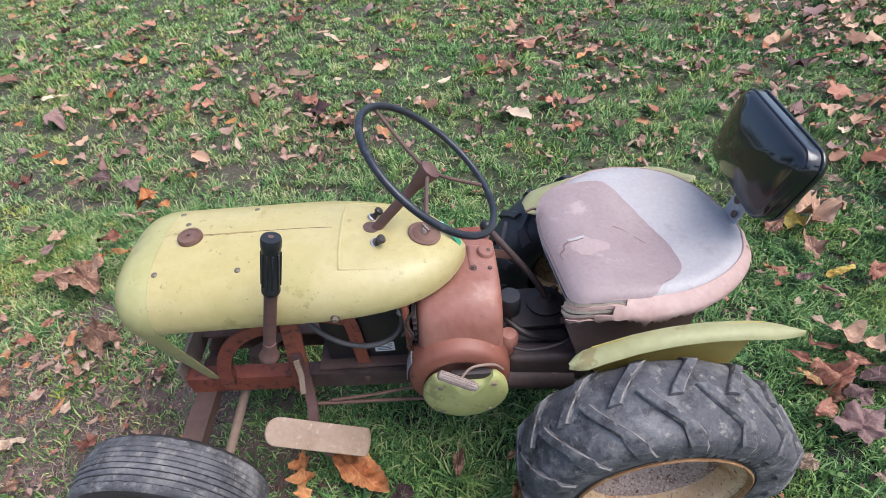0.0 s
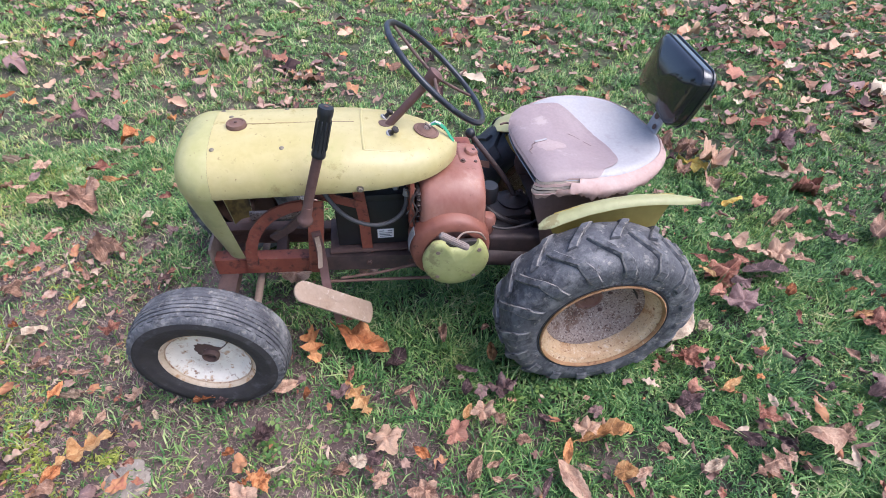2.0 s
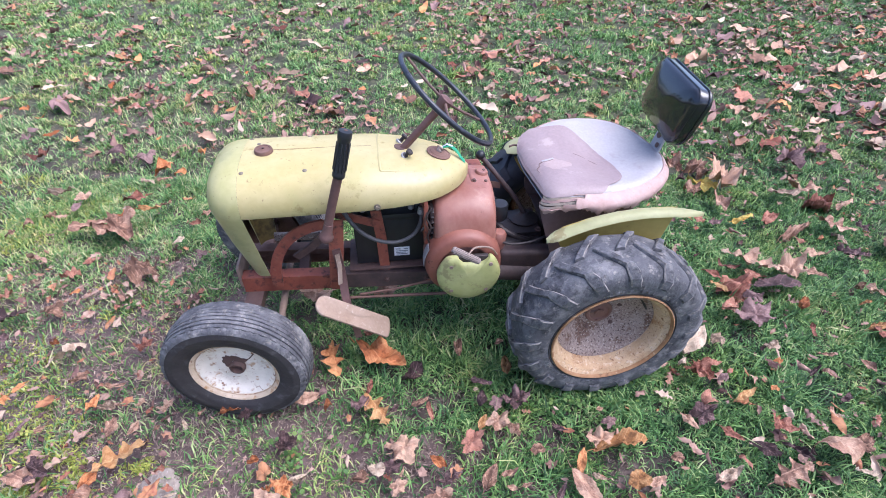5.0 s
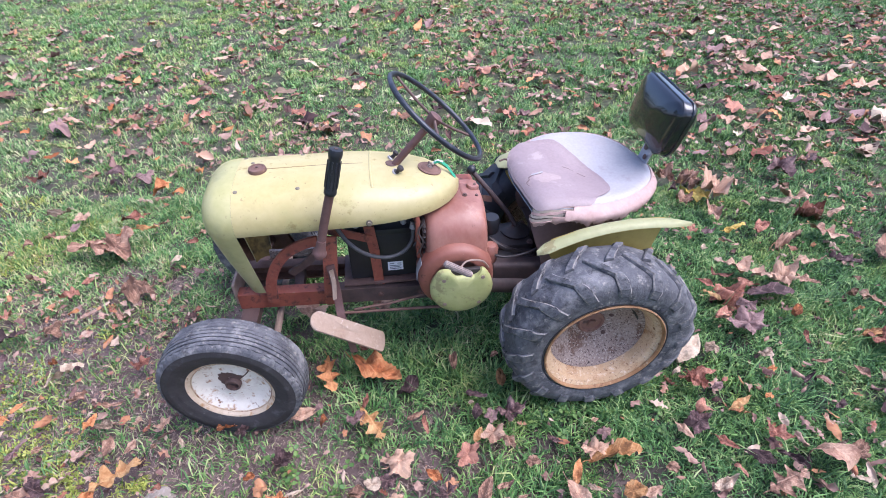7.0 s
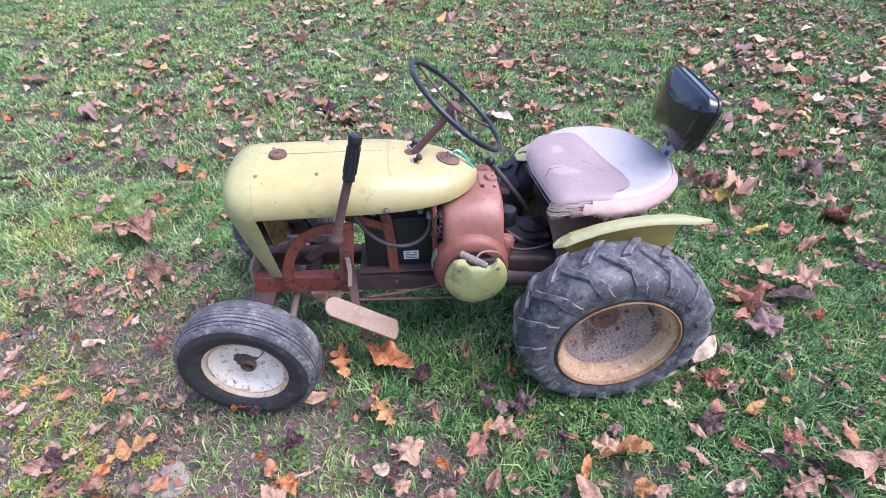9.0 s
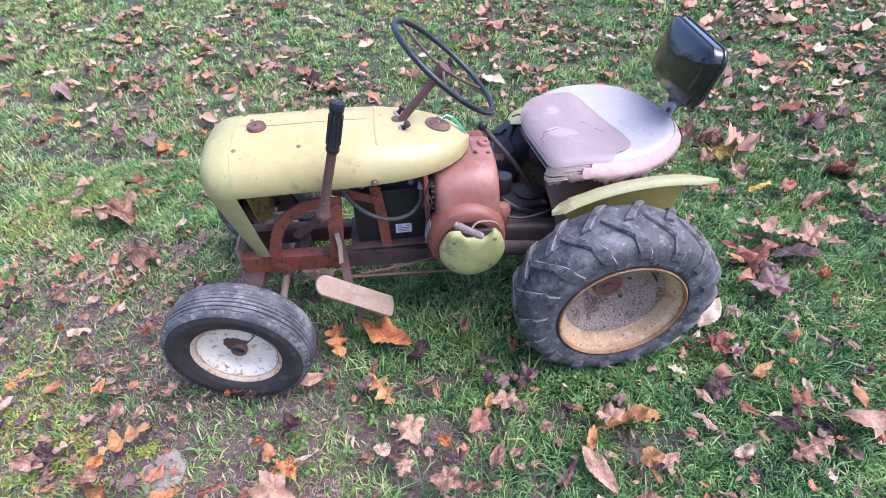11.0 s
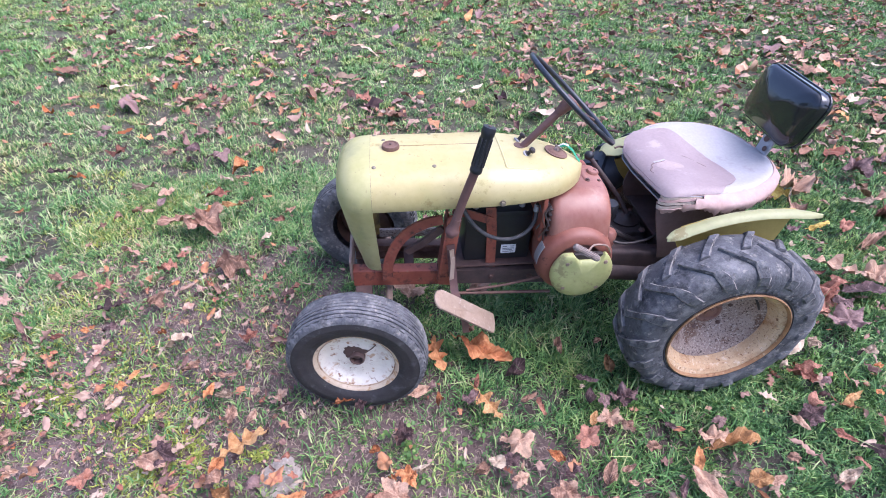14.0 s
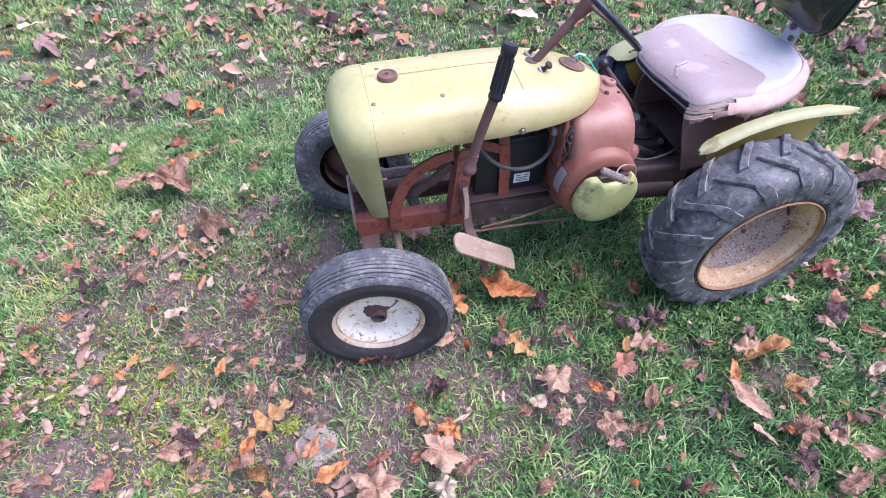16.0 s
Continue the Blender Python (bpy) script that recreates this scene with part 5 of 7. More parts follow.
def grass_material(name, tones, lemon=None, spread=0.72):
    """Tone by place at two sizes and by blade; lemon: a yellower tint in patches."""
    m = bpy.data.materials.new(name)
    m.use_nodes = True
    n, l = m.node_tree.nodes, m.node_tree.links
    b = n["Principled BSDF"]
    g, tc = n.new("ShaderNodeNewGeometry"), n.new("ShaderNodeTexCoord")

    def calc(op, a, c, d=0.0):
        x = n.new("ShaderNodeMath")
        x.operation = op
        for k, v in enumerate((a, c, d)):
            if isinstance(v, (int, float)):
                x.inputs[k].default_value = v
            else:
                l.new(v, x.inputs[k])
        return x.outputs[0]

    def noise_at(size, detail=3.0):
        t = n.new("ShaderNodeTexNoise")
        t.inputs["Scale"].default_value, t.inputs["Detail"].default_value = size, detail
        l.new(tc.outputs["Object"], t.inputs[0])
        return t.outputs[0]

    r = n.new("ShaderNodeValToRGB")
    while len(r.color_ramp.elements) < len(tones):
        r.color_ramp.elements.new(0.5)
    for k, (at, c) in enumerate(tones):
        r.color_ramp.elements[k].position, r.color_ramp.elements[k].color = at, (*c, 1)
    sep = n.new("ShaderNodeSeparateXYZ")
    l.new(tc.outputs["Object"], sep.inputs[0])
    # paler to the far left: drier grass, plus haze put into the tone
    dry_haze_side = n.new("ShaderNodeMapRange")
    dry_haze_side.inputs[1].default_value, dry_haze_side.inputs[2].default_value, dry_haze_side.inputs[3].default_value, dry_haze_side.inputs[4].default_value = 0.6, -3.4, 0.01, 0.23
    l.new(calc("MULTIPLY_ADD", sep.outputs[1], -0.8, sep.outputs[0]), dry_haze_side.inputs[0])
    tone = calc("MULTIPLY_ADD", g.outputs["Random Per Island"], spread, -0.125 - 0.5 * spread)
    tone = calc("MULTIPLY_ADD", noise_at(1.7), 0.5, tone)
    tone = calc("MULTIPLY_ADD", noise_at(9.0, 3.0), 0.72, tone)
    tone = calc("ADD", tone, dry_haze_side.outputs[0])
    l.new(tone, r.inputs[0])
    colour = r.outputs[0]
    if lemon:
        patch = n.new("ShaderNodeMapRange")
        patch.inputs[1].default_value, patch.inputs[2].default_value, patch.inputs[4].default_value = 0.46, 0.68, 0.85
        l.new(noise_at(2.6, 4.0), patch.inputs[0])
        x = n.new("ShaderNodeMix")
        x.data_type, x.blend_type = "RGBA", "MULTIPLY"
        l.new(patch.outputs[0], x.inputs[0])
        l.new(colour, x.inputs[6])
        x.inputs[7].default_value = (*lemon, 1)
        colour = x.outputs[2]
    l.new(colour, b.inputs["Base Color"])
    b.inputs["Roughness"].default_value = 0.5
    b.inputs["Specular IOR Level"].default_value = 0.28
    tr = n.new("ShaderNodeBsdfTranslucent")
    l.new(colour, tr.inputs[0])
    mx = n.new("ShaderNodeMixShader")
    mx.inputs[0].default_value = 0.1
    l.new(b.outputs[0], mx.inputs[1])
    l.new(tr.outputs[0], mx.inputs[2])
    l.new(mx.outputs[0], n["Material Output"].inputs[0])
    return m


GREENS = ((0.0, (0.012, 0.030, 0.012)), (0.22, (0.044, 0.106, 0.038)), (0.48, (0.104, 0.226, 0.070)), (0.68, (0.185, 0.340, 0.105)), (0.84, (0.31, 0.43, 0.155)), (1.0, (0.50, 0.48, 0.27)))
GRASS = grass_material("lawn_grass", GREENS, (1.24, 1.03, 0.78))
GRASS_FAR = grass_material("far_lawn_grass", GREENS, (1.30, 1.05, 0.72), 0.5)
STRAW = grass_material("dry_straw", ((0.0, (0.08, 0.055, 0.044)), (0.4, (0.20, 0.143, 0.117)), (0.75, (0.33, 0.245, 0.20)), (1.0, (0.48, 0.38, 0.30))))
MOSS = grass_material("yellow_green_clover", ((0.0, (0.11, 0.14, 0.025)), (0.5, (0.25, 0.30, 0.05)), (1.0, (0.48, 0.48, 0.12))))
CLOVER = grass_material("clover_leaves", ((0.0, (0.03, 0.075, 0.02)), (0.5, (0.085, 0.17, 0.045)), (1.0, (0.20, 0.29, 0.075))))


def mesh_of(name, co, quads, tris, mat, smooth=False):
    me = bpy.data.meshes.new(name)
    me.vertices.add(len(co))
    me.vertices.foreach_set("co", co.astype(np.float32).ravel())
    loops = np.concatenate([quads.ravel(), tris.ravel()]).astype(np.int32)
    me.loops.add(len(loops))
    me.loops.foreach_set("vertex_index", loops)
    sizes = np.concatenate([np.full(len(quads), 4), np.full(len(tris), 3)])
    me.polygons.add(len(sizes))
    me.polygons.foreach_set("loop_start", np.concatenate([[0], np.cumsum(sizes)[:-1]]).astype(np.int32))
    if smooth:
        me.polygons.foreach_set("use_smooth", np.ones(len(sizes), bool))
    me.update(calc_edges=True)
    me.materials.append(mat)
    return me


def blades(name, x0, x1, y0, y1, count, tall, wide, label, mat=GRASS, dry=False, hole=None, fine=False, tuft=0.02, patches=None):
    """Grass in tufts that spread outwards, with gaps between them; or dry stalks lying flat."""
    per = 1 if dry else 20
    cx, cy = rng.uniform(x0, x1, count // per), rng.uniform(y0, y1, count // per)
    size = tuft * (0.5 + rng.random(len(cx)))
    vigour = 0.55 + 0.7 * rng.random(len(cx))
    who = np.repeat(np.arange(len(cx)), per)
    a = rng.uniform(0, 2 * np.pi, len(who))
    q = np.sqrt(rng.random(len(who)))
    x, y = cx[who] + q * size[who] * np.cos(a), cy[who] + q * size[who] * np.sin(a)
    keep = (rng.random(len(who)) < 0.10 + 0.85 * bare(x, y)) if dry else (rng.random(len(who)) > bare(x, y) * 1.02)
    if not dry:
        keep &= rng.random(len(who)) < (0.35 if tuft < 0.025 else 0.75) + 1.1 * field(x, y, 22, 91)
    if patches:
        near = sum(np.exp(-(((x - px) / r) ** 2 + ((y - py) / r) ** 2) * 1.4) for px, py, r in patches)
        keep = rng.random(len(who)) < 0.8 * near * (0.35 + 0.9 * field(x, y, 30, 77))
    if hole:
        keep &= ~((x > hole[0]) & (x < hole[1]) & (y > hole[2]) & (y < hole[3]))
    x, y, a, q, who = x[keep], y[keep], a[keep], q[keep], who[keep]
    n = len(x)
    lush = 0.4 * field(x, y, 3.2, 21) + 0.6 * field(x, y, 15, 23)
    h = tall * vigour[who] * (0.45 + 0.75 * rng.random(n)) * (0.55 + 0.85 * lush)
    h = h * (1 - 0.4 * bare(x, y))
    long_one = rng.random(n) < 0.045
    h = np.where(long_one, h * 1.7, h)
    w = wide * (0.55 + 0.8 * rng.random(n))
    a = a + rng.normal(0, 0.9, n)
    lean = rng.uniform(1.05, 1.3, n) if dry else np.clip(0.42 + 0.75 * q + rng.normal(0, 0.28, n) + 0.3 * long_one, 0.1, 1.4)
    base = np.stack([x, y, np.full(n, -0.010)], 1)
    out = np.stack([np.cos(a), np.sin(a), np.zeros(n)], 1)
    acr = np.stack([-np.sin(a), np.cos(a), np.zeros(n)], 1)
    up = np.array([0, 0, 1.0])
    steps = 3 if fine else 2
    pts, p = [base], base
    for k in range(steps):
        t = np.minimum(lean * (0.55 + (0.55 if fine else 0.9) * k), 1.85)
        p = p + out * (h / steps * np.sin(t))[:, None] + up * (h / steps * np.cos(t))[:, None]
        p = p + acr * (h * 0.07 * rng.normal(0, 1, n))[:, None]
        pts.append(p)
    hw = (w / 2)[:, None]
    twist = out * (rng.normal(0, 0.6, n))[:, None]
    cols = []
    for k in range(steps):
        f = (0.8, 1.0, 0.7)[k]
        side_ = acr + twist * k / steps + up * (0.3 * k / steps)
        cols += [pts[k] - side_ * hw * f, pts[k] + side_ * hw * f]
    co = np.stack(cols + [pts[-1]], 1).reshape(-1, 3)
    m = 2 * steps + 1
    i = np.arange(n)[:, None] * m
    quads = np.concatenate([i + np.array([[2 * k, 2 * k + 1, 2 * k + 3, 2 * k + 2]]) for k in range(steps - 1)])
    me = mesh_of(name, co, quads, i + np.array([[m - 3, m - 2, m - 1]]), mat)
    return tagged(new(name, me), label, "grass", kind="stuff")


NEAR = (-1.9, 1.9, -0.1, 1.7)
blades("lawn_grass", *NEAR, 300000, 0.055, 0.0036, "tufted green lawn grass with worn patches", tuft=0.024)
blades("lawn_grass", -3.3, 3.4, -0.4, 2.9, 205000, 0.051, 0.0045, "tufted green lawn grass with worn patches", hole=NEAR, tuft=0.026)
blades("lawn_grass", -5.6, 6.0, 2.9, 5.6, 175000, 0.050, 0.0066, "short green lawn grass", GRASS_FAR, tuft=0.035)
blades("lawn_grass", -11.0, 12.0, 5.6, 13.0, 60000, 0.055, 0.02, "short green lawn grass in the distance", GRASS_FAR, tuft=0.06)
blades("dry_straw", -2.9, 3.1, -0.4, 2.8, 150000, 0.040, 0.0018, "dry tan straw lying on bare soil", STRAW, True)
blades("dry_straw", -1.9, 0.9, -0.1, 1.4, 70000, 0.020, 0.0024, "short broken bits of dry stalk on bare soil", STRAW, True)
blades("dry_straw", -5.6, 6.6, 2.8, 6.5, 40000, 0.05, 0.005, "dry tan straw lying in the grass", STRAW, True)

for x0, x1, y0, y1, count in ((-12, 12, -6, -0.4, 40000), (-12, -3.3, -0.4, 2.9, 12000), (3.4, 12, -0.4, 2.9, 12000), (-12, -5.6, 2.9, 5.6, 8000), (6.0, 12, 2.9, 5.6, 8000)):
    blades("lawn_grass", x0, x1, y0, y1, count, 0.06, 0.016, "rough green lawn grass round about", GRASS_FAR, tuft=0.16)


def clover(places, mat, size, label):
    """Low three-leaved weeds: x, y, spread and number of each patch."""
    co, quads = [], []
    for px, py, r, count in places:
        for _ in range(int(count * 0.55)):
            x, y = rng.normal(px, r * 0.85), rng.normal(py, r * 0.7)
            z, s, turn = 0.004 + 0.024 * rng.random(), size * (0.004 + 0.006 * rng.random() ** 2), rng.uniform(0, 6.28)
            tilt = rng.normal(0, 0.3, 2)
            for j in range(3):
                a = turn + j * 2.094
                base_ = len(co)
                for f, w in ((0.1, 0), (0.75, 0.62), (1.5, 0.62), (1.75, 0.0), (1.5, -0.62), (0.75, -0.62)):
                    dx, dy = s * (f * math.cos(a) - w * math.sin(a)), s * (f * math.sin(a) + w * math.cos(a))
                    co.append((x + dx, y + dy, z + dx * tilt[0] + dy * tilt[1] + 0.35 * abs(w) * s - 0.1 * f * s))
                quads += [(base_, base_ + 1, base_ + 2, base_ + 3), (base_, base_ + 3, base_ + 4, base_ + 5)]
    me = mesh_of("clover", np.array(co), np.array(quads), np.zeros((0, 3), int), mat)
    return tagged(new("clover", me), label, "clover", kind="stuff")


blades("lawn_grass", -2.1, -0.6, 0.0, 1.7, 90000, 0.036, 0.0042, "yellow-green low grass on worn soil", MOSS, fine=True, tuft=0.014, patches=[(-1.14, 0.27, 0.14), (-1.24, 0.40, 0.10), (-1.38, 0.56, 0.12), (-1.06, 0.16, 0.10), (-1.70, 0.73, 0.14), (-1.96, 1.79, 0.16), (-1.5, 1.5, 0.13), (-1.8, 1.3, 0.16), (-1.55, 0.42, 0.13), (-0.86, 0.28, 0.05), (-1.2, 0.9, 0.08)])
clover([(-1.12, 0.30, 0.11, 110), (-1.24, 0.42, 0.10, 80), (-1.36, 0.62, 0.10, 60), (-1.02, 0.2, 0.1, 50)], MOSS, 0.6, "low yellow-green clover on worn soil")
clover([(-0.46, 0.32, 0.08, 60), (-0.28, 0.36, 0.05, 30), (0.46, 0.45, 0.12, 170), (0.28, 0.50, 0.08, 80), (0.62, 0.56, 0.10, 110), (0.95, 0.55, 0.10, 70), (1.3, 0.5, 0.15, 90), (-0.2, 0.75, 0.15, 80)], CLOVER, 1.0, "low green clover between the grass")

# ---- fallen leaves ----
def leaf_material(name, tones, island):
    m = bpy.data.materials.new(name)
    m.use_nodes = True
    n, l = m.node_tree.nodes, m.node_tree.links
    b = n["Principled BSDF"]
    if island:
        value = n.new("ShaderNodeNewGeometry").outputs["Random Per Island"]
    else:
        value = n.new("ShaderNodeObjectInfo").outputs["Random"]
    tc = n.new("ShaderNodeTexCoord")
    t = n.new("ShaderNodeTexNoise")
    t.inputs["Scale"].default_value, t.inputs["Detail"].default_value = 60, 6
    l.new(tc.outputs["Object"], t.inputs[0])
    s = n.new("ShaderNodeMath")
    s.operation = "MULTIPLY_ADD"
    s.inputs[1].default_value = 0.3
    l.new(t.outputs[0], s.inputs[0])
    d = n.new("ShaderNodeMath")
    d.operation = "MULTIPLY_ADD"
    d.inputs[1].default_value, d.inputs[2].default_value = 0.98, -0.14
    l.new(value, d.inputs[0])
    l.new(d.outputs[0], s.inputs[2])
    r = n.new("ShaderNodeValToRGB")
    while len(r.color_ramp.elements) < len(tones):
        r.color_ramp.elements.new(0.5)
    for k, (at, c) in enumerate(tones):
        r.color_ramp.elements[k].position, r.color_ramp.elements[k].color = at, (*c, 1)
    l.new(s.outputs[0], r.inputs[0])
    l.new(r.outputs[0], b.inputs["Base Color"])
    b.inputs["Roughness"].default_value = 0.75
    b.inputs["Specular IOR Level"].default_value = 0.25
    bp = n.new("ShaderNodeBump")
    bp.inputs["Strength"].default_value, bp.inputs["Distance"].default_value = 0.5, 0.003
    l.new(t.outputs[0], bp.inputs["Height"])
    l.new(bp.outputs[0], b.inputs["Normal"])
    return m


TONES = ((0.0, (0.07, 0.036, 0.032)), (0.14, (0.15, 0.08, 0.068)), (0.26, (0.24, 0.14, 0.112)), (0.38, (0.34, 0.215, 0.165)), (0.50, (0.38, 0.25, 0.19)), (0.60, (0.30, 0.165, 0.115)), (0.72, (0.43, 0.21, 0.10)), (0.79, (0.27, 0.095, 0.065)), (0.88, (0.41, 0.285, 0.21)), (1.0, (0.48, 0.36, 0.27)))
LEAVES = leaf_material("fallen_leaves", TONES, True)


def single_leaf(name, c0, c1):
    """A dry leaf with midrib and side veins, blotches and a fine grain; it lies along x and is 1 long."""
    m = bpy.data.materials.new(name)
    m.use_nodes = True
    n, l = m.node_tree.nodes, m.node_tree.links
    b = n["Principled BSDF"]
    tc, sep = n.new("ShaderNodeTexCoord"), n.new("ShaderNodeSeparateXYZ")
    l.new(tc.outputs["Object"], sep.inputs[0])

    def calc(op, a, c=None, d=None):
        x = n.new("ShaderNodeMath")
        x.operation = op
        for k, v in enumerate((a, c, d)):
            if v is None:
                continue
            if isinstance(v, (int, float)):
                x.inputs[k].default_value = v
            else:
                l.new(v, x.inputs[k])
        return x.outputs[0]
    t = n.new("ShaderNodeTexNoise")
    t.inputs["Scale"].default_value, t.inputs["Detail"].default_value = 3.2, 8
    l.new(tc.outputs["Object"], t.inputs[0])
    side_ = calc("ABSOLUTE", sep.outputs[1])
    rib = calc("LESS_THAN", side_, 0.012)
    wave = calc("SINE", calc("MULTIPLY", calc("SUBTRACT", sep.outputs[0], calc("MULTIPLY_ADD", side_, 0.9, calc("MULTIPLY", t.outputs[0], 0.12))), 52.0))
    vein = calc("MAXIMUM", rib, calc("MULTIPLY", calc("GREATER_THAN", wave, 0.86), calc("GREATER_THAN", t.outputs[0], 0.47)))
    info = n.new("ShaderNodeObjectInfo")
    f = n.new("ShaderNodeTexNoise")
    f.inputs["Scale"].default_value, f.inputs["Detail"].default_value, f.inputs["Roughness"].default_value = 16, 6, 0.7
    l.new(tc.outputs["Object"], f.inputs[0])
    mixed = calc("ADD", calc("MULTIPLY", t.outputs[0], 2.0), calc("MULTIPLY_ADD", info.outputs["Random"], 0.8, -1.45))
    mixed = calc("MULTIPLY_ADD", f.outputs[0], 1.1, mixed)
    r = n.new("ShaderNodeValToRGB")
    r.color_ramp.elements.new(0.5)
    tones = [tuple(0.45 * v for v in c0), c0, c1]
    for k, c in enumerate(tones):
        r.color_ramp.elements[k].position, r.color_ramp.elements[k].color = (0.12, 0.42, 0.85)[k], (*c, 1)
    l.new(mixed, r.inputs[0])
    x = n.new("ShaderNodeMix")
    x.data_type = "RGBA"
    l.new(calc("MULTIPLY", vein, 0.22), x.inputs[0])
    l.new(r.outputs[0], x.inputs[6])
    x.inputs[7].default_value = (*(min(1, 1.5 * v + 0.05) for v in c1), 1)
    l.new(x.outputs[2], b.inputs["Base Color"])
    b.inputs["Roughness"].default_value = 0.7
    b.inputs["Specular IOR Level"].default_value = 0.3
    bp = n.new("ShaderNodeBump")
    bp.inputs["Strength"].default_value, bp.inputs["Distance"].default_value = 0.7, 0.006
    l.new(calc("ADD", calc("ADD", calc("MULTIPLY", vein, 0.5), f.outputs[0]), t.outputs[0]), bp.inputs["Height"])
    l.new(bp.outputs[0], b.inputs["Normal"])
    return m


LEAF_TINTS = {
    "tan": ("pinkish tan", (0.28, 0.15, 0.098), (0.50, 0.32, 0.215)),
    "orange": ("orange-brown", (0.38, 0.125, 0.042), (0.58, 0.27, 0.11)),
    "red": ("red-brown", (0.21, 0.075, 0.048), (0.41, 0.195, 0.13)),
    "dark": ("dull maroon", (0.10, 0.055, 0.053), (0.25, 0.155, 0.14)),
    "pale": ("pale cream", (0.34, 0.235, 0.16), (0.54, 0.42, 0.30)),
    "gold": ("golden tan", (0.35, 0.165, 0.06), (0.50, 0.30, 0.13)),
    "yellow": ("yellow", (0.42, 0.27, 0.05), (0.58, 0.45, 0.12)),
}
LEAF_COLOURS = {k: (words, single_leaf(k + "_leaf", a, b)) for k, (words, a, b) in LEAF_TINTS.items()}
LOOSE = {k: leaf_material(k + "_leaves", ((0.0, tuple(0.5 * v for v in a)), (0.3, a), (0.7, b), (1.0, tuple(min(1, 1.15 * v) for v in b))), True) for k, (words, a, b) in LEAF_TINTS.items()}


def leaf_shape(kind, seed, fine=1.0, rolls=(0.16, 0.22, 0.3, 0.42, 0.6, 1.0)):
    """Points and faces of one curled leaf, about 1 long, lying along x."""
    r = random.Random(seed)
    co, faces = [], []
    curl, fold, twist = r.uniform(-0.8, 1.2), r.uniform(-0.1, 0.55), r.uniform(-0.6, 0.6)
    p1, p2 = r.uniform(0, 6), r.uniform(0, 6)
    if kind in ("oval", "narrow", "oak"):
        wide = {"oval": r.uniform(0.2, 0.3), "narrow": r.uniform(0.11, 0.16), "oak": r.uniform(0.27, 0.33)}[kind]
        n = int((32 if kind == "oak" else 18) * (0.5 + 0.5 * fine))
        cols = (-1, -0.75, -0.5, -0.25, 0, 0.25, 0.5, 0.75, 1) if fine > 0.5 else (-1, -0.5, 0, 0.5, 1) if fine >= 0 else (-1, 0, 1)
        for i in range(n + 1):
            t = i / n
            w = wide * (math.sin(math.pi * t ** 0.85) ** 0.75 if 0 < t < 1 else 0.0) + 0.004
            if kind == "oak":
                w *= 0.70 + 0.42 * math.sin(t * 2 * math.pi * 3.4 + p1) + 0.1 * math.sin(t * 2 * math.pi * 8 + p2)
                w = max(w, 0.025)
            else:
                w *= 1 + 0.05 * (-1) ** i
            for s in cols:
                x, y = t - 0.5, s * w + 0.06 * twist * math.sin(t * 3)
                if kind == "oak":
                    x += 0.07 * abs(s)
                z = fold * abs(y) + curl * 0.5 * (t - 0.5) ** 2 + twist * y * (t - 0.5) * 1.3 + 0.03 * math.sin(t * 9 + s * 2 + p1) * abs(s) + 0.018 * math.sin(t * 17 + p2) * s
                co.append((x, y, z))
        m = len(cols)
        for i in range(n):
            for s in range(m - 1):
                a = i * m + s
                faces.append((a, a + 1, a + m + 1, a + m))
    else:
        n = 66 if fine > 0.5 else 30 if fine >= 0 else 15
        rings = (0.0, 0.2, 0.4, 0.6, 0.75, 0.88, 1.0) if fine > 0.5 else (0.0, 0.5, 0.8, 1.0) if fine >= 0 else (0.0, 0.65, 1.0)
        for ring in rings:
            for k in range(n):
                a = k * 2 * math.pi / n
                if kind == "maple":
                    tip = 1 - 2 * abs((a * 5 / (2 * math.pi)) % 1 - 0.5)
                    tip = 2 * abs((a * 5 / (2 * math.pi)) % 1 - 0.5)
                    f = (0.30 + 0.17 * tip ** 1.2 + 0.02 * math.cos(a * 22)) * (1 + 0.13 * math.sin(a + p1) + 0.1 * math.sin(2 * a + p2))
                    f *= 1 - 0.3 * max(0, math.cos(a - math.pi)) ** 6 + 0.12 * max(0, math.cos(a)) ** 4
                    f = 0.30 + (f - 0.30) * ring ** 1.5
                else:
                    f = 0.40 + 0.035 * math.sin(a * 3 + p1) + 0.015 * math.sin(a * 16) + 0.05 * math.cos(a)
                x, y = ring * f * math.cos(a) * 1.08, ring * f * math.sin(a) * (1.0 if kind == "maple" else 0.8)
                z = fold * 0.8 * abs(y) + curl * 0.7 * x * x + twist * 1.4 * x * y + ring * 0.07 * math.sin(a * 3 + p1) + ring * 0.045 * math.sin(a * 5 + p2) + 0.03 * math.sin(x * 14 + p2) * math.sin(y * 15 + p1)
                co.append((x, y, z))
        for q in range(len(rings) - 1):
            for k in range(n):
                b = q * n
                faces.append((b + k, b + (k + 1) % n, b + n + (k + 1) % n, b + n + k))
    # stalk
    b = len(co)
    x0 = -0.5 if kind in ("oval", "narrow", "oak") else -0.3
    for i in range(4):
        t = i / 3
        for s in (-1, 1):
            co.append((x0 - 0.2 * t + 0.03, s * 0.008 + 0.08 * t * t * twist, curl * 0.125 * (1 - t) + 0.02))
    for i in range(3):
        a = b + 2 * i
        faces.append((a, a + 1, a + 3, a + 2))
    co = np.array(co)
    # dry leaves buckle, and roll up about some axis
    bend_ = r.choice(rolls) * r.choice((-1, 1, 1))
    axis, off = r.uniform(-0.5, 0.5) if r.random() < 0.6 else r.uniform(0.8, 2.3), r.uniform(-0.1, 0.1)
    deep = r.uniform(0.10, 0.22)
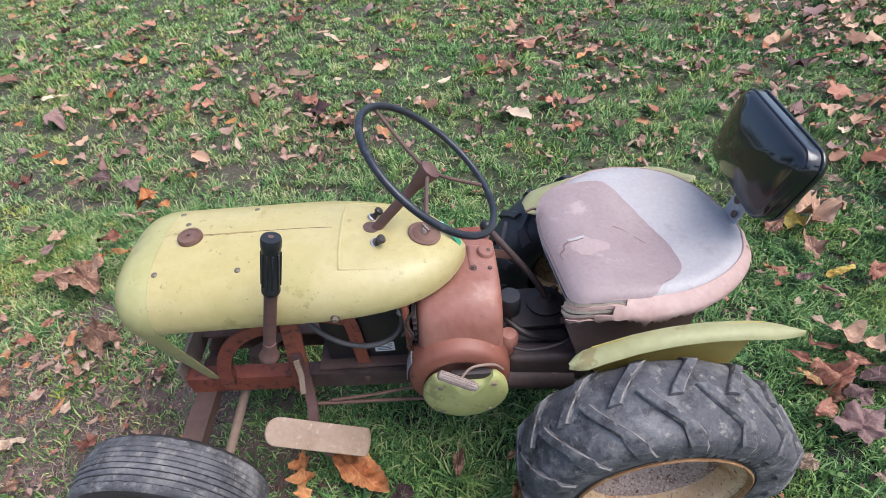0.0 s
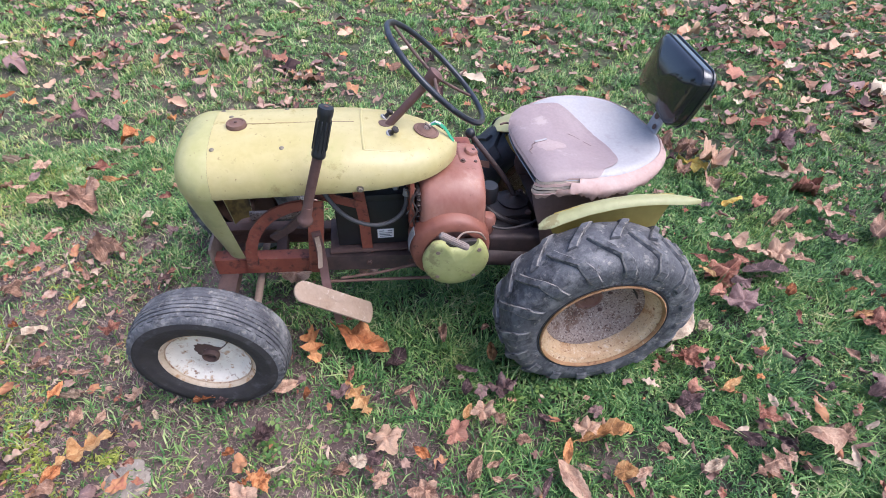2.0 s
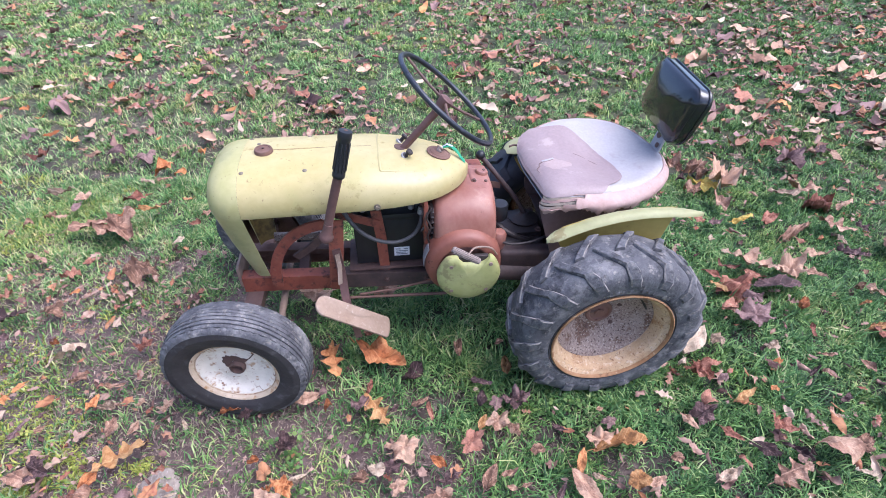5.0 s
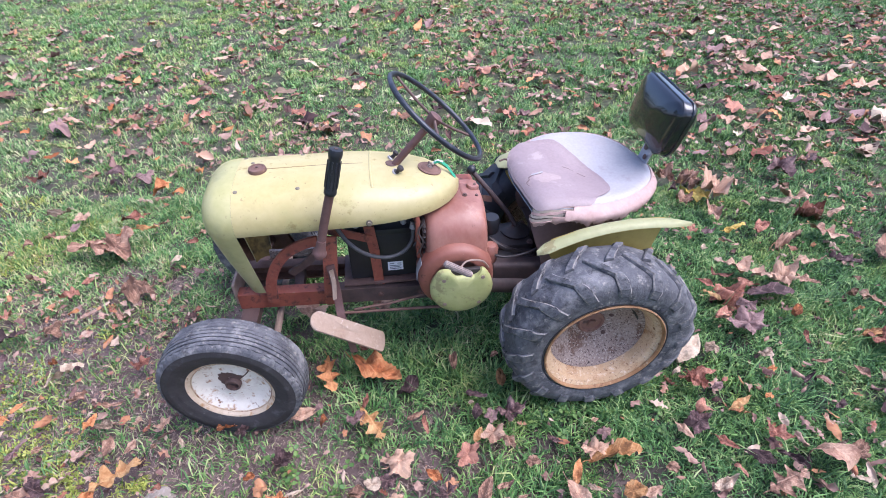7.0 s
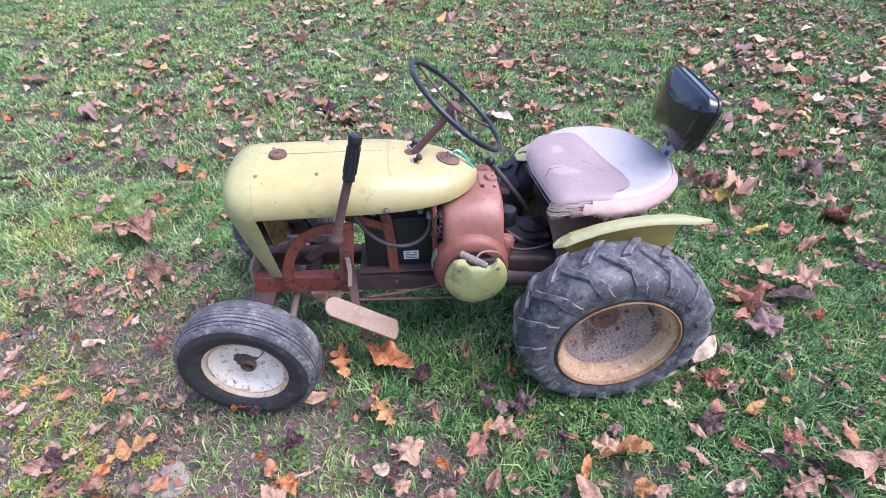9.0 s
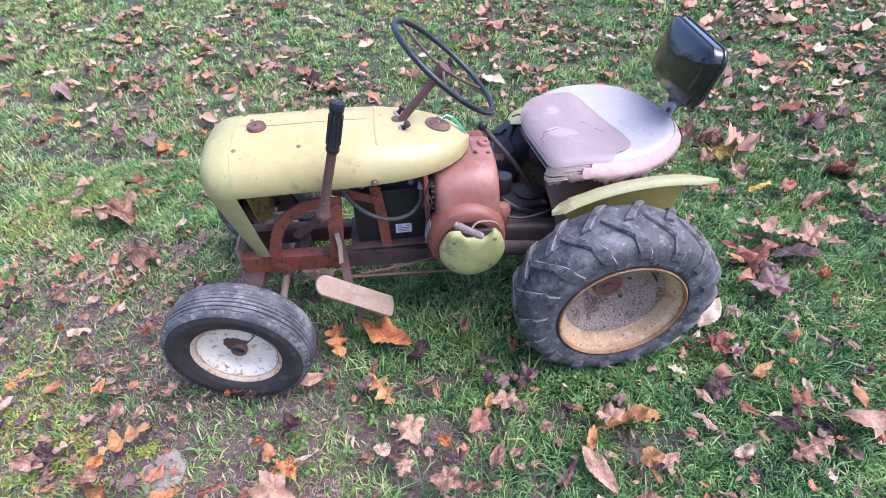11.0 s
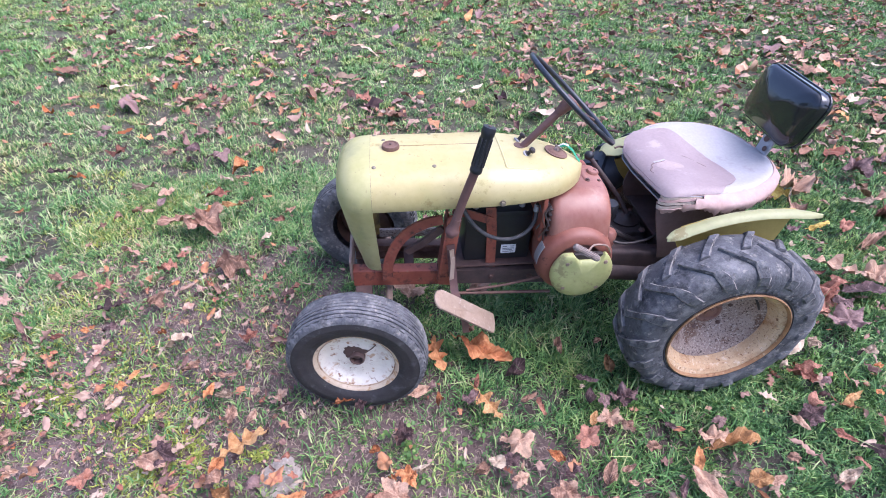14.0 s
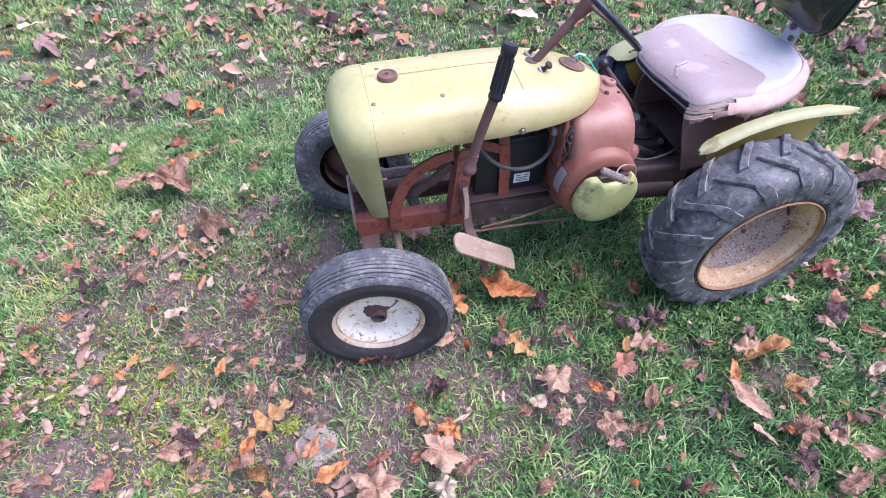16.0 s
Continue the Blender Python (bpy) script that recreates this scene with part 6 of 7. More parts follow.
    for v in co:
        v[2] += deep * noise.noise((v[0] * 4.5, v[1] * 4.5, seed)) + 0.45 * deep * noise.noise((v[0] * 11, v[1] * 11, seed + 5)) + 0.15 * deep * noise.noise((v[0] * 25, v[1] * 25, seed + 9))
        c, s = math.cos(axis), math.sin(axis)
        across, lengthwise = -v[0] * s + v[1] * c - off, v[0] * c + v[1] * s
        ang = max(-2.4, min(2.4, across / abs(bend_)))
        across, rise = abs(bend_) * math.sin(ang), bend_ * (1 - math.cos(ang))
        v[0], v[1], v[2] = lengthwise * c - across * s, lengthwise * s + across * c, v[2] * math.cos(ang * 0.5) + rise * 0.75
    co[:, 2] -= np.percentile(co[:, 2], 12)
    return co, np.array(faces)


def fitted(co, fa):
    """The same leaf, grown to be 1 long between its tips."""
    blade = co[:-8]
    span = blade[:, 0].max() - blade[:, 0].min()
    co = co.copy()
    co[:, 0] -= (blade[:, 0].max() + blade[:, 0].min()) / 2
    return co * min(1.12, 1 / span), fa


LEAF_MESHES = {}
for kind in ("oval", "narrow", "oak", "maple", "round"):
    for seed in range(5):
        co, fa = fitted(*leaf_shape(kind, 100 + seed * 7 + len(kind), 1.0, (0.45, 0.6, 0.8, 1.0, 1.3) if kind in ("maple", "oak") else (0.24, 0.34, 0.5, 0.8, 1.2)))
        for colour, (words, mat) in LEAF_COLOURS.items():
            LEAF_MESHES[kind, colour, seed] = (co, fa, mat)
MADE = {}
SHAPE_WORDS = {"oval": "oval", "narrow": "narrow curled", "oak": "lobed oak", "maple": "lobed maple", "round": "small rounded"}


def strew(colour, kind, places):
    """Single leaves of one colour and shape: x, y, length and turn of each."""
    for x, y, size, turn in places:
        seed = rng.integers(5)
        key = (kind, colour, int(seed))
        if key not in MADE:
            co, fa, mat = LEAF_MESHES[key]
            MADE[key] = mesh_of("fallen_leaf", co, fa, np.zeros((0, 3), int), mat, True)
        ob = new("fallen_leaf", MADE[key])
        flat = 0.6 + 0.8 * rng.random()
        grow = size * 1.09
        over = 180 if kind != "oak" and rng.random() < 0.25 else 0
        slim = 0.6 + 0.3 * rng.random() if kind == "oval" else 0.85 + 0.2 * rng.random()
        ob.matrix_basis = pose(x, y, 0.050 + 0.010 * rng.random() + (0.10 * size if over else 0), rng.normal(0, 7) + over, rng.normal(0, 7), turn) @ Matrix.Diagonal((grow, grow * slim, grow * flat, 1))
        tagged(ob, f"dry {LEAF_COLOURS[colour][0]} {SHAPE_WORDS[kind]} leaf lying on grass", "leaf", "fallen leaves on the lawn")


KINDS = ("oval", "maple", "oak", "oval", "narrow", "round", "maple", "oval", "oak", "maple")
FAR_SHAPES = [leaf_shape(k, 40 + i + 20 * j, 0.0) for i, k in enumerate(KINDS) for j in range(3)]
TINY_SHAPES = [leaf_shape(k, 40 + i + 20 * j, -0.55) for i, k in enumerate(KINDS) for j in range(3)]


def lay(name, x, y, label, shapes, small=1.0, heap=0.0, rise=1.0):
    """Many leaves in one mesh, each with its own turn and tilt."""
    cos, quads, start = [], [], 0
    for px, py in zip(x, y):
        co, fa = shapes[rng.integers(len(shapes))]
        size = small * (0.05 + 0.085 * rng.random() ** 1.5)
        e = Euler((rng.normal(0, 0.25) + (math.pi if rng.random() < 0.4 else 0), rng.normal(0, 0.25), rng.uniform(0, 6.28)))
        p = (co * size * np.array([1, 0.85, rise * (0.55 + 0.7 * rng.random())])) @ np.array(e.to_matrix()).T
        p += (px, py, 0.018 + 0.014 * rng.random() + heap * rng.random() - min(0, np.percentile(p[:, 2], 12)))
        cos.append(p)
        quads.append(fa + start)
        start += len(co)
    me = mesh_of(name, np.concatenate(cos), np.concatenate(quads), np.zeros((0, 3), int), LEAVES, True)
    return tagged(new(name, me), label, "leaves", kind="stuff")


def scatter(name, x0, x1, y0, y1, count, label, shapes, hole=None, small=1.0, rise=1.0):
    x, y = rng.uniform(x0, x1, count), rng.uniform(y0, y1, count)
    dense = np.clip(0.22 + 0.13 * x + 0.75 * field(x, y, 2.2, 31) ** 1.5, 0.06, 1) * (0.35 + 0.9 * field(x, y, 7, 61))
    keep = rng.random(count) < dense
    if hole:
        keep &= ~((x > hole[0]) & (x < hole[1]) & (y > hole[2]) & (y < hole[3]))
    return lay(name, x[keep], y[keep], label, shapes, small, 0.0, rise)


scatter("leaf_litter", -5.6, 6.6, 2.0, 5.6, 12500, "small fallen brown, red and tan autumn leaves on grass", TINY_SHAPES, None, 0.75, 1.0)
scatter("leaf_litter", -11.0, 12.0, 5.4, 13.0, 12000, "fallen autumn leaves on the far lawn", TINY_SHAPES, None, 0.9, 0.7)
scatter("leaf_litter", -3.0, 3.2, -0.4, 2.35, 1000, "small fallen brown and tan autumn leaves on grass", FAR_SHAPES, (-0.75, 0.7, 0.35, 1.2), 0.5)
scatter("leaf_litter", 3.2, 8.0, -1.5, 2.0, 500, "small fallen brown and tan autumn leaves on grass", TINY_SHAPES, None, 0.75)
scatter("leaf_litter", -1.9, -0.45, -0.1, 1.15, 420, "small curled brown leaves on worn ground", FAR_SHAPES, (-0.72, -0.45, 0.4, 1.15), 0.55)
scatter("leaf_litter", 0.25, 2.0, -0.1, 0.62, 300, "small curled brown leaves between the grass", FAR_SHAPES, None, 0.55)
scatter("leaf_crumbs", -2.4, 2.4, -0.4, 2.2, 4000, "crumbled scraps of dry leaves between the grass", TINY_SHAPES, (-0.7, 0.66, 0.45, 1.1), 0.3)

scatter("leaf_crumbs", -1.7, -0.25, 0.05, 1.2, 2200, "crumbled brown leaf scraps on bare soil", TINY_SHAPES, None, 0.22)

# the leaves that can be told apart round the tractor
strew("dark", "maple", [(-1.075, 0.251, 0.080, -21), (-0.945, 1.090, 0.049, 59), (-0.586, 0.410, 0.040, 20), (-0.166, 0.258, 0.047, 21), (0.129, 0.443, 0.050, 44), (0.190, 0.452, 0.081, 25), (-0.453, 0.315, 0.061, 35), (0.719, 0.404, 0.088, 26), (1.054, 0.780, 0.127, 31), (0.441, 0.384, 0.052, 32), (1.724, 1.821, 0.163, 27), (1.751, 1.277, 0.063, -61), (1.096, 0.869, 0.084, 25), (-2.152, 1.993, 0.064, 2), (-1.478, 1.829, 0.099, 37), (1.602, 0.710, 0.110, 14), (1.356, 0.446, 0.132, 32), (0.387, 0.028, 0.065, -52)])
strew("dark", "narrow", [(-1.193, 0.367, 0.061, 71), (-1.148, 0.414, 0.037, 43), (0.086, 0.513, 0.062, -13), (0.926, 0.288, 0.076, -44), (1.125, 0.551, 0.057, 29), (1.206, 0.919, 0.184, 6), (-2.164, 1.631, 0.086, 30), (0.263, 0.179, 0.072, 57)])
strew("dark", "oak", [(-1.474, 0.777, 0.103, 23), (-0.019, 0.218, 0.069, 23), (1.595, 1.106, 0.103, -38)])
strew("dark", "oval", [(-1.219, 0.835, 0.027, 57), (-1.235, 0.331, 0.042, 71), (-0.831, 0.328, 0.046, 92), (-1.430, 0.669, 0.051, 12), (-0.125, 0.556, 0.098, 57), (-0.383, 0.473, 0.047, 35), (-0.171, 0.424, 0.038, 57), (0.083, 0.448, 0.059, 54), (0.829, 0.530, 0.050, 35), (0.837, 0.295, 0.088, -53), (1.168, 0.452, 0.042, 27), (0.293, 0.358, 0.041, -25), (1.959, 1.930, 0.098, 38), (1.105, 1.631, 0.065, 19), (1.135, 1.298, 0.070, 17), (-1.614, 1.821, 0.129, 50), (-1.590, 1.405, 0.065, 88), (2.194, 1.473, 0.082, -24), (1.159, 0.448, 0.045, 29), (-0.822, 0.170, 0.056, 27), (-0.418, 0.061, 0.029, 18), (0.515, 0.100, 0.042, 19), (0.078, 0.004, 0.052, 15)])
strew("dark", "round", [(-0.266, 0.431, 0.052, 16), (1.976, 1.353, 0.084, 25)])
strew("gold", "narrow", [(0.450, 0.303, 0.150, 12), (0.864, 0.468, 0.075, 25), (0.980, 0.920, 0.069, -54), (1.472, 0.833, 0.044, 9), (-1.267, 1.389, 0.099, -6), (1.460, 0.734, 0.102, 11)])
strew("gold", "oak", [(-0.879, 0.286, 0.129, 42), (-0.216, 0.423, 0.121, -55)])
strew("gold", "oval", [(0.165, 0.569, 0.072, 80), (0.082, 0.382, 0.047, 63), (-0.902, 0.167, 0.072, 4)])
strew("gold", "round", [(0.468, 0.214, 0.059, 19)])
strew("orange", "maple", [(-1.298, 0.464, 0.035, -5), (-1.344, 1.343, 0.074, 44), (-0.433, 0.201, 0.061, -52)])
strew("orange", "narrow", [(-0.630, 0.419, 0.054, 22), (0.340, 0.267, 0.075, 69), (-2.056, 1.577, 0.077, 5), (-1.505, 0.677, 0.042, 5)])
strew("orange", "oak", [(-0.367, 0.603, 0.124, -74), (-0.476, 0.196, 0.037, 44)])
strew("orange", "oval", [(-1.313, 0.883, 0.046, 13), (-1.027, 0.440, 0.058, 88), (-1.271, 0.502, 0.047, 70), (-0.929, 0.216, 0.063, 74), (-1.512, 0.663, 0.032, 24), (-0.224, 0.601, 0.178, -32), (-0.357, 0.427, 0.050, 69), (-0.046, 0.271, 0.062, -18), (-0.427, 0.203, 0.039, 36), (1.026, 0.587, 0.041, -11), (1.246, 0.829, 0.071, 36), (-1.337, 1.704, 0.109, 57), (-1.237, 1.655, 0.069, 15), (-1.223, 1.893, 0.061, 77), (2.687, 1.918, 0.130, 23), (-1.481, 0.263, 0.017, 24), (-0.728, 0.132, 0.092, 22), (0.388, 0.103, 0.040, -18), (-0.033, 0.028, 0.035, -33)])
strew("orange", "round", [(-1.262, 0.663, 0.025, 7), (-0.528, 0.268, 0.028, 17), (0.965, 0.490, 0.028, 8)])
strew("pale", "maple", [(1.950, 1.138, 0.128, -27), (-0.472, 0.070, 0.068, 14)])
strew("pale", "narrow", [(-1.196, 0.613, 0.111, 59), (-0.740, 0.372, 0.040, -51), (-0.395, 0.222, 0.043, 29), (-0.535, 0.328, 0.018, 9), (1.082, 0.326, 0.043, 16), (1.070, 0.230, 0.057, -16), (0.378, 0.221, 0.052, -20), (1.544, 1.526, 0.134, -16), (-1.371, 1.602, 0.063, -12), (-1.700, 1.510, 0.110, 9), (2.135, 1.324, 0.035, -25), (-0.406, 0.228, 0.056, 27), (-0.708, 0.185, 0.028, 10), (-0.200, 0.076, 0.016, 38), (0.374, -0.016, 0.052, 30)])
strew("pale", "oval", [(0.785, 0.661, 0.151, 27), (0.712, 0.568, 0.049, 17), (0.716, 0.225, 0.075, 22), (1.465, 1.849, 0.096, -51), (1.611, 1.195, 0.052, -54), (-1.066, 1.171, 0.061, 38), (2.476, 1.841, 0.086, 3), (1.714, 0.758, 0.048, 30), (1.373, 0.561, 0.045, -59), (1.390, 0.410, 0.054, -35)])
strew("pale", "round", [(-1.480, 0.933, 0.034, 2), (-1.615, 0.952, 0.029, 2), (-0.984, 0.429, 0.043, 5), (-0.206, 0.246, 0.044, -12), (0.066, 0.486, 0.018, 16), (0.874, 0.683, 0.056, 16), (1.040, 0.648, 0.045, -13), (1.413, 1.312, 0.017, -24), (1.061, 1.185, 0.036, 32), (-1.623, 0.590, 0.018, -19)])
strew("red", "maple", [(-1.551, 0.869, 0.064, 23), (-1.347, 1.054, 0.049, 63), (-0.973, 0.655, 0.060, 43), (0.049, 0.325, 0.081, 30), (0.764, 0.549, 0.082, -39), (0.927, 0.358, 0.070, -28), (1.062, 0.922, 0.145, 38), (-2.370, 1.889, 0.049, 31), (-1.982, 1.825, 0.103, 43), (1.491, 0.684, 0.134, 9), (-1.248, 0.183, 0.055, 6)])
strew("red", "narrow", [(-0.251, 0.498, 0.051, 78), (-0.065, 0.410, 0.061, -73), (0.772, 0.262, 0.051, -63), (1.211, 0.710, 0.062, -103), (1.165, 1.867, 0.071, 31), (1.059, 1.027, 0.103, -16), (-0.613, 0.157, 0.064, 31)])
strew("red", "oval", [(-1.373, 0.966, 0.075, 8), (-1.039, 0.500, 0.027, 39), (-0.758, 0.244, 0.030, 14), (-0.881, 0.890, 0.033, 21), (-0.267, 0.700, 0.033, 23), (0.825, 0.582, 0.049, 12), (0.744, 0.448, 0.066, 30), (0.764, 0.340, 0.064, -42), (1.798, 1.914, 0.103, 15), (1.675, 1.466, 0.176, 31), (1.054, 1.321, 0.082, -33), (1.383, 1.344, 0.109, 35), (1.431, 1.187, 0.044, -52), (0.981, 0.986, 0.070, -39), (1.141, 0.976, 0.071, -37), (0.979, 0.820, 0.092, 24), (-1.368, 1.460, 0.087, 23), (-1.055, 1.301, 0.069, 28), (1.724, 0.922, 0.044, 13), (1.578, 0.792, 0.073, -32), (-1.582, 0.637, 0.041, 20), (-1.024, 0.169, 0.028, 42), (-0.955, 0.189, 0.026, 39), (0.127, -0.003, 0.040, 27)])
strew("red", "round", [(-0.525, 0.145, 0.035, 22)])
strew("tan", "maple", [(-0.464, 0.885, 0.123, 24), (-0.218, 0.922, 0.087, 7), (-0.264, 0.709, 0.042, 34)])
strew("tan", "maple", [(-1.151, 1.023, 0.132, -11), (-1.354, 0.814, 0.068, 52), (-0.814, 0.435, 0.048, 54), (-0.140, 0.312, 0.088, 21), (0.125, 0.386, 0.071, 43), (-0.144, 0.205, 0.049, 33), (0.401, 0.324, 0.073, 22), (1.115, 1.765, 0.096, -44), (1.244, 1.756, 0.140, 44), (1.307, 1.627, 0.185, 53), (1.134, 1.543, 0.092, 38), (1.310, 1.006, 0.119, 36), (-1.335, 1.240, 0.185, -31), (-1.597, 1.484, 0.075, 76), (1.515, 0.547, 0.043, -41), (-1.518, 0.288, 0.056, 31), (-1.436, 0.190, 0.036, 27), (-0.456, 0.151, 0.110, -18), (-0.618, 0.088, 0.112, 5), (-0.034, 0.170, 0.072, -35), (0.440, 0.100, 0.089, 12)])
strew("tan", "narrow", [(-0.992, 0.501, 0.068, 14), (-1.127, 0.372, 0.045, 53), (-0.712, 0.418, 0.029, 46), (-0.580, 0.442, 0.056, 23), (-0.098, 0.450, 0.052, 28), (-0.415, 0.264, 0.020, 53), (-0.139, 0.235, 0.034, 67), (1.091, 0.400, 0.044, -77), (1.171, 0.544, 0.051, -55), (1.200, 0.616, 0.048, -17), (1.774, 1.437, 0.089, 15), (1.461, 1.260, 0.162, 29), (1.456, 1.094, 0.114, -7), (-1.820, 1.893, 0.052, 29), (-1.294, 1.613, 0.063, 25), (-1.227, 1.420, 0.070, 56), (-1.453, 1.271, 0.160, 19), (-1.328, 1.917, 0.054, 51), (2.505, 1.768, 0.076, -29), (2.173, 1.586, 0.065, 5), (1.832, 1.012, 0.092, -112), (1.562, 0.885, 0.089, -60), (-1.591, 0.423, 0.026, 29), (-0.216, 0.129, 0.046, 39)])
strew("tan", "narrow", [(0.525, -0.037, 0.040, 32)])
strew("tan", "oak", [(0.879, 0.236, 0.109, 15), (1.648, 1.565, 0.153, -7), (1.633, 1.284, 0.151, -28), (1.188, 1.040, 0.185, -41), (2.077, 1.651, 0.089, -49), (0.489, 0.073, 0.065, -47)])
strew("tan", "oval", [(-1.666, 0.906, 0.064, 14), (-1.117, 0.533, 0.063, 59), (-1.061, 0.414, 0.033, 38), (-1.301, 0.417, 0.042, 66), (-0.820, 0.365, 0.025, 45), (-0.936, 0.361, 0.070, 77), (-0.887, 0.368, 0.046, 76), (-1.101, 0.229, 0.082, -21), (-0.927, 0.182, 0.058, 22), (-0.956, 0.776, 0.042, 57), (-1.735, 1.099, 0.035, 83), (0.017, 0.651, 0.081, 86), (-0.421, 0.455, 0.074, 16), (0.158, 0.357, 0.066, -55), (-0.247, 0.217, 0.048, 16), (0.091, 0.225, 0.067, 60), (0.138, 0.233, 0.041, 18), (0.975, 0.815, 0.080, 20), (0.665, 0.382, 0.058, -56), (1.027, 0.282, 0.146, -33), (1.304, 0.570, 0.056, -84), (1.908, 1.923, 0.092, 31), (1.981, 1.842, 0.098, -86), (1.656, 1.659, 0.060, -23)])
strew("tan", "oval", [(1.220, 1.454, 0.132, -100), (1.369, 0.985, 0.082, -56), (1.567, 0.994, 0.034, -60), (1.522, 0.934, 0.062, 29), (-2.005, 1.738, 0.029, 36), (-1.014, 1.356, 0.054, 51), (-1.605, 1.335, 0.050, 43), (-1.665, 1.344, 0.056, 75), (-1.697, 1.258, 0.065, 67), (-1.742, 1.208, 0.049, 52), (2.628, 1.950, 0.143, 13), (2.356, 1.688, 0.152, 35), (2.420, 1.615, 0.081, -76), (2.075, 1.520, 0.066, -43), (1.812, 1.161, 0.173, 36), (1.774, 0.935, 0.080, -16), (-1.752, 0.911, 0.058, -26), (-1.506, 0.237, 0.036, 37), (-1.372, 0.452, 0.024, 73), (-1.041, 0.140, 0.046, 23), (-0.404, 0.110, 0.069, 30), (-0.239, 0.042, 0.070, 11), (-0.247, 0.226, 0.051, 20), (0.333, 0.186, 0.121, -59)])
strew("tan", "oval", [(0.032, 0.147, 0.054, 2), (0.080, 0.150, 0.038, 11), (0.090, 0.204, 0.036, 23), (0.142, 0.200, 0.035, 7), (0.179, 0.202, 0.030, 14), (0.534, 0.026, 0.079, -50), (0.471, -0.037, 0.082, 16), (0.517, 0.209, 0.052, 22)])
strew("tan", "round", [(-1.213, 0.716, 0.027, 13), (-0.893, 0.443, 0.026, 50), (0.154, 0.665, 0.029, 31), (0.221, 0.299, 0.042, 5), (1.126, 0.309, 0.057, 26), (0.417, 0.419, 0.021, 29), (0.591, 0.274, 0.036, 9), (-1.723, 1.827, 0.080, 2)])
strew("yellow", "narrow", [(1.263, 1.329, 0.097, 13)])
strew("yellow", "oval", [(1.204, 1.625, 0.164, -34)])

# larger leaves farther back on the lawn
FAR_PLACES = []


def strew_far(colour, kind, places):
    FAR_PLACES.extend((colour, kind, *p) for p in places)


strew_far("dark", "maple", [(1.632, 2.111, 0.137, 39), (-2.233, 2.420, 0.184, -32), (-0.782, 2.497, 0.137, 19), (-0.005, 2.647, 0.118, 24), (0.521, 2.518, 0.128, 41), (3.867, 3.946, 0.190, 26), (2.234, 3.713, 0.159, 17), (1.824, 2.948, 0.151, 11), (2.369, 2.400, 0.190, 17), (2.490, 2.255, 0.190, 28), (1.618, 2.420, 0.152, 16), (2.890, 2.425, 0.190, 18)])
strew_far("dark", "narrow", [(1.420, 2.038, 0.100, 2), (-1.163, 3.928, 0.187, -12), (-0.549, 3.165, 0.128, 27), (-0.413, 2.477, 0.078, 20), (0.827, 4.568, 0.190, -66), (4.291, 4.043, 0.190, -50)])
strew_far("dark", "oak", [(-0.863, 4.385, 0.138, 17)])
strew_far("dark", "oval", [(-2.511, 2.371, 0.069, -19), (-2.192, 2.113, 0.085, -3), (-1.659, 4.088, 0.103, 70), (-1.353, 4.691, 0.144, 74), (-0.776, 4.042, 0.161, 77), (-0.453, 4.855, 0.139, 63), (-0.649, 2.563, 0.110, 52), (-0.038, 4.506, 0.190, 69), (0.525, 3.241, 0.131, 45), (2.370, 4.406, 0.140, 4), (3.416, 3.191, 0.132, 19), (2.968, 2.692, 0.131, 23), (2.325, 2.708, 0.113, 28), (2.605, 2.523, 0.147, 29), (3.019, 2.297, 0.113, 22), (-2.287, 3.360, 0.083, -15)])
strew_far("dark", "round", [(-2.653, 3.205, 0.050, 41)])
strew_far("gold", "narrow", [(3.365, 3.389, 0.097, -28)])
strew_far("gold", "oval", [(-1.238, 2.404, 0.082, 59)])
strew_far("orange", "maple", [(-1.942, 2.019, 0.084, -7), (-2.359, 2.032, 0.052, 50)])
strew_far("orange", "narrow", [(-2.617, 2.284, 0.123, -31), (-2.252, 2.280, 0.061, 40), (-1.687, 4.707, 0.100, 54), (0.036, 3.316, 0.071, 21), (2.091, 3.110, 0.069, -31), (2.937, 2.330, 0.165, 5), (-1.682, 3.171, 0.079, -15)])
strew_far("orange", "oval", [(-2.082, 2.718, 0.092, 99), (-2.405, 2.378, 0.077, -10), (-2.089, 2.089, 0.082, 26), (-1.508, 2.042, 0.037, 63), (-0.136, 3.646, 0.072, 23), (-0.171, 4.439, 0.190, 76), (0.664, 3.125, 0.090, 47), (3.540, 4.032, 0.140, 28), (3.840, 3.442, 0.178, 31), (2.570, 2.793, 0.076, -27), (2.069, 2.494, 0.098, -50), (2.568, 2.062, 0.128, 4), (-2.106, 3.147, 0.102, 87)])
strew_far("orange", "round", [(-1.304, 2.955, 0.044, 70), (-0.508, 2.697, 0.065, 56)])
strew_far("pale", "maple", [(2.701, 2.442, 0.190, 39), (-2.379, 4.107, 0.081, 46)])
strew_far("pale", "narrow", [(2.026, 2.146, 0.125, -11), (2.091, 2.084, 0.082, -65), (-1.940, 2.428, 0.076, 48), (-1.381, 2.256, 0.058, 23), (-0.925, 3.477, 0.190, -30), (-1.024, 2.950, 0.190, -1), (-0.491, 2.548, 0.103, -45), (2.644, 3.888, 0.190, 54), (2.885, 2.133, 0.114, 47), (-2.298, 3.950, 0.178, 109), (-2.236, 4.088, 0.190, 106), (-2.576, 3.413, 0.146, 29)])
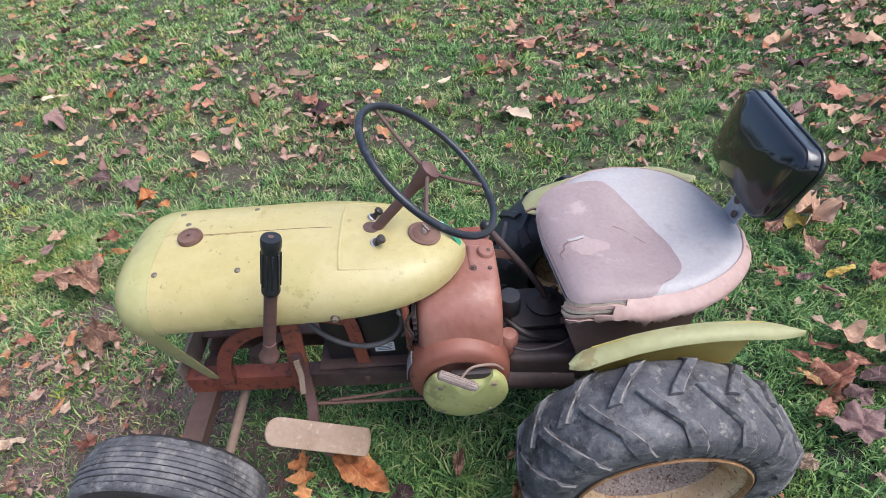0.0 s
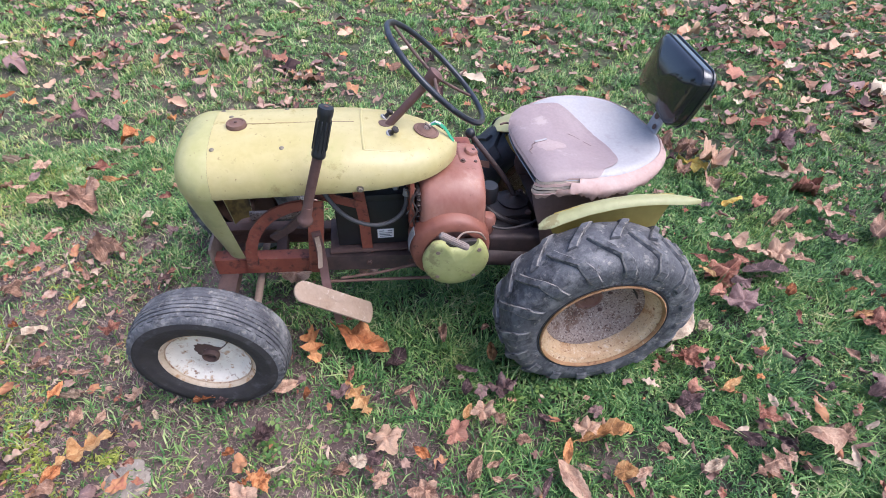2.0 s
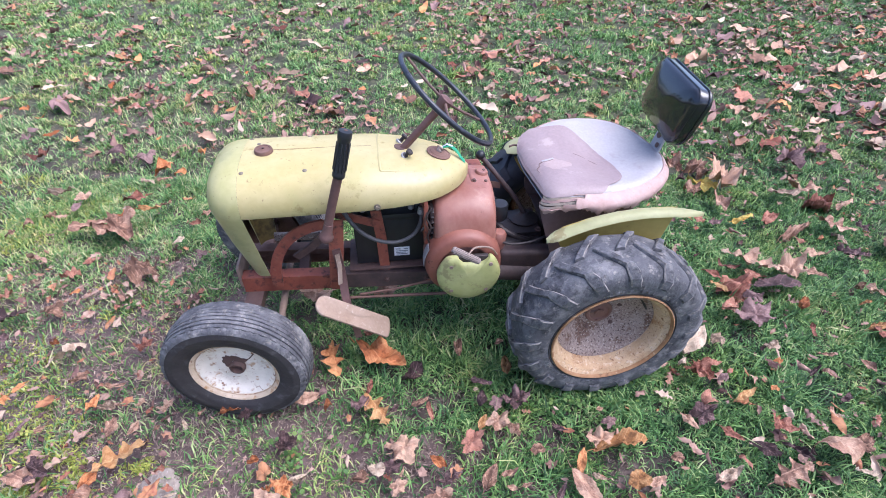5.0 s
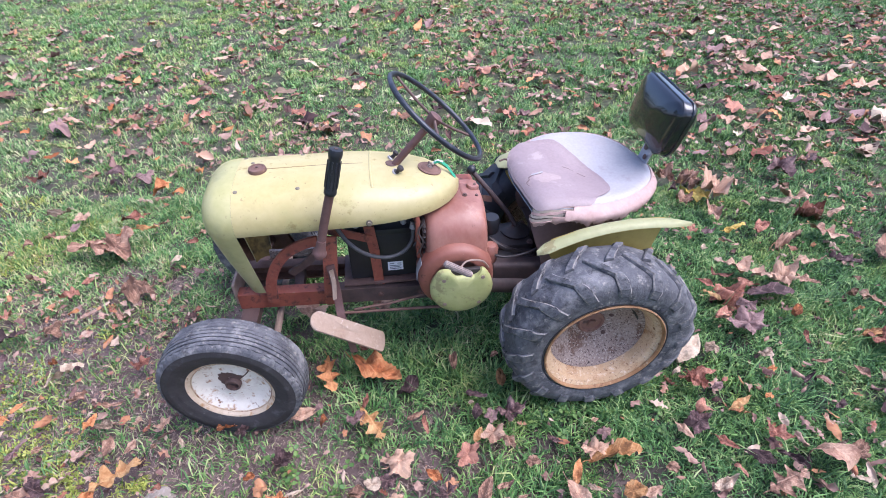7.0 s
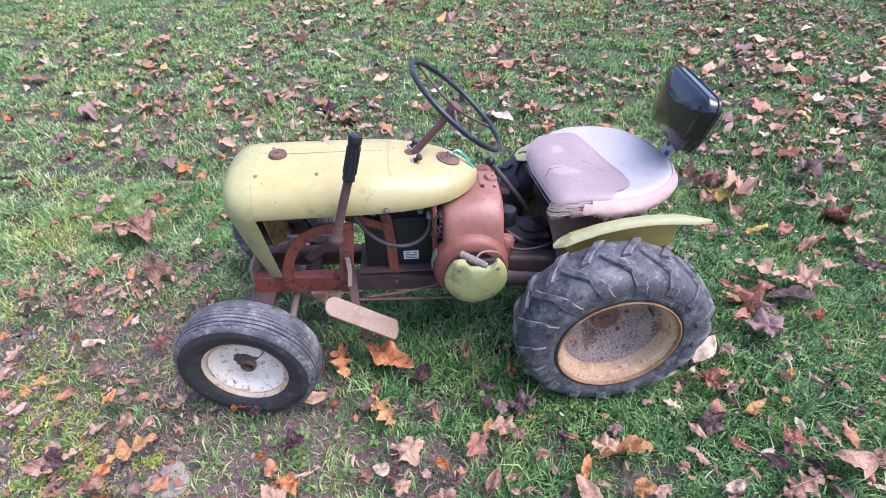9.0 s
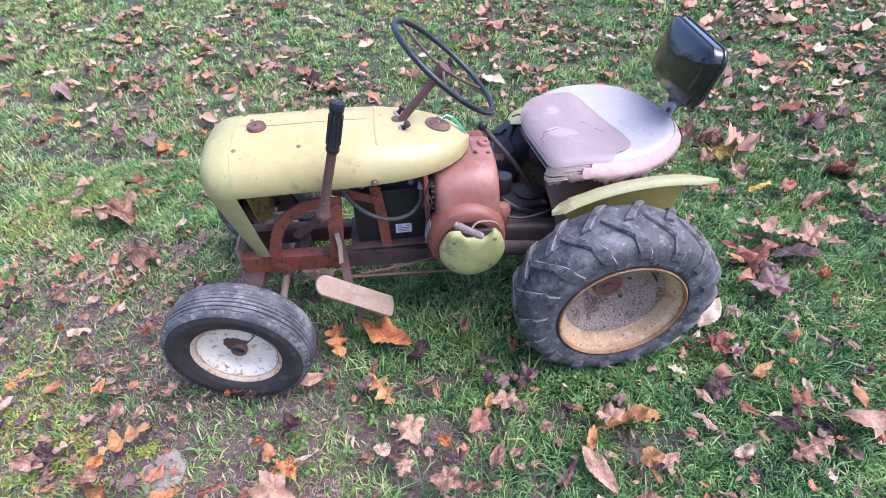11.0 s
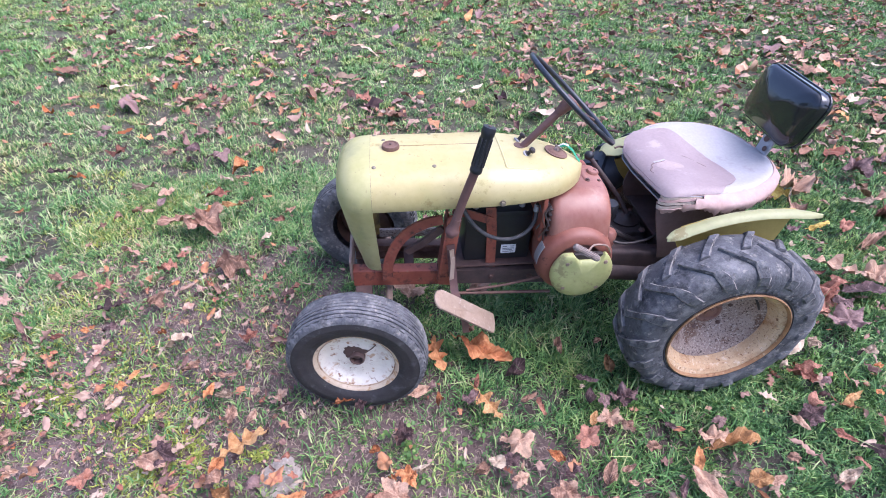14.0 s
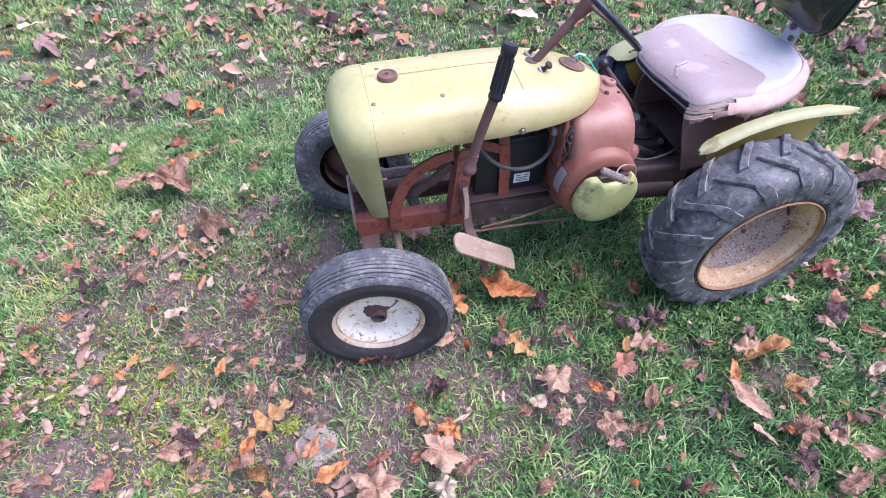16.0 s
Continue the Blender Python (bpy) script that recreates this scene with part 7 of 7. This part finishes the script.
strew_far("pale", "oval", [(1.721, 2.250, 0.100, -6), (-2.412, 2.671, 0.112, 31), (-1.095, 4.542, 0.190, -83), (-0.692, 3.974, 0.116, 43), (-0.147, 2.833, 0.100, 44), (-0.247, 2.750, 0.057, 42), (0.257, 2.425, 0.190, -50), (0.107, 5.055, 0.114, 36), (2.413, 4.197, 0.139, 53), (2.896, 3.432, 0.079, -74), (3.054, 3.311, 0.190, 36), (3.408, 3.288, 0.098, -55), (2.346, 2.038, 0.166, 25)])
strew_far("pale", "round", [(-0.766, 2.865, 0.050, 25), (0.298, 2.701, 0.083, 34), (2.298, 2.753, 0.115, 42), (1.786, 2.739, 0.051, 40), (-2.761, 3.541, 0.063, 72)])
strew_far("red", "maple", [(-1.581, 2.785, 0.106, 41), (-1.447, 2.572, 0.120, 60), (-1.300, 3.872, 0.176, 59), (-0.660, 4.950, 0.158, 35), (-0.869, 2.599, 0.143, 59), (0.407, 2.555, 0.120, -23), (0.367, 3.309, 0.182, 20), (0.074, 3.106, 0.126, 59), (2.734, 3.523, 0.168, 25), (2.402, 3.125, 0.177, 33), (1.885, 2.615, 0.159, 35), (-2.425, 3.865, 0.135, 54), (-2.457, 3.679, 0.107, 20)])
strew_far("red", "narrow", [(-1.415, 2.202, 0.096, -34), (2.870, 3.839, 0.163, 6), (3.417, 4.351, 0.190, 19), (3.120, 2.950, 0.184, 4), (-3.055, 3.781, 0.094, 10), (-2.163, 2.965, 0.056, 23)])
strew_far("red", "oval", [(1.753, 2.023, 0.190, 35), (-2.903, 2.642, 0.055, 57), (-1.867, 2.583, 0.087, 38), (-2.592, 2.501, 0.080, 27), (-0.331, 4.902, 0.190, 62), (-0.445, 3.253, 0.119, -21), (-0.677, 3.145, 0.105, -10), (0.091, 3.493, 0.112, 53), (-0.128, 3.460, 0.067, 35), (0.729, 3.182, 0.136, 55), (1.939, 4.160, 0.156, 1), (3.037, 3.405, 0.105, 30), (3.709, 3.491, 0.164, 16), (3.888, 3.395, 0.161, 28), (1.655, 3.415, 0.162, 23), (2.018, 3.083, 0.099, 26), (3.024, 2.672, 0.096, 22), (2.389, 2.151, 0.105, 12), (-2.145, 3.098, 0.051, 39)])
strew_far("tan", "maple", [(-2.237, 2.792, 0.095, 46), (-0.510, 2.997, 0.156, 13), (-0.667, 2.376, 0.138, 71), (0.241, 3.008, 0.142, 48), (0.290, 3.583, 0.178, 49), (2.485, 3.978, 0.190, 46), (2.395, 3.605, 0.123, 25), (3.526, 3.150, 0.190, 28), (1.851, 3.267, 0.190, 24), (2.311, 3.287, 0.152, 25), (2.405, 3.269, 0.152, 25), (2.976, 2.960, 0.190, 22), (3.300, 2.811, 0.190, 17), (2.279, 2.526, 0.184, 14), (1.780, 2.443, 0.124, 6), (-2.717, 3.072, 0.092, 44)])
strew_far("tan", "narrow", [(-2.196, 2.510, 0.148, -15), (-2.583, 2.388, 0.060, 18), (-1.997, 2.163, 0.090, 11), (-1.329, 2.191, 0.090, 40), (-1.349, 4.323, 0.188, 43), (-1.047, 3.601, 0.142, 24), (-0.910, 3.827, 0.106, 18), (-1.043, 2.837, 0.086, 2), (-1.329, 2.601, 0.131, -6), (-0.033, 2.850, 0.144, 25), (0.153, 3.690, 0.097, 27), (0.406, 4.220, 0.190, 17), (0.729, 3.484, 0.149, 11), (3.383, 3.837, 0.190, 27), (3.260, 3.410, 0.098, -28), (2.500, 3.117, 0.111, 2), (2.095, 2.337, 0.101, -89), (2.853, 2.240, 0.073, -30), (2.689, 2.127, 0.188, 10), (-3.279, 4.239, 0.148, 22), (-2.984, 3.538, 0.150, -15)])
strew_far("tan", "oval", [(1.890, 2.228, 0.083, -52), (2.164, 2.271, 0.169, 21), (2.171, 2.140, 0.074, 27), (1.589, 2.019, 0.110, 28), (2.008, 2.008, 0.109, 35), (-1.902, 2.510, 0.148, -21), (-1.942, 2.204, 0.092, 86), (-1.249, 2.043, 0.116, -21), (-1.650, 3.653, 0.190, 6), (-0.728, 4.434, 0.135, 70), (-0.802, 4.977, 0.190, 52), (-0.584, 3.754, 0.140, 87), (-1.179, 3.047, 0.091, -19), (-0.932, 2.893, 0.109, 28), (-1.190, 2.636, 0.157, -55), (0.611, 2.574, 0.106, 15), (0.572, 3.529, 0.156, 56), (-0.231, 3.829, 0.109, 44), (2.239, 4.189, 0.190, 32), (3.038, 4.282, 0.137, 22), (3.717, 3.978, 0.190, 35), (2.349, 3.470, 0.134, 20), (2.586, 3.569, 0.190, 48), (2.859, 3.566, 0.136, -72)])
strew_far("tan", "oval", [(1.812, 3.612, 0.181, 40), (2.162, 3.451, 0.130, 36), (2.752, 3.095, 0.177, 33), (2.819, 3.082, 0.178, 32), (2.681, 2.777, 0.078, -83), (2.832, 2.804, 0.114, 6), (3.534, 2.925, 0.176, 18), (3.227, 2.644, 0.150, 18), (2.222, 2.841, 0.117, -94), (2.412, 2.774, 0.092, 9), (1.958, 2.536, 0.113, 30), (1.837, 2.336, 0.132, 16), (2.631, 2.044, 0.111, 22), (-3.747, 4.337, 0.137, 80), (-2.803, 4.170, 0.105, 25), (-2.401, 3.729, 0.134, -3), (-1.966, 3.424, 0.118, 21), (-2.056, 3.502, 0.068, 59), (-2.885, 2.945, 0.171, -16), (-1.526, 3.228, 0.033, 51)])
strew_far("tan", "round", [(-1.714, 2.546, 0.085, 83), (-0.472, 4.013, 0.088, 62), (-0.197, 2.548, 0.090, 42)])

for colour, (words, mat) in LEAF_COLOURS.items():
    cos, quads, start = [], [], 0
    for c, kind, x, y, size, turn in FAR_PLACES:
        if c == colour:
            co, fa = fitted(*leaf_shape(kind, int(rng.integers(60)), 0.0, (0.25, 0.35, 0.5, 0.8)))
            e = Euler((rng.normal(0, 0.12), rng.normal(0, 0.1), radians(turn)))
            p = (co * size * np.array([1, 0.85, 0.5 + 0.6 * rng.random()])) @ np.array(e.to_matrix()).T + np.array((x, y, 0.030 + 0.008 * rng.random()))
            cos.append(p)
            quads.append(fa + start)
            start += len(co)
    if not cos:
        continue
    me = mesh_of("leaf_litter", np.concatenate(cos), np.concatenate(quads), np.zeros((0, 3), int), LOOSE[colour], True)
    tagged(new("leaf_litter", me), f"fallen {words} leaves lying farther back on the lawn", "leaves", kind="stuff")

# a pale flat stone let into the soil
bm = bmesh.new()
bmesh.ops.create_icosphere(bm, subdivisions=4, radius=1)
for v in bm.verts:
    p = v.co.copy()
    v.co = Vector((p.x * 0.058, p.y * 0.045, p.z * 0.007)) * (1 + 0.38 * noise.noise(p * 1.3) + 0.06 * noise.noise(p * 5))
stone = tagged(part("stone", bm, material("pale_grey_stone", ((0.23, 0.185, 0.15), (0.38, 0.325, 0.275)), 18, (0.85, 0.95), 0, 1.0, 160, [((0.13, 0.095, 0.075), 0.46, 20, 0.9), ((0.5, 0.46, 0.43), 0.44, 150, 0.9)], soft=0.15), None, "", 180), "pale grey flat stone half sunk in the soil", "stone")
stone.matrix_basis = pose(-0.775, 0.225, -0.004, 3, -4, 30)

# ---- trees that stand round the lawn ----
BARK = material("grey_brown_bark", ((0.10, 0.08, 0.065), (0.19, 0.16, 0.135)), 5, (0.85, 0.95), 0, 0.9, 30, stretch=(1, 1, 0.25))
CROWN = leaf_material("tree_leaves", ((0.0, (0.03, 0.06, 0.02)), (0.5, (0.06, 0.11, 0.03)), (0.8, (0.13, 0.14, 0.04)), (1.0, (0.25, 0.12, 0.04))), True)


def tree(at, tall, seed, turn):
    r = random.Random(seed)
    top = tagged(new("tree"), "tall leafy tree at the edge of the lawn", "tree", "trees round the lawn")
    bm = bmesh.new()
    tips = []

    def limb(a, d, length, radius, depth):
        pts = [a]
        for k in range(4):
            d = (d + Vector((r.uniform(-0.2, 0.2), r.uniform(-0.2, 0.2), r.uniform(-0.05, 0.15)))).normalized()
            pts.append(pts[-1] + d * length / 4)
        rows, n = [], 7
        for k, p in enumerate(pts):
            q = radius * (1 - 0.16 * k)
            side_ = d.orthogonal().normalized()
            other = d.cross(side_)
            rows.append([p + q * (math.cos(j * 2 * math.pi / n) * side_ + math.sin(j * 2 * math.pi / n) * other) for j in range(n)])
        sheet(bm, rows, True)
        if depth == 0:
            tips.append(pts[-1])
            tips.append(pts[2])
            return
        for k in range(4 if depth == 2 else 3):
            a2 = r.uniform(0, 6.28)
            out = Vector((math.cos(a2), math.sin(a2), r.uniform(0.25, 0.9))).normalized()
            limb(pts[r.choice((2, 3, 4))], (d * 0.35 + out).normalized(), length * r.uniform(0.5, 0.7), radius * 0.5, depth - 1)
    limb(Vector((0, 0, -0.1)), Vector((0, 0, 1)), tall * 0.5, tall * 0.028, 2)
    part("trunk", bm, BARK, top)
    co, quads = [], []
    for tip in tips:
        for k in range(26):
            p = tip + Vector((r.gauss(0, 1), r.gauss(0, 1), r.gauss(0, 0.8))) * tall * 0.06
            e = Euler((r.uniform(0, 3.1), r.uniform(0, 3.1), r.uniform(0, 6.2))).to_matrix()
            s = tall * r.uniform(0.016, 0.034)
            b = len(co)
            for x, y, z in ((-1, 0, 0), (0, -0.55, 0.15), (1, 0, 0), (0, 0.55, 0.15)):
                co.append(p + e @ Vector((x, y, z)) * s)
            quads.append((b, b + 1, b + 2, b + 3))
    me = mesh_of("crown", np.array(co), np.array(quads), np.zeros((0, 3), int), CROWN)
    crown = new("crown", me)
    crown.parent = top
    top.matrix_basis = pose(*at, 0, 0, 0, turn)
    return top


first = [tree((-30, 26), 9.5, 3, 0), tree((-22, 5), 11, 8, 40), tree((-22, 36), 10, 15, 80)]
spots = ((-19, -6), (-15, -14), (-8, -19), (1, -20), (9, -18), (16, -11), (20, -2), (20, 8), (16, 17), (9, 22), (0, 24), (-36, 20), (-14, 38), (-25, -1), (-27, 33), (-18, 40))
for k, (x, y) in enumerate(spots):
    copy_thing(first[k % 3], pose(x, y, 0, 0, 0, 47 * k))
